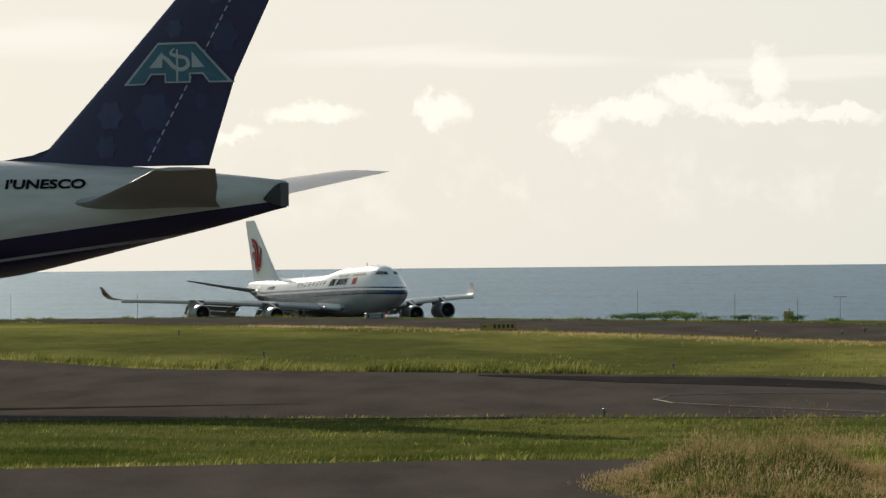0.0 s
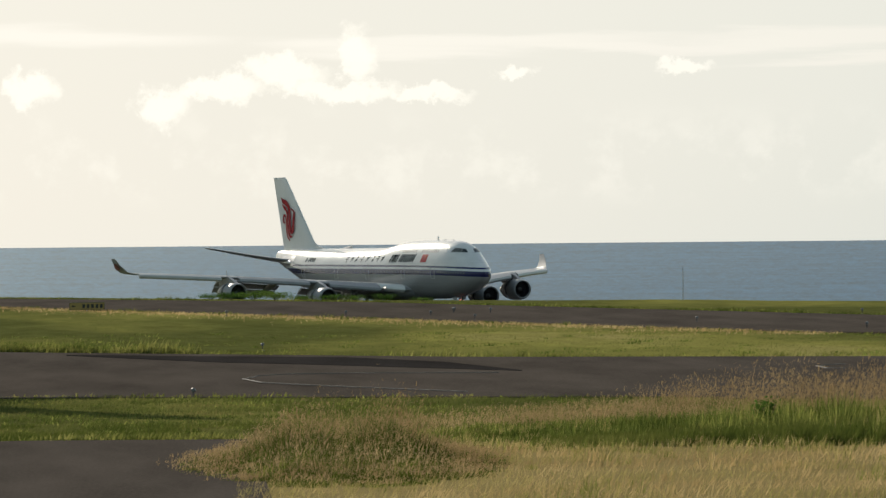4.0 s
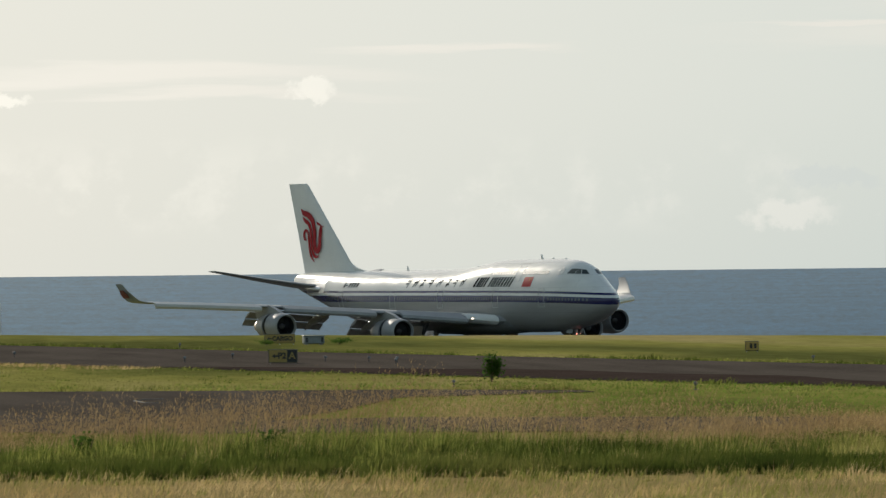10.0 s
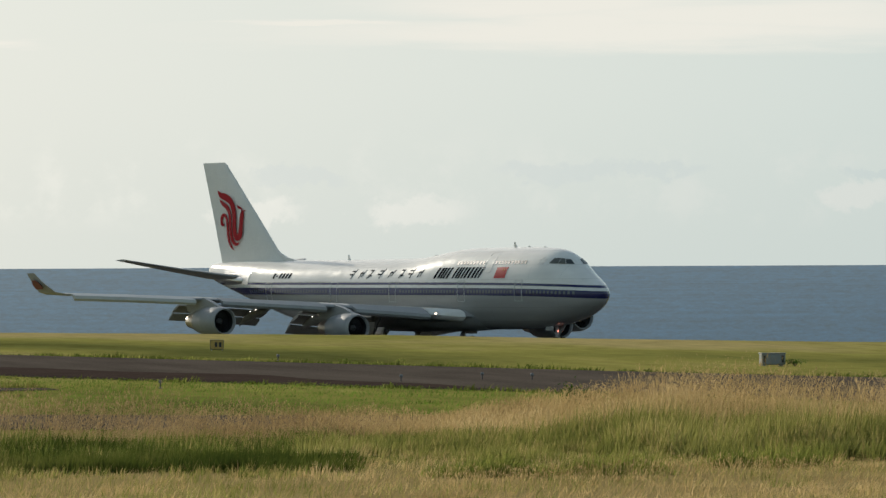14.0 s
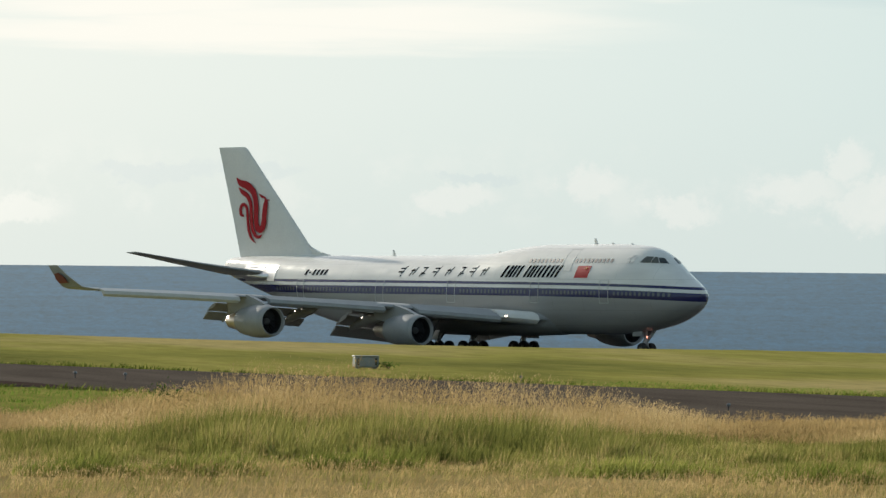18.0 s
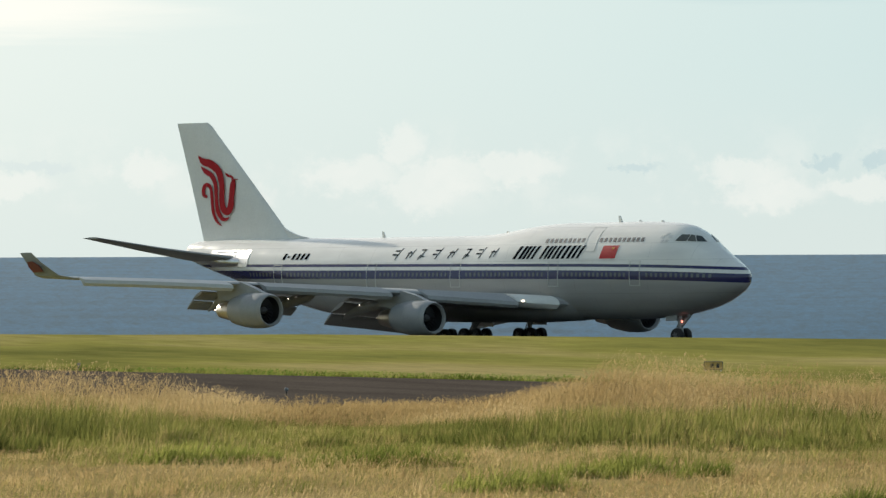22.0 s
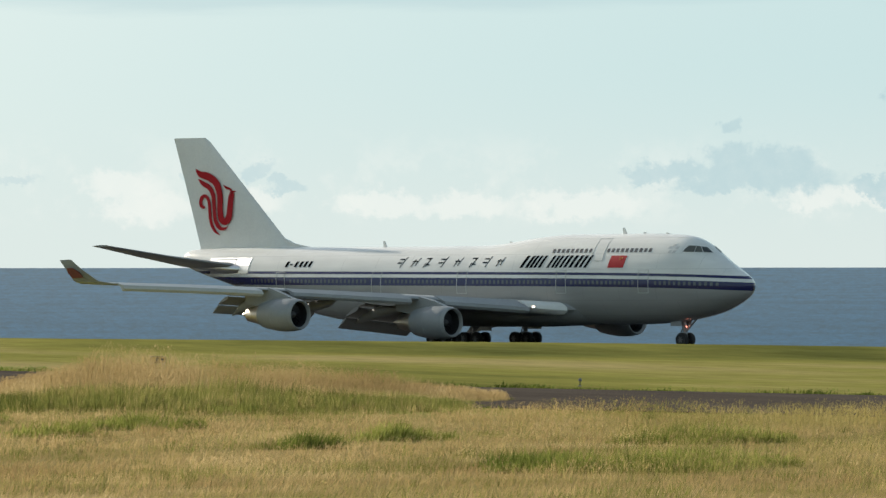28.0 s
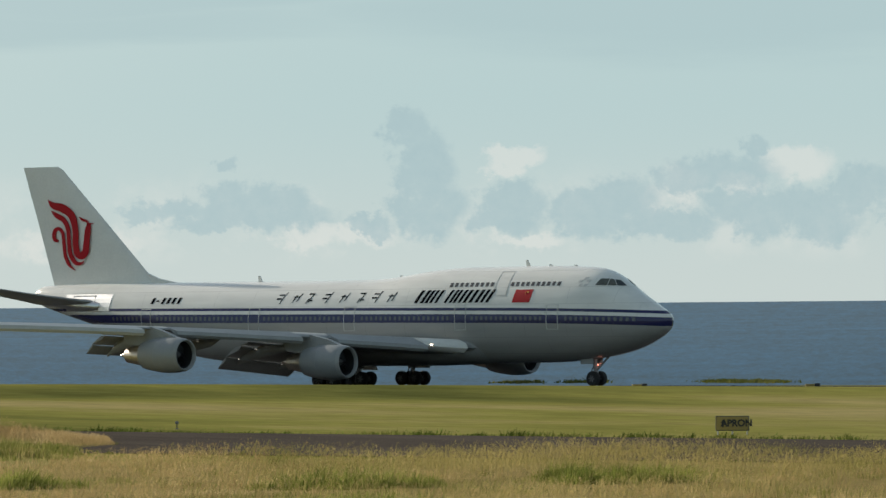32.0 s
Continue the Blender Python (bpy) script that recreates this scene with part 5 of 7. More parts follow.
def build_twin():
    jet = tagged(new("parked_airliner"), "parked white and navy twin-engined airliner with a navy flowered tail fin", "airplane")
    bm = bmesh.new()
    rings = []
    for d in [0, .25, .5] + [1.2 * i for i in range(1, 53)] + [63.0, 63.3, 63.55, 63.7]:
        zb, zt, w, zc = spline(TWIN, d)
        ring = []
        for i in range(40):
            c, s = math.cos(2 * math.pi * i / 40), math.sin(2 * math.pi * i / 40)
            ring.append(bm.verts.new((d, w * c, zc + s * ((zt - zc) if s > 0 else (zc - zb)))))
        rings.append(ring)
    for p, q in zip(rings, rings[1:]):
        for i in range(40):
            bm.faces.new((p[i], p[(i + 1) % 40], q[(i + 1) % 40], q[i]))
    bm.faces.new(rings[0]), bm.faces.new(rings[-1])
    hull = part("fuselage", bm, TWIN_SKIN, jet, "white hull over a navy belly", True)
    # exhaust of the tail engine: a dark blade end
    bm = bmesh.new()
    plate(bm, [(-0.06, -.16, 6.2), (-0.06, -.16, 7.36), (0.35, -.34, 7.2), (0.69, -.45, 6.92), (1.03, -.5, 6.58), (0.9, -.5, 6.45)], (0, 1, 0), .99)
    part("tail_exhaust", bm, DARK, hull, "dark exhaust at the tail end")
    bm = bmesh.new()
    lifting(bm, TWIN_FIN, 1, True)
    fin = part("fin", bm, NAVY, jet, "navy tail fin with pale flowers and a teal emblem", True)
    bm = bmesh.new()
    plate(bm, [(15.6, -.1, 8.55), (12.2, -.1, 8.4), (11.4, -.1, 10.0), (12.4, -.1, 9.25), (13.6, -.1, 8.86)], (0, 1, 0), .2)
    part("dorsal_fillet", bm, NAVY, fin)

    for side in (1, -1):
        # d counts forward of the tail end, z up; the port face is +y
        def spot(d, z, e=0.0, side=side):
            return (d, side * (fin_half(TWIN_FIN, -d, z) + e), z)
        edge = ((8.45, 12.2), (6.62, 14.28), (4.6, 14.3), (2.72, 12.3), (3.95, 12.3), (4.28, 12.72), (4.9, 12.72), (4.9, 12.3), (6.25, 12.3), (6.25, 12.7), (6.95, 12.7), (7.3, 12.22))
        bm = bmesh.new()
        plate(bm, [spot(d, z, .08) for d, z in edge], (0, side, 0), .03)
        em = part("emblem", bm, PALE, fin, "pale outlined teal emblem")
        face = ((8.2, 12.28), (6.58, 14.18), (4.64, 14.2), (2.97, 12.38), (3.9, 12.38), (4.22, 12.8), (4.98, 12.8), (4.98, 12.38), (6.17, 12.38), (6.17, 12.78), (7.0, 12.78), (7.32, 12.3))
        bm = bmesh.new()
        plate(bm, [spot(d, z, .12) for d, z in face], (0, side, 0), .02)
        part("emblem_panel", bm, TEAL, em)
        for counter in (((7.05, 13.05), (6.35, 13.85), (6.35, 13.05)), ((4.8, 13.85), (4.8, 13.05), (4.15, 13.05)), ((5.62, 13.95), (5.52, 13.95), (5.52, 12.4), (5.62, 12.4))):
            bm = bmesh.new()
            plate(bm, [spot(d, z, .145) for d, z in counter], (0, side, 0), .015)
            part("emblem_panel", bm, PALE, em)
        bm = bmesh.new()
        ribbon(bm, ((6.75, 13.3, .03), (6.45, 13.6, .08), (6.1, 13.45, .1), (5.75, 13.1, .1), (5.35, 12.95, .1), (5.0, 13.15, .1), (5.1, 13.5, .08), (5.5, 13.6, .09), (5.9, 13.75, .07), (5.7, 14.0, .03)), lambda u, v, e: spot(u, v, .15 + e), .02)
        part("emblem_panel", bm, PALE, em)
        for d, z, r in ((6.9, 10.9, 1.0), (9.4, 9.2, .6), (9.2, 10.75, .75), (4.75, 9.1, .5), (4.4, 11.4, .4), (3.2, 14.6, .85), (5.75, 14.95, .5), (6.9, 9.3, .45), (3.6, 16.6, .5)):
            bm = bmesh.new()
            pts = []
            for i in range(48):
                t = 2 * math.pi * i / 48
                q = r * (0.88 + 0.12 * math.cos(6 * t))
                pts.append(spot(d + q * math.cos(t), z + q * math.sin(t), .03))
            plate(bm, pts, (0, side, 0), .004)
            part("petal", bm, PETAL, fin, "pale blue painted flower")
        for i in range(22):
            f0, f1 = i / 22, (i + 0.62) / 22
            a, b = Vector((7.2, 8.5)), Vector((1.9, 17.9))
            p, q = a.lerp(b, f0), a.lerp(b, f1)
            bm = bmesh.new()
            plate(bm, [spot(p.x - .035, p.y, .0), spot(p.x + .035, p.y, .0), spot(q.x + .035, q.y, .0), spot(q.x - .035, q.y, .0)], (0, side, 0), .035)
            part("hinge_mark", bm, PALE, fin)
        # tailplane
        bm = bmesh.new()
        lifting(bm, [(.6, -12.0, -3.2, 6.15, .95), (2.0, -10.9, -2.8, 6.42, .86), (2.6, -9.4, -2.6, 6.52, .74), (6.2, -5.9, -.9, 7.2, .42), (10.75, -2.1, 1.0, 7.95, .2)], -side)
        part("tailplane", bm, WING_GREY, jet, "light grey swept tailplane", True)
        bm = bmesh.new()
        lifting(bm, [(1.5, -44, -31.5, 3.2, 1.5), (3.1, -42.6, -31.2, 3.35, 1.4), (9.8, -36.6, -28.6, 4.1, .95), (20, -28.5, -24.0, 5.3, .55), (30.4, -20.4, -18.6, 6.5, .2)], -side)
        part("wing", bm, WING_GREY, jet, "", True)
        bm = bmesh.new()
        revolve(bm, ((0.2, 1.5), (0, 1.62), (.5, 1.8), (2, 1.9), (4, 1.75), (5.5, 1.4), (5.5, 1.2)), (44.0, side * 9.6, 2.45), 24)
        eng = part("engine", bm, WHITE, jet, "", True)
        bm = bmesh.new()
        revolve(bm, ((.2, 1.5), (1.2, 1.45), (1.25, .1)), (44.0, side * 9.6, 2.45), 24)
        part("fan", bm, DARK, eng)
        bm = bmesh.new()
        plate(bm, [(43, side * 9.6 - .2, 4.2), (38.5, side * 9.6 - .2, 3.6), (33, side * 9.6 - .2, 4.0), (36.5, side * 9.6 - .2, 4.5)], (0, 1, 0), .4)
        part("pylon", bm, WHITE, jet)
        bm = bmesh.new()
        rod(bm, (33, side * 5.5, .7), (33, side * 5.5, 3.4), .22)
        for dx in (-1.45, 0, 1.45):
            rod(bm, (33 + dx, side * 5.5 - .8, .66), (33 + dx, side * 5.5 + .8, .66), .1)
        leg = part("main_gear", bm, NACELLE_GREY, jet)
        for dx in (-1.45, 0, 1.45):
            for dy in (-.6, .6):
                w = part("wheel", wheel_mesh(.66, .5), RUBBER, leg)
                w.location = (33 + dx, side * 5.5 + dy, .66)
        for i in range(72):
            d = 19.5 + .53 * i
            if abs(d - 26) > .9 and abs(d - 41) > .9:
                bm = bmesh.new()
                y = side * twin_y(d, 6.3)
                plate(bm, [(d - .12, y, 6.12), (d + .12, y, 6.12), (d + .12, y - side * .03, 6.46), (d - .12, y - side * .03, 6.46)], (0, side, 0), .015)
                part("window", bm, GLASS, hull)
    bm = bmesh.new()
    rod(bm, (58, 0, .55), (58, 0, 2.9), .16)
    leg = part("nose_gear", bm, NACELLE_GREY, jet)
    for dy in (-.35, .35):
        w = part("wheel", wheel_mesh(.53, .35), RUBBER, leg)
        w.location = (58, dy, .53)
    # the last word of a motto on the port side
    d, z = 11.95, 7.4
    yaw = math.degrees(math.atan2(twin_y(d - 1.8, z) - twin_y(d + 1.8, z), 3.6))
    m = pose(d, twin_y(d, z) + .06, z, 90, 0, 180 - yaw) @ pose(0, 0, 0, -30, 0, 0) @ Matrix.Diagonal((1.36, 1, 1, 1))
    lettering("l'UNESCO", 0.7, BLACK_LETTER, hull, m, "dark lettering", 0.02)
    return jet


TWIN_JET = build_twin()
APRON = 4.1
TWIN_JET.matrix_world = pose(-7.6, 330.0, APRON, 0, 0, 180 - 22)


def make_apron():
    """A stand added out of sight, as high as the camera's view of the parked jet needs: a paved block with sloping
    grass sides.
    """
    verts, faces = [], []
    corner = ((-33, 312), (-33, 398), (-220, 470), (-220, 312))
    c = Vector((-100, 370))
    for k, (grow, z) in enumerate(((0, APRON), (0, APRON - 0.25), (1.5, -1.2))):
        for x, y in corner:
            d = Vector((x, y)) - c
            d = Vector((x + math.copysign(grow, d.x), y + math.copysign(grow, d.y)))
            verts.append((d.x, d.y, z))
    faces = [(0, 1, 2, 3)] + [(a + k * 4, (a + 1) % 4 + k * 4, (a + 1) % 4 + k * 4 + 4, a + k * 4 + 4) for k in (0, 1) for a in range(4)]
    tagged(new("pavement", mesh_of("pavement", verts, faces, ASPHALT)), kind="structure")


make_apron()


# ---- signs, cabinets, lamps, masts and shrubs ----
AMBER = plain("amber_sign_face", (0.26, 0.19, 0.05), 0.5, scale=3, vary=0.15)
face_glow = AMBER.node_tree.nodes["Principled BSDF"].inputs            # slight emission added to brighten faces turned from the sun
face_glow["Emission Color"].default_value, face_glow["Emission Strength"].default_value = (1.0, 0.68, 0.16, 1), 0.012
FADED = plain("faded_brown_sign_face", (0.42, 0.28, 0.07), 0.6, scale=3, vary=0.25)
SIGN_BLACK = plain("sign_black", (0.015, 0.015, 0.015), 0.5, scale=3, vary=0.2)
SIGN_EDGE = plain("sign_casing", (0.10, 0.09, 0.06), 0.6, scale=3, vary=0.2)
SIGN_YELLOW = plain("sign_yellow_letter", (0.3, 0.22, 0.06), 0.5, scale=3, vary=0.1)
CABINET = plain("blue_grey_cabinet", (0.19, 0.21, 0.205), 0.5, scale=3, vary=0.15)
CONCRETE = plain("weathered_concrete", (0.30, 0.28, 0.25), 0.85, scale=2, vary=0.2, bump=0.3)
POST = plain("galvanised_post", (0.40, 0.40, 0.40), 0.5, 0.6, scale=5, vary=0.15)
LAMP_WHITE = plain("lamp_glass", (0.12, 0.12, 0.12), 0.15, scale=9, vary=0.05)
LAMP_BLUE = plain("dark_lamp_body", (0.03, 0.03, 0.035), 0.4, scale=9, vary=0.2)


def facing(x, y, up=0.0, turn=0.0):
    """A pose on the land at x, y whose front (-y) looks back along the way to the terrace."""
    p = on_land(x, y, up)
    return pose(p.x, p.y, p.z, 0, 0, -math.degrees(math.atan2(x, y)) + turn)


def arrow(bm, at, size, way):
    """A flat arrow; way 0 points to the left, 90 up."""
    pts = [(-.5, 0), (-.05, .34), (-.05, .12), (.5, .12), (.5, -.12), (-.05, -.12), (-.05, -.34)]
    c, s = math.cos(radians(-way)), math.sin(radians(-way))
    plate(bm, [(at[0] + size * (u * c - v * s), at[1], at[2] + size * (u * s + v * c)) for u, v in pts], (0, -1, 0), .015)


def guide_sign(x, y, width, height, leg, label, words="", arrow_way=None, black=None, bars=0, turn=0.0, legs=3, face=None):
    """A taxiway sign: a shallow case on legs, with letters or plain bars on its face."""
    ob = tagged(new("taxiway_sign"), label, "sign", "taxiway signs")
    ob.matrix_world = facing(x, y, 0, turn)
    bm = bmesh.new()
    box(bm, (width, .2, height), (0, 0, leg + height / 2), bevel=.03)
    case = part("case", bm, SIGN_EDGE, ob)
    bm = bmesh.new()
    bw = 0.34 * width if black else 0
    box(bm, (width - .1 - bw, .02, height - .1), (-bw / 2, -.105, leg + height / 2))
    part("face", bm, face or AMBER, case, "faded sign face")
    if black:
        bm = bmesh.new()
        box(bm, (bw - .03, .02, height - .1), (width / 2 - bw / 2 - .04, -.105, leg + height / 2))
        part("face", bm, SIGN_BLACK, case, "black location panel")
        lettering(black, height * .72, SIGN_YELLOW, case, pose(width / 2 - bw / 2 - .04, -.125, leg + height / 2, 90, 0, 0))
    tx = -bw / 2
    if arrow_way is not None:
        bm = bmesh.new()
        arrow(bm, (-width / 2 + height * .42 + .08, -.118, leg + height / 2), height * .5, arrow_way)
        part("arrow", bm, SIGN_BLACK, case)
        tx += height * .3
    if words:
        lettering(words, height * .62, SIGN_BLACK, case, pose(tx, -.125, leg + height / 2, 90, 0, 0), bold=.02)
    for i in range(bars):
        bm = bmesh.new()
        w = width * .5 / bars
        box(bm, (w * .72, .015, height * .5), (tx - width * .22 + (i + .5) * width * .62 / bars, -.118, leg + height / 2))
        part("text_bar", bm, SIGN_BLACK, case)
    for i in range(legs):
        bm = bmesh.new()
        q = -width / 2 + .12 + i * (width - .24) / max(legs - 1, 1)
        rod(bm, (q, 0, -.05), (q, 0, leg + .02), .035)
        part("leg", bm, POST, ob)
    return ob


guide_sign(4.6, 574, 3.0, .66, .12, "long faded amber taxiway sign beside the asphalt", arrow_way=0, bars=5)
guide_sign(74.4, 540, 2.45, .76, .12, "faded amber cargo direction sign in the grass", "CARGO", 0)
guide_sign(63.6, 460, 2.0, .92, .1, "amber and black taxiway sign beside the asphalt", "P2", 0, "A", legs=2)
guide_sign(101.4, 484, 1.0, .72, .08, "small square amber sign in the grass", bars=2, legs=2, face=FADED)
guide_sign(153.2, 357.5, 1.1, .5, .08, "low faded brown marker board in the grass", bars=2, legs=2, face=FADED)
guide_sign(162.1, 244.9, 1.85, .82, .22, "amber apron direction sign on thin legs", "APRON", 90, turn=-6)


def cabinet(x, y, w, h, d):
    """A squat metal cabinet with louvred ends on short feet."""
    ob = tagged(new("field_cabinet"), "blue-grey metal cabinet on short feet in the grass", "cabinet", "field cabinets")
    ob.matrix_world = facing(x, y, 0, 12)
    bm = bmesh.new()
    box(bm, (w, d, h), (0, 0, .07 + h / 2), bevel=.06)
    body = part("body", bm, CABINET, ob)
    bm = bmesh.new()
    box(bm, (w + .1, d + .1, .06), (0, 0, .09 + h), bevel=.02)
    part("lid", bm, CABINET, ob)
    for s in (-1, 1):
        bm = bmesh.new()
        box(bm, (w * .1, .03, h * .62), (s * w * .38, -d / 2 - .01, .07 + h * .52))
        part("vent", bm, SIGN_BLACK, body)
        bm = bmesh.new()
        box(bm, (.16, d * .8, .24), (s * w * .36, 0, -.02))
        part("foot", bm, CONCRETE, ob)


cabinet(77.0, 539.0, 1.65, .62, .9)
cabinet(123.7, 417.0, 1.55, .72, .9)
cabinet(-7.2, 705.0, 1.9, .5, .9)


def edge_lamp():
    """A knee-high taxiway lamp: foot, stem and glass."""
    ob = tagged(new("edge_lamp"), "small taxiway edge lamp on a short stem", "lamp", "taxiway edge lamps")
    bm = bmesh.new()
    tube(bm, [((0, 0, -.03), .13, .13, "z"), ((0, 0, .03), .13, .13, "z"), ((0, 0, .05), .05, .05, "z")], 10)
    part("foot", bm, LAMP_BLUE, ob)
    bm = bmesh.new()
    tube(bm, [((0, 0, .05), .035, .035, "z"), ((0, 0, .3), .035, .035, "z")], 8)
    part("stem", bm, LAMP_BLUE, ob)
    bm = bmesh.new()
    tube(bm, [((0, 0, .3), .1, .1, "z"), ((0, 0, .36), .11, .11, "z"), ((0, 0, .44), .09, .09, "z"), ((0, 0, .48), .03, .03, "z")], 10)
    part("glass", bm, LAMP_WHITE, ob, "clear lamp glass")
    return ob


LAMPS = ((15.5, 543), (24.8, 537), (31.3, 533), (34.3, 551), (33.6, 515), (36.9, 546), (48.7, 496), (64.6, 526), (14, 414), (62.6, 479), (67.1, 464), (70.1, 451.5), (-22.1, 565.5), (7.3, 310),
         (96, 383), (98.1, 379.5), (62.8, 383), (97.2, 444), (74.2, 369.5), (90.2, 379), (71.2, 458), (111.6, 313.6), (121, 376), (147.4, 281.6), (-12.4, 467), (57.8, 468), (69.7, 461), (34, 548))
lamp0 = edge_lamp()
lamp0.matrix_world = facing(*LAMPS[0])
for xy in LAMPS[1:]:
    copy_thing(lamp0, facing(*xy))


def marker_board(s, l):
    ob = tagged(new("runway_marker"), "low amber and black marker beside the runway", "marker", "runway markers")
    p = place(s, l)
    ob.matrix_world = facing(p.x, p.y, 0, 20)
    bm = bmesh.new()
    box(bm, (.75, .18, .28), (-.2, 0, .22), bevel=.03)
    part("board", bm, AMBER, ob)
    bm = bmesh.new()
    box(bm, (.42, .3, .34), (.38, 0, .24), bevel=.04)
    part("end_block", bm, SIGN_BLACK, ob)
    bm = bmesh.new()
    box(bm, (.9, .12, .14), (0, 0, .02))
    part("foot", bm, CONCRETE, ob)


for k in range(4):
    marker_board(-261 - 0.7 * k, -349.4 - 12.2 * k)


def mast(x, y, h, bar):
    ob = tagged(new("mast"), "thin grey mast standing beyond the runway", "mast", "masts by the shore")
    ob.matrix_world = facing(x, y)
    bm = bmesh.new()
    rod(bm, (0, 0, -.3), (0, 0, h), .055)
    part("pole", bm, POST, ob)
    if bar:
        bm = bmesh.new()
        rod(bm, (-bar, 0, h), (bar, 0, h), .05)
        part("crossbar", bm, POST, ob)
    bm = bmesh.new()
    box(bm, (.7, .7, .25), (0, 0, .05), bevel=.04)
    part("footing", bm, CONCRETE, ob)


for x, y, h, bar in ((31.2, 1091, 6.5, 0), (45.3, 1054, 6.0, 0), (53.9, 1032, 5.0, 0), (59.5, 1017, 5.4, 1.1), (-60, 1330, 6.0, 0), (-90, 1410, 6.0, 0), (-35, 1265, 5.0, 0), (88, 915, 6.3, 0)):
    mast(x, y, h, bar)


def shore_hut(x, y, up):
    ob = tagged(new("equipment_hut"), "small ochre equipment hut on the far grass bank", "hut")
    ob.matrix_world = facing(x, y, up)
    bm = bmesh.new()
    box(bm, (1.9, 1.9, 1.4), (0, 0, -.68), bevel=.06)
    part("plinth", bm, CONCRETE, ob)
    bm = bmesh.new()
    box(bm, (1.5, 1.5, 2.2), (0, 0, 1.0), bevel=.04)
    part("body", bm, plain("ochre_render", (0.33, 0.25, 0.12), .8, scale=2, vary=.2, bump=.2), ob)
    bm = bmesh.new()
    box(bm, (1.7, 1.7, .12), (0, 0, 2.14), bevel=.03)
    part("roof", bm, CONCRETE, ob)
    bm = bmesh.new()
    rod(bm, (.1, 0, 2.2), (.1, 0, 2.6), .12)
    part("vent", bm, CONCRETE, ob)


# raised 1 m to fit the camera's view; the plinth fills the gap
shore_hut(52.6, 1033, 1.0)


def far_wall(x, y, length):
    ob = tagged(new("low_wall"), "long low brown wall by the shore", "wall")
    ob.matrix_world = facing(x, y)
    bm = bmesh.new()
    box(bm, (length, .5, 2.1), (0, 0, .8), bevel=.06)
    part("wall", bm, plain("brown_wall_render", (0.22, 0.16, 0.11), .85, scale=1, vary=.25, bump=.3), ob)
    bm = bmesh.new()
    box(bm, (length * .55, .8, .18), (-length * .1, 0, 1.94), bevel=.03)
    part("coping", bm, CONCRETE, ob)


far_wall(-40, 1235, 17)


# ---- grass and shrubs ----
def blade_material(name, tones, through_light=0.55, own=0.24):
    """Thin leaves that let light through; each blade takes its own tone."""
    m = bpy.data.materials.new(name)
    m.use_nodes = True
    tree = m.node_tree
    tree.nodes.clear()
    ln = tree.links.new
    out = tree.nodes.new("ShaderNodeOutputMaterial")
    geo = tree.nodes.new("ShaderNodeNewGeometry")
    ramp = tree.nodes.new("ShaderNodeValToRGB")
    e = ramp.color_ramp.elements
    e[0].color, e[1].color = (*tones[0], 1), (*tones[-1], 1)
    for i, c in enumerate(tones[1:-1], 1):
        e.new(i / (len(tones) - 1)).color = (*c, 1)
    n = node(tree, "ShaderNodeTexNoise", Scale=0.11, Detail=5.0, Roughness=0.6)
    ln(geo.outputs["Position"], n.inputs["Vector"])
    add = tree.nodes.new("ShaderNodeMath")
    add.operation = "MULTIPLY_ADD"
    add.inputs[1].default_value = own
    sub = tree.nodes.new("ShaderNodeMath")
    sub.operation = "MULTIPLY_ADD"
    sub.inputs[1].default_value, sub.inputs[2].default_value = 2.7 * (1.24 - own), -0.97 * (1.24 - own) - 0.2 * (own - 0.24)
    ln(n.outputs["Fac"], sub.inputs[0])
    ln(geo.outputs["Random Per Island"], add.inputs[0]), ln(sub.outputs[0], add.inputs[2])
    ln(add.outputs[0], ramp.inputs["Fac"])
    dif, tra = tree.nodes.new("ShaderNodeBsdfDiffuse"), tree.nodes.new("ShaderNodeBsdfTranslucent")
    ln(ramp.outputs[0], dif.inputs["Color"]), ln(ramp.outputs[0], tra.inputs["Color"])
    mix = tree.nodes.new("ShaderNodeMixShader")
    mix.inputs[0].default_value = through_light
    ln(dif.outputs[0], mix.inputs[1]), ln(tra.outputs[0], mix.inputs[2])
    ln(mix.outputs[0], out.inputs[0])
    return m


GREEN_BLADE = blade_material("olive_grass_blades", ((0.085, 0.1, 0.024), (0.19, 0.195, 0.052), (0.36, 0.33, 0.11)), own=0.5)
# dark green, also used to paint shade into and under the grass
DARK_BLADE = blade_material("dark_green_and_shade_blades", ((0.04, 0.058, 0.012), (0.085, 0.108, 0.022), (0.165, 0.165, 0.045)), through_light=0.4)
# greener turf, its tones also darkened for ground seen against the sun
TURF_BLADE = blade_material("green_turf_blades", ((0.062, 0.08, 0.02), (0.115, 0.128, 0.034), (0.205, 0.18, 0.064)), through_light=0.45)
REED_BLADE = blade_material("green_reed_blades", ((0.042, 0.06, 0.013), (0.125, 0.155, 0.034), (0.36, 0.36, 0.095)), through_light=0.5, own=0.7)
TAN_BLADE = blade_material("dry_grass_stalks", ((0.25, 0.172, 0.076), (0.43, 0.313, 0.144), (0.6, 0.46, 0.245)))
MIXED_BLADE = blade_material("half_dry_grass_blades", ((0.2, 0.19, 0.06), (0.33, 0.27, 0.1), (0.48, 0.38, 0.17)))
WEED_BLADE = blade_material("fresh_green_weed_blades", ((0.09, 0.115, 0.025), (0.2, 0.22, 0.05), (0.4, 0.4, 0.11)), own=0.6)
LAWN_BLADE = blade_material("lawn_blades", ((0.09, 0.15, 0.024), (0.14, 0.205, 0.036), (0.21, 0.24, 0.06)))
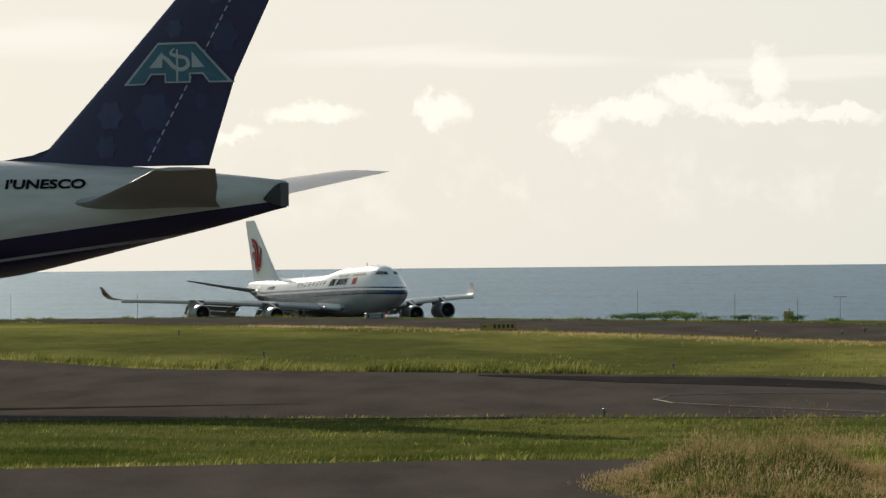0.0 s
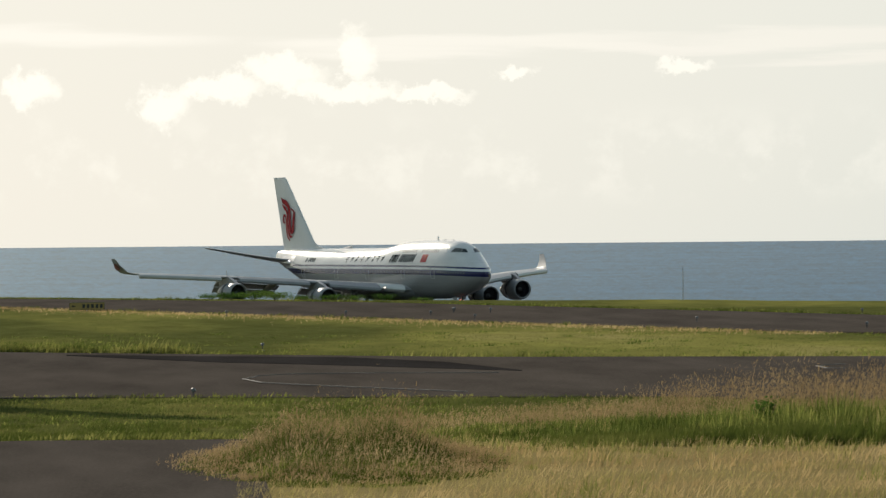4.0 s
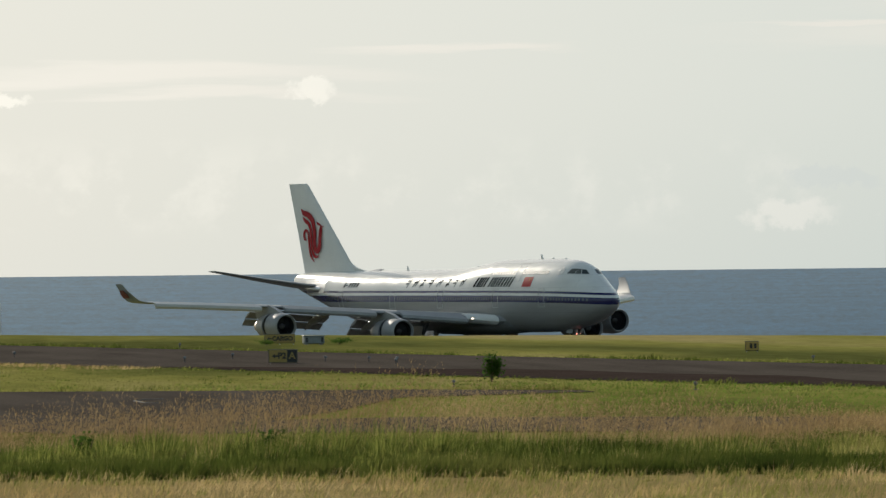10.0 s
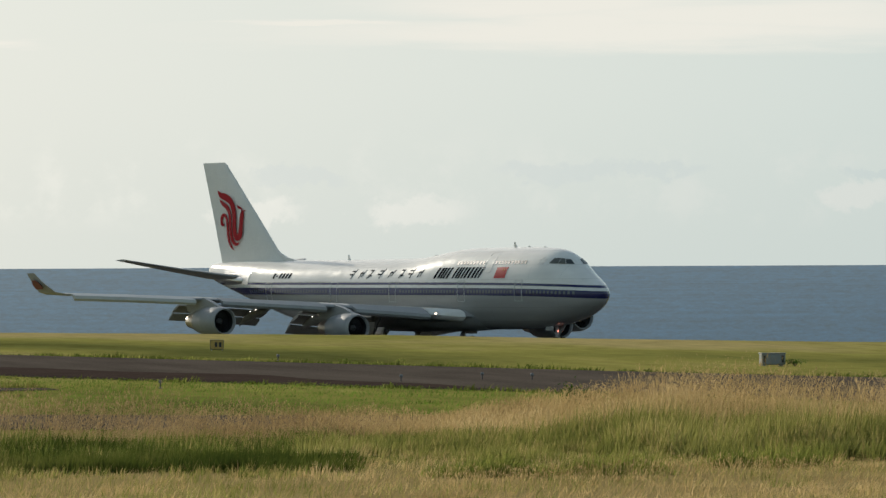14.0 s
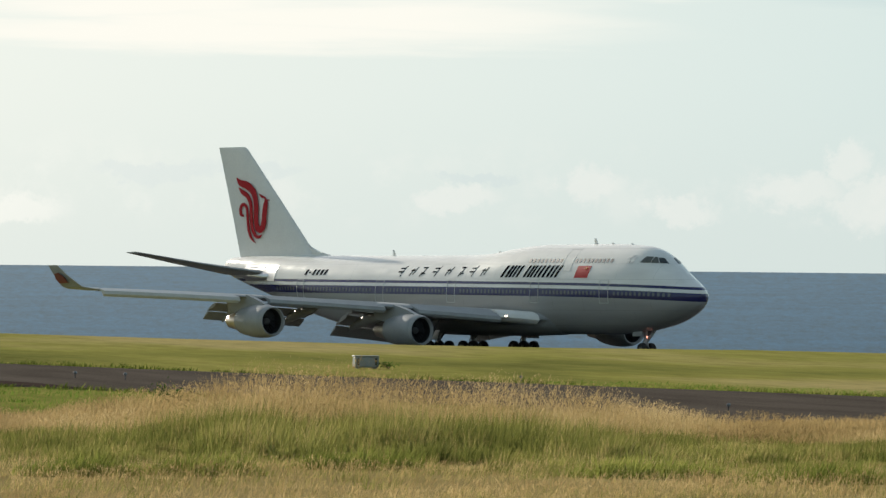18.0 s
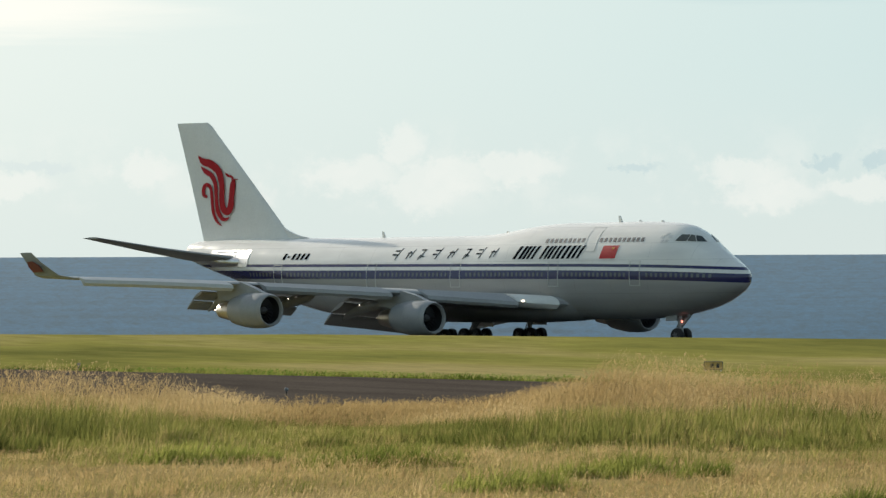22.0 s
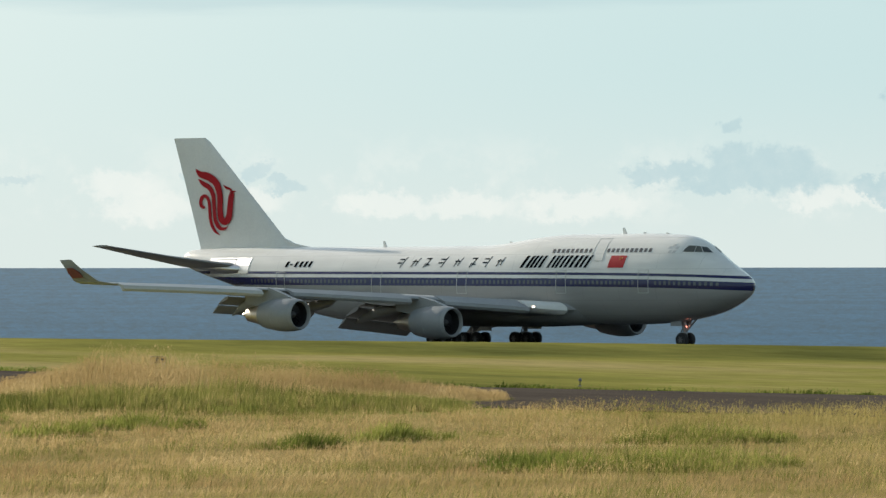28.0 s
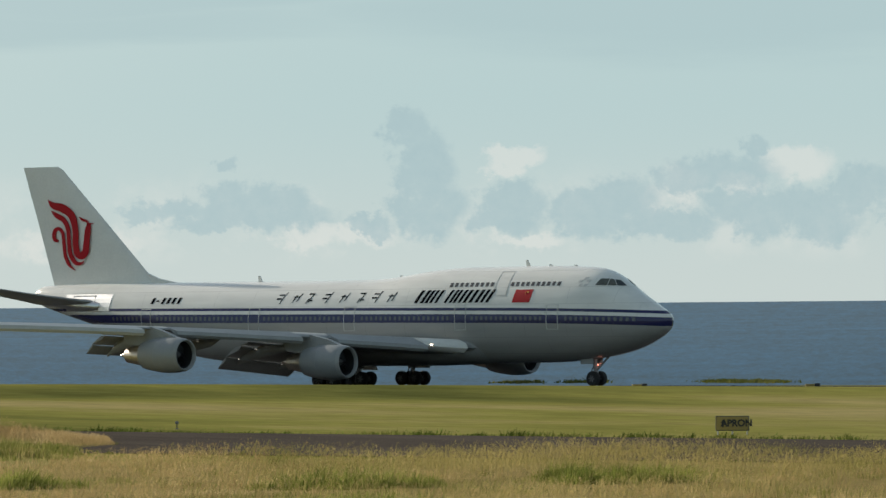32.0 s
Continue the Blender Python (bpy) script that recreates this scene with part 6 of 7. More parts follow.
SEED_BROWN = blade_material("brown_seed_heads", ((0.22, 0.145, 0.07), (0.34, 0.238, 0.118), (0.47, 0.345, 0.185)), through_light=0.45)
LEAF = blade_material("shrub_leaves", ((0.03, 0.065, 0.015), (0.055, 0.105, 0.02), (0.09, 0.14, 0.03)))
STEM = plain("shrub_stem", (0.09, 0.065, 0.04), 0.9, scale=8, vary=0.25)
rng = np.random.default_rng(7)


def land_np(x, y):
    s, l = x * H.x + y * H.y, x * S.x + y * S.y
    q = np.clip((s + 590) / 120, 0, 1)
    w = np.clip((-250 - 66 * q - l) / (100 - 62 * q), 0, 1)
    w = w * w * (3 - 2 * w)
    near = np.interp(s, [k[0] for k in NEAR], [k[1] for k in NEAR])
    far = np.interp(s, [k[0] for k in FAR], [k[1] for k in FAR])
    return near * (1 - w) + far * w + np.interp(s, [k[0] for k in BANK_RISE], [k[1] for k in BANK_RISE]) * np.exp(-((l + 338) / 14) ** 2)


def quick_mesh(name, co, loops, sizes, material):
    me = bpy.data.meshes.new(name)
    me.vertices.add(len(co))
    me.vertices.foreach_set("co", co.astype(np.float32).ravel())
    me.loops.add(len(loops))
    me.loops.foreach_set("vertex_index", loops.astype(np.int32))
    me.polygons.add(len(sizes))
    me.polygons.foreach_set("loop_start", np.concatenate(([0], np.cumsum(sizes)[:-1])).astype(np.int32))
    me.update(calc_edges=True)
    me.validate()
    me.materials.append(material)
    return me


def blades(name, x, y, h, w, lean, material, label, headed=False, out=None, short=False):
    """One mesh of grass blades, or of stalks that end in a feathery head, rooted at x, y."""
    n = len(x)
    z = land_np(x, y) - 0.03
    t = rng.uniform(0, 2 * np.pi, n)
    dx, dy = np.cos(t) * w / 2, np.sin(t) * w / 2
    wind = rng.normal(0.55, 0.9, n)
    lx, ly = lean * h * (np.cos(wind) + rng.normal(0, .55, n)), lean * h * (np.sin(wind) * .4 + rng.normal(0, .55, n))
    if out is not None:
        lx, ly = lx + out[0] * h, ly + out[1] * h
    levels = ((0, 1.0, 0.0), (1.0, 0, 1.0)) if short else ((0, 1.0, 0.0), (.45, .8, .25), (1.0, 0, 1.0)) if not headed else ((0, .2, 0.0), (.78, 1.0, .6), (1.0, 0, 1.0))
    rows = []
    for f, ww, b in levels:
        cx, cy, cz = x + lx * b, y + ly * b, z + h * (f - .12 * b * lean)
        if ww:
            rows += [np.stack((cx - dx * ww, cy - dy * ww, cz), 1), np.stack((cx + dx * ww, cy + dy * ww, cz), 1)]
        else:
            rows.append(np.stack((cx, cy, cz), 1))
    k = len(rows)
    co = np.stack(rows, 1).reshape(-1, 3)
    pattern, sizes = ([0, 1, 2], [3]) if short else ([0, 1, 3, 2, 2, 3, 4], [4, 3])
    loops = (np.arange(n)[:, None] * k + np.array(pattern)[None]).ravel()
    me = quick_mesh(name, co, loops, np.tile(sizes, n), material)
    return tagged(new(name, me), label, "grass", kind="stuff")


def plumes(name, x, y, h, length, each, material, label):
    """Feathery seed heads: many small flecks strung loosely round the tops of stalks of height h."""
    i = np.repeat(np.arange(len(x)), each)
    n = len(i)
    f = rng.uniform(0, 1, n)
    top = h[i] * .97 - f * length[i]
    wide = .05 + .13 * f
    wind = .16 * h[i]
    c = np.stack((x[i] + wind + rng.normal(0, 1, n) * wide, y[i] + rng.normal(0, 1, n) * wide, land_np(x, y)[i] + top), 1)
    u = rng.normal(0, 1, (n, 3)) * np.array([.022, .022, .05]) + np.array([.01, 0, .035])
    v = rng.normal(0, 1, (n, 3)) * .014
    co = np.stack((c - u, c + v, c + u), 1).reshape(-1, 3)
    return tagged(new(name, quick_mesh(name, co, np.arange(3 * n), np.full(n, 3), material)), label, "grass", kind="stuff")


def fan(n, az0, az1, d0, d1):
    """Random places in a sector seen from the terrace."""
    a = np.radians(rng.uniform(az0, az1, n))
    d = np.sqrt(rng.uniform(d0 * d0, d1 * d1, n))
    return d * np.sin(a), d * np.cos(a), np.degrees(a), d


# height of the tall grass bank along the way the camera turns
BANK = ((1.2, .2), (2.2, .25), (3.4, .5), (4.3, .8), (5.0, 1.15), (5.7, 1.6), (6.7, 1.9), (8.2, 2.4), (9.5, 2.2), (10.8, 1.65), (12.2, 1.2), (13.3, .95), (14.2, 1.2), (15.0, 1.9), (15.7, 2.4), (17.1, 2.3), (18.0, 1.9),
        (18.6, 1.5), (19.5, 1.0), (20.5, .75), (21.2, 1.0), (21.8, 1.55), (22.3, 2.1), (23.2, 2.05), (23.9, 2.0), (25.0, 1.5), (25.8, 1.0), (26.6, .4), (27.4, .12), (36, .12))
DRY = ((1.2, .5), (3, .35), (5, .2), (10, .25), (12, .55), (14, .7), (18, .75), (36, .8))


def patchy(x, y, size, seed):
    """Smooth random field, 0 to 1."""
    v = np.zeros_like(x)
    for k in range(5):
        a = rng.uniform(0, 2 * np.pi)
        f = (1.0 + .7 * k) / size
        v += np.sin((x * math.cos(a) + y * math.sin(a)) * f * 6.28 + seed * (k + 1.7)) / (1 + .4 * k)
    return np.clip(.5 + v / 4.2, 0, 1)


def tussocks(cx, cy, ch, each, spread):
    """Blades in tufts round centres: their places, heights and the way each one splays."""
    k = rng.poisson(each, len(cx)) + 4
    i = np.repeat(np.arange(len(cx)), k)
    r = spread * rng.uniform(.7, 1.4, len(cx))[i]
    ox, oy = rng.normal(0, .5, len(i)), rng.normal(0, .5, len(i))
    far = np.hypot(ox, oy)
    h = ch[i] * rng.uniform(.55, 1.05, len(i)) * np.clip(1.12 - .38 * far, .35, 1.1)
    return cx[i] + ox * r, cy[i] + oy * r, h, (ox * .35, oy * .35)


def make_tall_grass():
    tops, dries = list(zip(*BANK)), list(zip(*DRY))

    def bank(n, d0, d1, shift, wide):
        """Random places on the bank, with the height that the grass may reach there."""
        x, y, a, d = fan(n, 1.5, 28, d0, d1)
        ridge = np.interp(a, (11, 13.2), (259, 283)) + shift + np.interp(a, (12, 14), (2, 13)) * (patchy(x, y, 24, 1.1) - .5)
        h = np.interp(a, *tops) * np.exp(-((d - ridge) / (np.interp(a, (11, 13.2), (10, 15)) * wide)) ** 2)
        return x, y, a, d, h

    # tufts of green reeds, tall and upright on the first bank, lower and wider on the second
    x, y, a, d, h = bank(9500, 238, 304, -3, 1.0)
    keep = (h > .28) & ~((x < 70) & (y > 303) & (a < 14))
    x, y, a, h = x[keep], y[keep], a[keep], h[keep] * (.42 + .6 * patchy(x[keep], y[keep], 5, 1.3)) * np.where(a[keep] < 13, .95, .8)
    dry = rng.uniform(0, 1, len(x)) < np.interp(a, *dries) * .5
    for pick, each, spread, mat, label in ((~dry & (a < 13), 40, .6, REED_BLADE, "dense bank of tall green grass"), (~dry & (a >= 13), 28, .6, GREEN_BLADE, "dense bank of tall olive grass"), (dry, 22, .5, MIXED_BLADE, "tall half-dry grass among the green")):
        bx, by, bh, out = tussocks(x[pick], y[pick], h[pick], each, spread)
        blades("tall_grass", bx, by, bh, rng.uniform(.022, .05, len(bx)), .12, mat, label, out=out)
    # shade deep in the first bank, put in as dark broad blades
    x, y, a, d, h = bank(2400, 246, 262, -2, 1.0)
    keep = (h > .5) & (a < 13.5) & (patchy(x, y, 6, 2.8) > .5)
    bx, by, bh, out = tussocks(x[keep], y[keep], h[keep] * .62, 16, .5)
    blades("tall_grass", bx, by, bh, rng.uniform(.05, .09, len(bx)), .25, DARK_BLADE, "dark blades for the shade deep in the bank", out=out)
    # darker blades stand in for the shade at the bank's foot
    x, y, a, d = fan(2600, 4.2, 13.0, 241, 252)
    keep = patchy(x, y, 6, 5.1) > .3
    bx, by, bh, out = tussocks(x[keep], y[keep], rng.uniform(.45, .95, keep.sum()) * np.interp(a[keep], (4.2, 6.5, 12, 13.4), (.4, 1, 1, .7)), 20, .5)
    blades("tall_grass", bx, by, bh, rng.uniform(.03, .06, len(bx)), .18, DARK_BLADE, "dark blades for the shade at the foot of the bank", out=out)
    # feathery seed heads stand over the bank, in drifts
    x, y, a, d, h = bank(430000, 242, 306, 2, .92)
    drift = patchy(x, y, 13, 4.1)
    keep = (h > .3) & (rng.uniform(0, 1, len(x)) < np.interp(a, [0, 5, 8, 12, 13.5, 20, 22, 36], [.1, .26, .42, .45, .62, .68, .85, .9]) * (.35 + drift)) & (d > np.interp(a, (11, 13.2), (257, 274)))
    x, y, h, a, drift = x[keep], y[keep], h[keep], a[keep], drift[keep]
    h *= rng.uniform(.78, 1.2, len(x)) * (.62 + .62 * drift) * np.interp(a, (11, 13.5), (1.3, 1.04))
    early = a < 13 + rng.normal(0, .8, len(a))
    for pick, mat, label in ((early, SEED_BROWN, "brown seed heads over the green bank"), (~early, TAN_BLADE, "tall golden grass gone to seed")):
        px, py, ph = x[pick], y[pick], h[pick]
        thin = 5 if mat is SEED_BROWN else 3
        blades("seeding_grass", px[::thin], py[::thin], ph[::thin], rng.uniform(.01, .02, len(px[::thin])), .3, mat, label, True)
        plumes("seed_heads", px, py, ph * 1.04, .25 + .34 * ph, 6, mat, label)
    # fresh green tufts at the foot of the second bank, in front of the golden heads
    x, y, a, d, h = bank(7600, 250, 284, -15, 1.0)
    thick = patchy(x, y, 11, 6.1)
    keep = (a > 12.6) & (a < 26.4) & (h > .3) & (thick + rng.normal(0, .1, len(x)) > .3)
    x, y, a, h = x[keep], y[keep], a[keep], h[keep] * (.5 + .6 * thick[keep])
    dull = rng.uniform(0, 1, len(a)) < .04 + .3 * patchy(x, y, 5, 3.7)
    for pick, mat, label in ((~dull, GREEN_BLADE, "fresh green tufts at the foot of the bank"), (dull, MIXED_BLADE, "half-dry tufts at the foot of the bank")):
        bx, by, bh, out = tussocks(x[pick], y[pick], h[pick], 26, .6)
        blades("tall_grass", bx, by, bh, rng.uniform(.025, .05, len(bx)), .2, mat, label, out=out)
    # a ragged fringe of tufts where the first bank meets the dry meadow
    x, y, a, d = fan(520, 3.5, 13.2, 235, 244)
    keep = patchy(x, y, 7, 8.8) > .45
    bx, by, bh, out = tussocks(x[keep], y[keep], rng.uniform(.2, .55, keep.sum()), 12, .45)
    mixed = rng.uniform(0, 1, len(bx)) < .5
    for pick, mat in ((mixed, REED_BLADE), (~mixed, MIXED_BLADE)):
        blades("tall_grass", bx[pick], by[pick], bh[pick], rng.uniform(.025, .045, pick.sum()), .25, mat, "ragged tufts along the edge of the meadow", out=(out[0][pick], out[1][pick]))
    # dry meadow in front of the bank
    near, mid = fan(80000, 17, 37, 108, 172), fan(165000, 1.7, 37, 172, 262)
    x, y, a, d = (np.concatenate(q) for q in zip(near, mid))
    pg = patchy(x, y, 22, 2.2)
    keep = (d + rng.normal(0, 3, len(d)) + 9 * patchy(x, y, 8, 9.1) - 4 < np.interp(a, (11, 13.2, 24.5, 27), (240, 258, 258, 250))) & ~((x < 9) & (d > 238)) & ~((x < 75) & (x > 30) & (y > 284))
    x, y, a, d, pg = x[keep], y[keep], a[keep], d[keep], pg[keep]
    green = rng.uniform(0, 1, len(x)) < np.interp(a, (7.5, 9.5, 12.3, 13.5), (.02, .4, .4, .07)) + .5 * (pg > .72) * (a > 11)
    h = rng.uniform(.14, .4, len(x)) * (.75 + .5 * patchy(x, y, 6, 3.3)) * (1 + .5 * (pg > .66)) * np.where(a > 25.5, np.interp(d, (190, 235), (1, .45)), 1)
    blades("meadow_grass", x[green], y[green], h[green], rng.uniform(.018, .034, green.sum()), .4, GREEN_BLADE, "green tufts in a dry meadow", short=True)
    half = ~green & (patchy(x, y, 15, 7.7) + rng.normal(0, .12, len(x)) > np.interp(a, (2, 5, 10, 16, 24, 30), (.3, .55, .8, .58, .68, .62)))
    dry = ~green & ~half
    for pick, mat, label in ((half, MIXED_BLADE, "half-dry meadow grass"), (dry, TAN_BLADE, "low bleached meadow grass")):
        blades("meadow_grass", x[pick], y[pick], h[pick], rng.uniform(.014, .03, pick.sum()), .6, mat, label, short=True)
    # taller dry tufts scattered over the meadow
    cx, cy, a, d = fan(2600, 4, 37, 150, 262)
    keep = (patchy(cx, cy, 17, 5.5) + rng.normal(0, .12, len(cx)) > .52) & (d < np.interp(a, (11, 13.2, 24.5, 27), (244, 264, 264, 246)))
    bx, by, bh, out = tussocks(cx[keep], cy[keep], rng.uniform(.3, .75, keep.sum()), 26, .5)
    some = patchy(bx, by, 9, 1.9) + rng.normal(0, .1, len(bx))
    for pick, mat in ((some < .45, TAN_BLADE), ((some >= .45) & (some < .62), MIXED_BLADE), (some >= .62, GREEN_BLADE)):
        blades("meadow_grass", bx[pick], by[pick], bh[pick], rng.uniform(.014, .032, pick.sum()), .3, mat, "taller tufts in the dry meadow", out=(out[0][pick], out[1][pick]))
    # drifts of golden seed heads over the meadow
    x, y, a, d = fan(120000, 13.5, 36.5, 150, 252)
    drift = patchy(x, y, 19, 2.9)
    tall = np.interp(a, (25, 29), (1, 1.75)) * np.interp(d, (200, 214), (.8, 1))
    keep = (rng.uniform(0, 1, len(x)) < np.clip(2.4 * (drift - np.where((a > 27) & (d > 212), .2, .42)), 0, 1) * np.where((a > 26) & (d > 204), 1, .5)) & (d < np.interp(a, (24.5, 27), (240, 243)))
    x, y, h, late = x[keep], y[keep], (rng.uniform(.32, .62, len(x)) * (.5 + drift) * tall)[keep], a[keep] > 28 + rng.normal(0, 1, keep.sum())
    blades("seeding_grass", x[::3], y[::3], h[::3], rng.uniform(.01, .02, len(x[::3])), .3, MIXED_BLADE, "golden seed heads in drifts over the meadow", True)
    for pick, mat in ((~late, TAN_BLADE), (late, MIXED_BLADE)):
        plumes("seed_heads", x[pick], y[pick], h[pick] * 1.04, .5 * h[pick], 5, mat, "golden seed heads in drifts over the meadow")
    # green weeds in the meadow
    for az, dd, ra, n in ((28.5, 169, 6.0, 4600), (27.3, 171, 2.2, 1300), (29.6, 173, 3.6, 2200), (29.3, 205, 4.2, 3000), (32.6, 209, 4.0, 3400), (22.6, 226, 3.2, 1500), (20.4, 236, 3.0, 1400), (25.6, 208, 2.6, 1100), (31.9, 213, 1.6, 800), (24.4, 196, 2.0, 700), (21.5, 214, 2.4, 700), (14.1, 236, 2.2, 1300), (15.2, 238, 2.0, 1100), (18.9, 240, 3.0, 1300), (16.5, 246, 2.6, 1200)):
        q, t = ra * np.sqrt(rng.uniform(0, 1, n)), rng.uniform(0, 6.28, n)
        x, y = dd * math.sin(radians(az)) + q * np.cos(t), dd * math.cos(radians(az)) + q * np.sin(t) * .6
        x, y, q = x[::9], y[::9], q[::9]
        some = patchy(x, y, 2.6, az) + rng.normal(0, .12, len(x)) > .36
        bx, by, bh, out = tussocks(x[some], y[some], (1.0 - (q[some] / ra) ** 2 * .5) * rng.uniform(.5, 1.35, some.sum()), 18, .45)
        blades("weeds", bx, by, bh, rng.uniform(.025, .05, len(bx)), .3, WEED_BLADE, "patch of fresh green weeds in the dry meadow", out=out)
    # a thick clump beside the nearest asphalt
    x, y, a, d = fan(1500, 1.2, 5.2, 200, 246)
    h = 2.2 * np.exp(-((d - 226) / 13) ** 2) * np.exp(-((a - 2.6) / .9) ** 2)
    keep = h > .25
    x, y, h = x[keep], y[keep], h[keep] * (.4 + .75 * patchy(x[keep], y[keep], 4, 5.9))
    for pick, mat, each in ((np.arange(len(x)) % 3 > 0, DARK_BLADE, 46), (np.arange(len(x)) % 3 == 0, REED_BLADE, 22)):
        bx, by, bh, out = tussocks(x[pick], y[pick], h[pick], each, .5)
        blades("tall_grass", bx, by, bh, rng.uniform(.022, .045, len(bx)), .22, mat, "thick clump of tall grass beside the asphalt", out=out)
    # shade inside the clump, made of darker blades
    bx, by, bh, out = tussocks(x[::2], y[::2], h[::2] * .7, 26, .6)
    blades("tall_grass", bx, by, bh, rng.uniform(.05, .08, len(bx)), .3, DARK_BLADE, "dark blades for the shade deep in a clump", out=out)
    bx, by, bh, out = tussocks(x, y, h * 1.5, 4, .7)
    blades("seeding_grass", bx[::4], by[::4], bh[::4], rng.uniform(.01, .02, len(bx[::4])), .4, SEED_BROWN, "brown seed heads in a thick clump of grass", True)
    plumes("seed_heads", bx, by, bh * 1.04, .32 * bh, 5, SEED_BROWN, "brown seed heads in a thick clump of grass")


def make_lawn():
    """Short turf with ragged edges along the asphalt."""
    up2 = ((-260, 560), (-120, 500), (-60, 486), (-33, 474), (-19, 430), (0, 412), (25, 390), (42, 384), (60, 378), (68, 370))
    lo2 = ((-260, 313), (-20, 313), (0, 312), (20, 306), (36, 300), (48, 330), (56, 360), (68, 367))
    up3 = ((-200, 236), (-100, 243), (-16, 247), (0, 252), (8, 251))

    def free(x, y):
        s, l = x * H.x + y * H.y, x * S.x + y * S.y
        l = l - bend(s)
        on_p = (l > -245.6) & (l < -211.4)
        on_2 = (x < 68) & (y < np.interp(x, *zip(*up2)) - .4) & (y > np.interp(x, *zip(*lo2)) + .4)
        on_3 = (x < 8) & (y < np.interp(x, *zip(*up3)) - .4)
        on_4 = (x > 34) & (x < 75) & (y > np.interp(x, (30, 50, 62, 75), (299, 292, 287, 280))) & (y < np.interp(x, (40, 50, 60, 75), (316, 318, 313, 304)))
        return ~(on_p | on_2 | on_3 | on_4) & ((l > -256) | (x < 40))
    for n, az0, az1, d0, d1, h0, h1 in ((60000, -4.5, 7, 246, 318, .1, .24), (52000, -4.5, 14, 366, 470, .05, .13), (60000, 7, 24, 290, 400, .1, .24), (22000, -4.5, 12, 470, 640, .05, .13), (20000, 12, 36, 270, 400, .08, .18)):
        x, y, a, d = fan(n, az0, az1, d0, d1)
        keep = free(x, y)
        x, y = x[keep], y[keep]
        h = rng.uniform(h0, h1, len(x)) * (.6 + .8 * patchy(x, y, 14, 5.2))
        blades("lawn_grass", x, y, h, rng.uniform(.03, .075, len(x)), .5, TURF_BLADE if az1 < 13 or d0 == 366 else LAWN_BLADE, "short rough turf between the taxiways", short=True)
    # small tufts that break up the turf
    for n, az0, az1, d0, d1, hh in ((1500, -4.5, 7, 246, 316, .3), (1400, -4.5, 14, 366, 470, .34), (900, 7, 24, 300, 420, .3)):
        x, y, a, d = fan(n, az0, az1, d0, d1)
        keep = free(x, y) & (patchy(x, y, 16, 3.3) + rng.normal(0, .15, n) > .48)
        bx, by, bh, out = tussocks(x[keep], y[keep], rng.uniform(.4, 1, keep.sum()) * hh, 13, .6)
        blades("lawn_grass", bx, by, bh, rng.uniform(.03, .07, len(bx)), .35, REED_BLADE, "coarse green tufts in the turf", out=out)
    # dark tufts paint in the shade of a slope that isn't modelled
    x, y, a, d = fan(1300, -4.5, 2.2, 252, 270)
    keep = free(x, y) & (patchy(x, y, 14, 7.3) > .36)
    bx, by, bh, out = tussocks(x[keep], y[keep], rng.uniform(.14, .34, keep.sum()), 13, .7)
    blades("lawn_grass", bx, by, bh, rng.uniform(.03, .07, len(bx)), .35, DARK_BLADE, "coarse grass darkened for the shaded slope above the asphalt", out=out)
    f = rng.beta(1.6, 1.6, 230)
    bx, by, bh, out = tussocks(-5 + 14 * f, 417 - 12 * f + rng.uniform(.3, 3.0, 230), rng.uniform(.35, .95, 230), 18, .5)
    blades("edge_grass", bx, by, bh, rng.uniform(.04, .08, len(bx)), .2, REED_BLADE, "tall coarse grass at the taxiway edge", out=out)
    # longer tufts along the taxiway edges
    for pts, n, hh in ((up2, 5200, .5), (((-33, 474), (-10, 420), (10, 404)), 2600, .95), (lo2[:4], 1600, .35), (up3, 1800, .4)):
        f = rng.uniform(0, len(pts) - 1.001, n)
        i = f.astype(int)
        p = np.array(pts)
        q = p[i] + (p[i + 1] - p[i]) * (f - i)[:, None]
        off = rng.uniform(.2, 1.8, n) if pts is not lo2[:4] else -rng.uniform(.2, 1.2, n)
        x, y = q[:, 0], q[:, 1] + off
        keep = x > -60
        x, y = x[keep], y[keep]
        blades("edge_grass", x, y, rng.uniform(.25, 1, len(x)) * hh * (.3 + patchy(x, y, 11, 8.0)), rng.uniform(.05, .1, len(x)), .4, GREEN_BLADE, "longer green grass along the asphalt edge")
    t, q = rng.uniform(-600, -400, 7000), -210.6 + rng.exponential(2.2, 7000)
    blades("edge_grass", t * H.x + q * S.x, t * H.y + q * S.y, rng.uniform(.1, .3, 7000), rng.uniform(.05, .1, 7000), .5, TAN_BLADE, "bleached grass along the asphalt edge", short=True)
    for l, n in ((-246.9, 1900), (-210.2, 900)):
        t = rng.uniform(-860, -110, n)
        q = l + bend(t) + rng.normal(0, .45, n)
        x, y = t * H.x + q * S.x, t * H.y + q * S.y
        bx, by, bh, out = tussocks(x, y, rng.uniform(.2, .5, n) * (.35 + .9 * patchy(x, y, 16, 6.6)), 9, .7)
        low = rng.uniform(0, 1, len(bx)) < .6
        for pick, mat in ((low, DARK_BLADE), (~low, REED_BLADE)):
            blades("edge_grass", bx[pick], by[pick], bh[pick], rng.uniform(.05, .1, pick.sum()), .3, mat, "longer green grass along the asphalt edge", out=(out[0][pick], out[1][pick]))


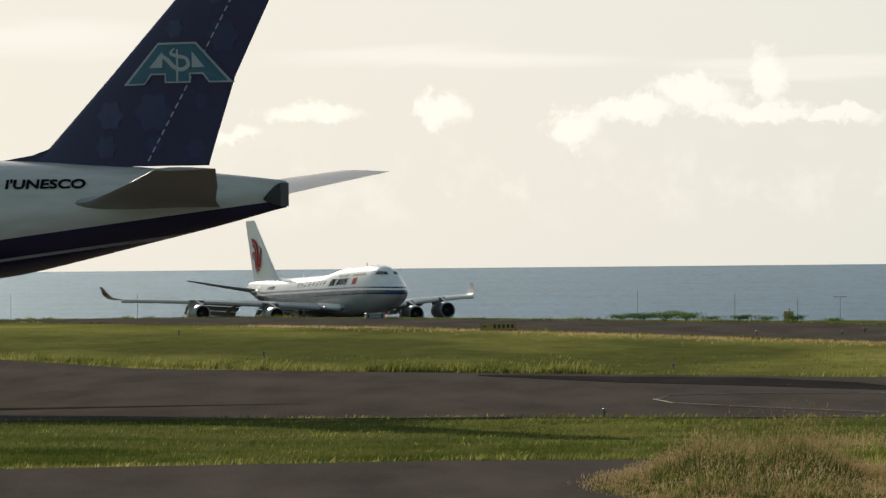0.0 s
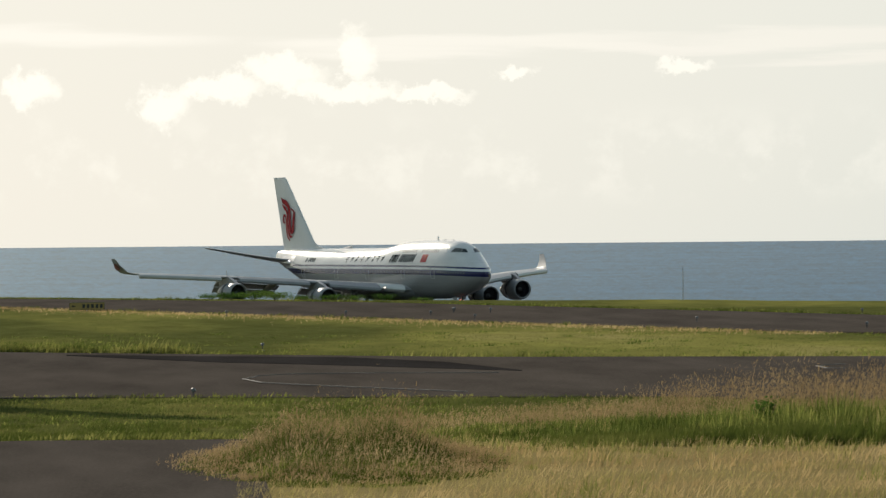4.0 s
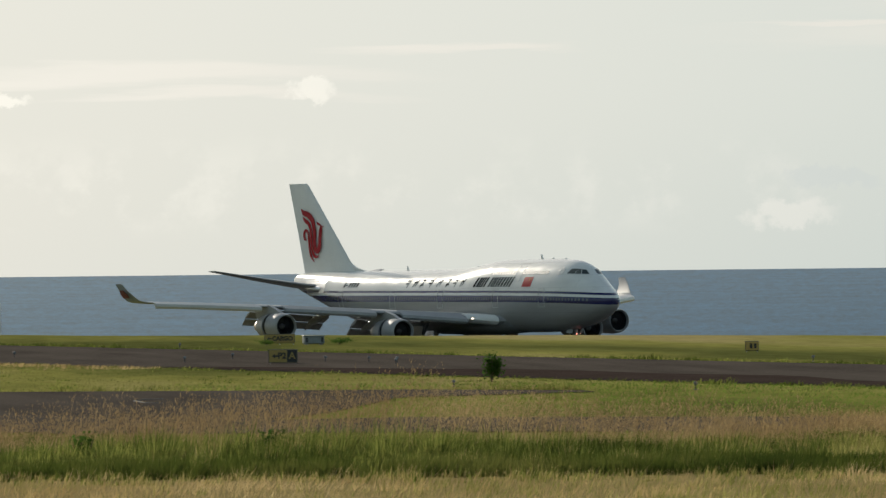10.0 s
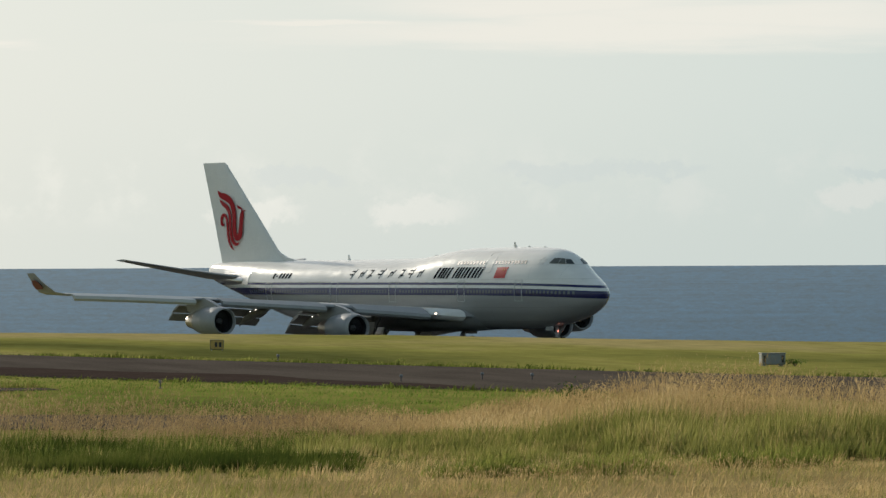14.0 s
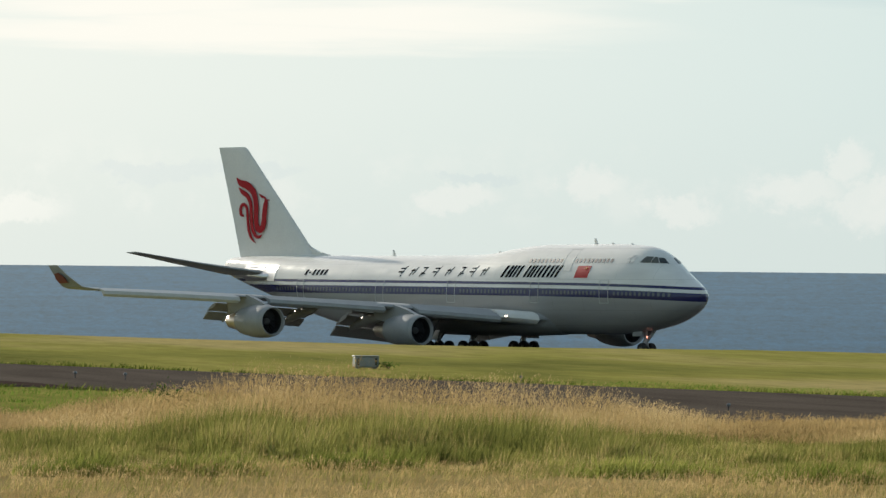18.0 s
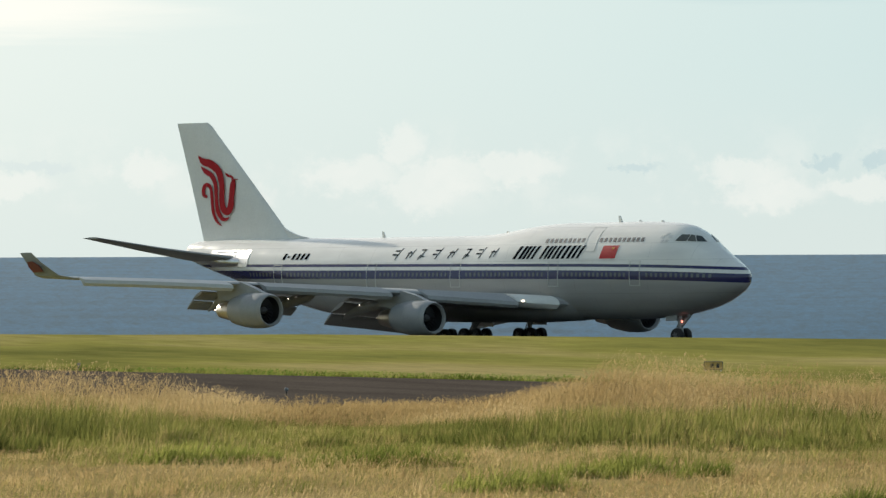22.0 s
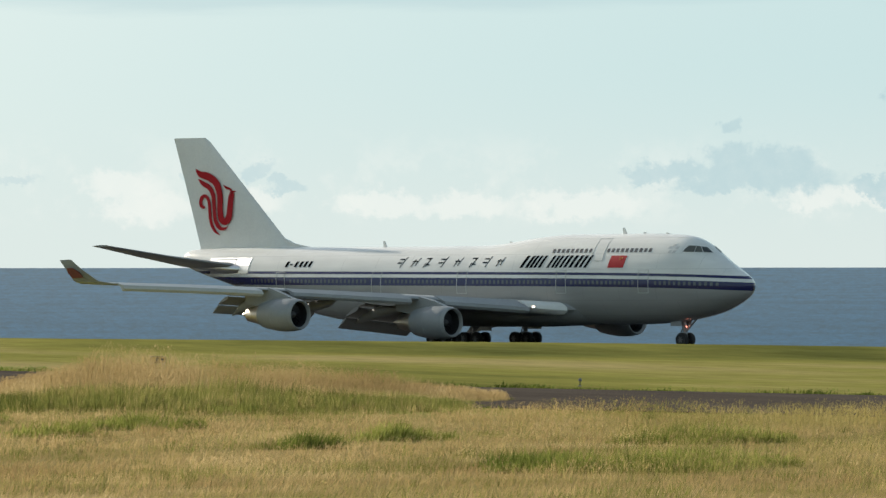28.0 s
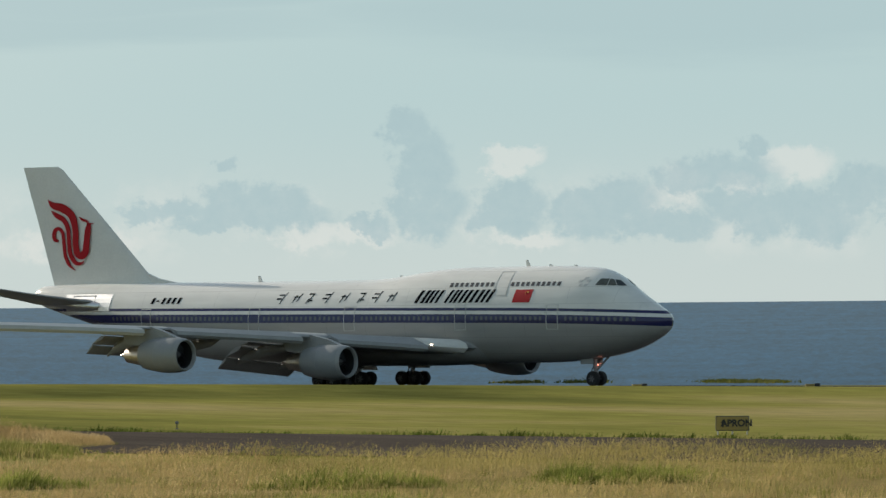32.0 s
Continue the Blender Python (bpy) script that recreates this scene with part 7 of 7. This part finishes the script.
def shrub(x, y, height, spread, leaves, label, seed):
    """A shrub: forked stems and a ragged crown of small leaves."""
    rnd = random.Random(seed)
    ob = tagged(new("shrub"), label, "shrub", "wild shrubs")
    ob.matrix_world = facing(x, y)
    bm = bmesh.new()
    tips = []
    for i in range(7):
        t = rnd.uniform(0, 6.28)
        r = spread * rnd.uniform(.15, .5)
        mid = Vector((r * .4 * math.cos(t), r * .4 * math.sin(t), height * rnd.uniform(.3, .5)))
        tip = Vector((r * math.cos(t), r * math.sin(t), height * rnd.uniform(.6, .95)))
        rod(bm, (0, 0, -.05), mid, .03 * height, 5), rod(bm, mid, tip, .016 * height, 5)
        tips += [mid, tip, (mid + tip) / 2]
    part("stems", bm, STEM, ob)
    n = leaves
    base = np.array([tips[rnd.randrange(len(tips))] for _ in range(n)])
    g = np.random.default_rng(seed)
    p = base + g.normal(0, 1, (n, 3)) * np.array([spread * .17, spread * .17, height * .12])
    p[:, 2] = np.clip(p[:, 2], .05, None)
    size = g.uniform(.05, .12, n) * (height / 1.4) ** .5
    u, v = g.normal(0, 1, (n, 3)), g.normal(0, 1, (n, 3))
    u /= np.linalg.norm(u, axis=1)[:, None]
    v -= u * (u * v).sum(1)[:, None]
    v /= np.linalg.norm(v, axis=1)[:, None]
    u, v = u * size[:, None], v * size[:, None] * .55
    co = np.stack((p - u, p - v, p + u, p + v), 1).reshape(-1, 3)
    me = quick_mesh("crown", co, np.arange(4 * n), np.full(n, 4), LEAF)
    part("crown", me, LEAF, ob)


make_tall_grass()
make_lawn()
shrub(67.4, 397, 1.65, 1.15, 900, "narrow green shrub at the taxiway edge", 1)
shrub(82.9, 312, 1.25, 1.5, 700, "dark leafy weed in the tall grass", 2)
shrub(73.2, 538.5, .4, 1.6, 700, "low weeds round the foot of a sign", 3)
shrub(79.0, 538.5, .5, 2.4, 900, "low weeds round the foot of a sign", 4)
shrub(124.9, 416, .45, 1.4, 300, "low weeds round the foot of a cabinet", 5)
for i, (az, hh, wide, n) in enumerate(((1.5, .55, 2.6, 900), (1.68, .75, 3.0, 1300), (1.86, .85, 3.2, 1400), (2.04, .7, 3.0, 1200), (2.25, .45, 2.4, 700), (2.5, .6, 2.4, 800), (2.72, .5, 2.2, 600), (2.98, .62, 1.8, 700), (3.3, .35, 2.2, 500))):
    dd = 253.0 / (.934 * math.sin(radians(az)) + .356 * math.cos(radians(az)))
    shrub(dd * math.sin(radians(az)), dd * math.cos(radians(az)), hh, wide, n, "low green scrub beyond the taxiway", 10 + i)
for i, (az, d, hh) in enumerate(((6.2, 255, 1.15), (7.75, 258, 1.2))):
    shrub(d * math.sin(radians(az)), d * math.cos(radians(az)), hh, .9, 420, "dark leafy weed standing in the green bank", 30 + i)
# ragged low scrub along the shore
n = 2600
g = np.repeat(rng.uniform(30.9, 35.6, 15), n // 15 + 1)[:n] + rng.normal(0, .1, n)
dd = (401 + rng.normal(0, 2, n)) / (.934 * np.sin(np.radians(g)) + .356 * np.cos(np.radians(g)))
x, y = dd * np.sin(np.radians(g)), dd * np.cos(np.radians(g))
blades("shore_scrub", x, y, rng.uniform(.2, .45, n) * (.35 + .7 * patchy(x, y, 9, 2.9)), rng.uniform(.08, .2, n), .6, TURF_BLADE, "ragged low green scrub along the shore")


# ---- what moves ----
ROLL = (  # seconds, metres along the runway's heading reached by the nose
    (0, -1007.87), (1, -956.07), (2, -907.42), (3, -861.92), (4, -819.37), (5, -779.57),
    (6, -742.25), (7, -707.14), (8, -674.24), (9, -643.54), (10, -615.01), (11, -588.61),
    (12, -564.07), (13, -541.17), (14, -519.76), (15, -499.69), (16, -480.78), (17, -462.79),
    (18, -445.70), (19, -429.47), (20, -414.10), (21, -399.61), (22, -385.86), (23, -372.75),
    (24, -360.26), (25, -348.40), (26, -337.09), (27, -326.27), (28, -315.94), (29, -306.09),
    (30, -296.68), (31, -287.71), (32, -279.48),
)


NOSE_UP = ((0, 1.5), (1, 1.4), (2, 0.9), (3, 0.15), (4, 0), (32, 0))      # the nose wheel comes down last
CRAB = ((0, 1.10), (1, 1.17), (2, 0.75), (3, 0.32), (5, 0.47), (10, 0.39), (15, -0.22), (20, 0.46), (24, 0.27), (28, -0.20), (32, -0.25))
ASIDE = ((0, -377.18), (5, -376.60), (10, -377.59), (15, -377.37), (20, -377.28), (24, -377.59), (28, -378.10), (32, -378.30))   # metres across, kept by the nose


def motions():
    rows = []
    for t, s in ROLL:
        lo, hi = lerp(FAR, s - 33), lerp(FAR, s - 7.7)
        pitch = math.degrees(math.atan2(hi - lo, 25.3))
        p = H * s + S * lerp(ASIDE, t)
        up, crab = lerp(NOSE_UP, t), lerp(CRAB, t)
        z = hi + 7.7 * (hi - lo) / 25.3 + 0.06 + 33 * math.sin(radians(up))
        rows.append((t, pose(p.x, p.y, z, 0, -pitch - up, 90 - PSI + crab)))
    walk(JET, rows)
    # the thrust reversers close as the jet slows
    for sleeve in SLEEVES:
        walk(sleeve, [(t, pose(-back, 0, 0)) for t, back in ((0, .6), (5, .6), (10, .6), (10.8, .45), (12.6, 0), (16, 0), (32, 0))])
    # the wheels roll; at the highest speeds they turn by less than a quarter from row to row
    ts, ss = [r[0] for r in ROLL], [r[1] for r in ROLL]
    for wheel, at, r in SPIN:
        turn, rows, last = 0.0, [], ss[0]
        for i in range(32 * FPS + 1):
            s = float(np.interp(i / FPS, ts, ss))
            turn += min(math.degrees((s - last) / r), 80)
            last = s
            rows.append((i / FPS, pose(at.x, at.y, at.z, 0, turn % 360, 0)))
        walk(wheel, rows)


motions()
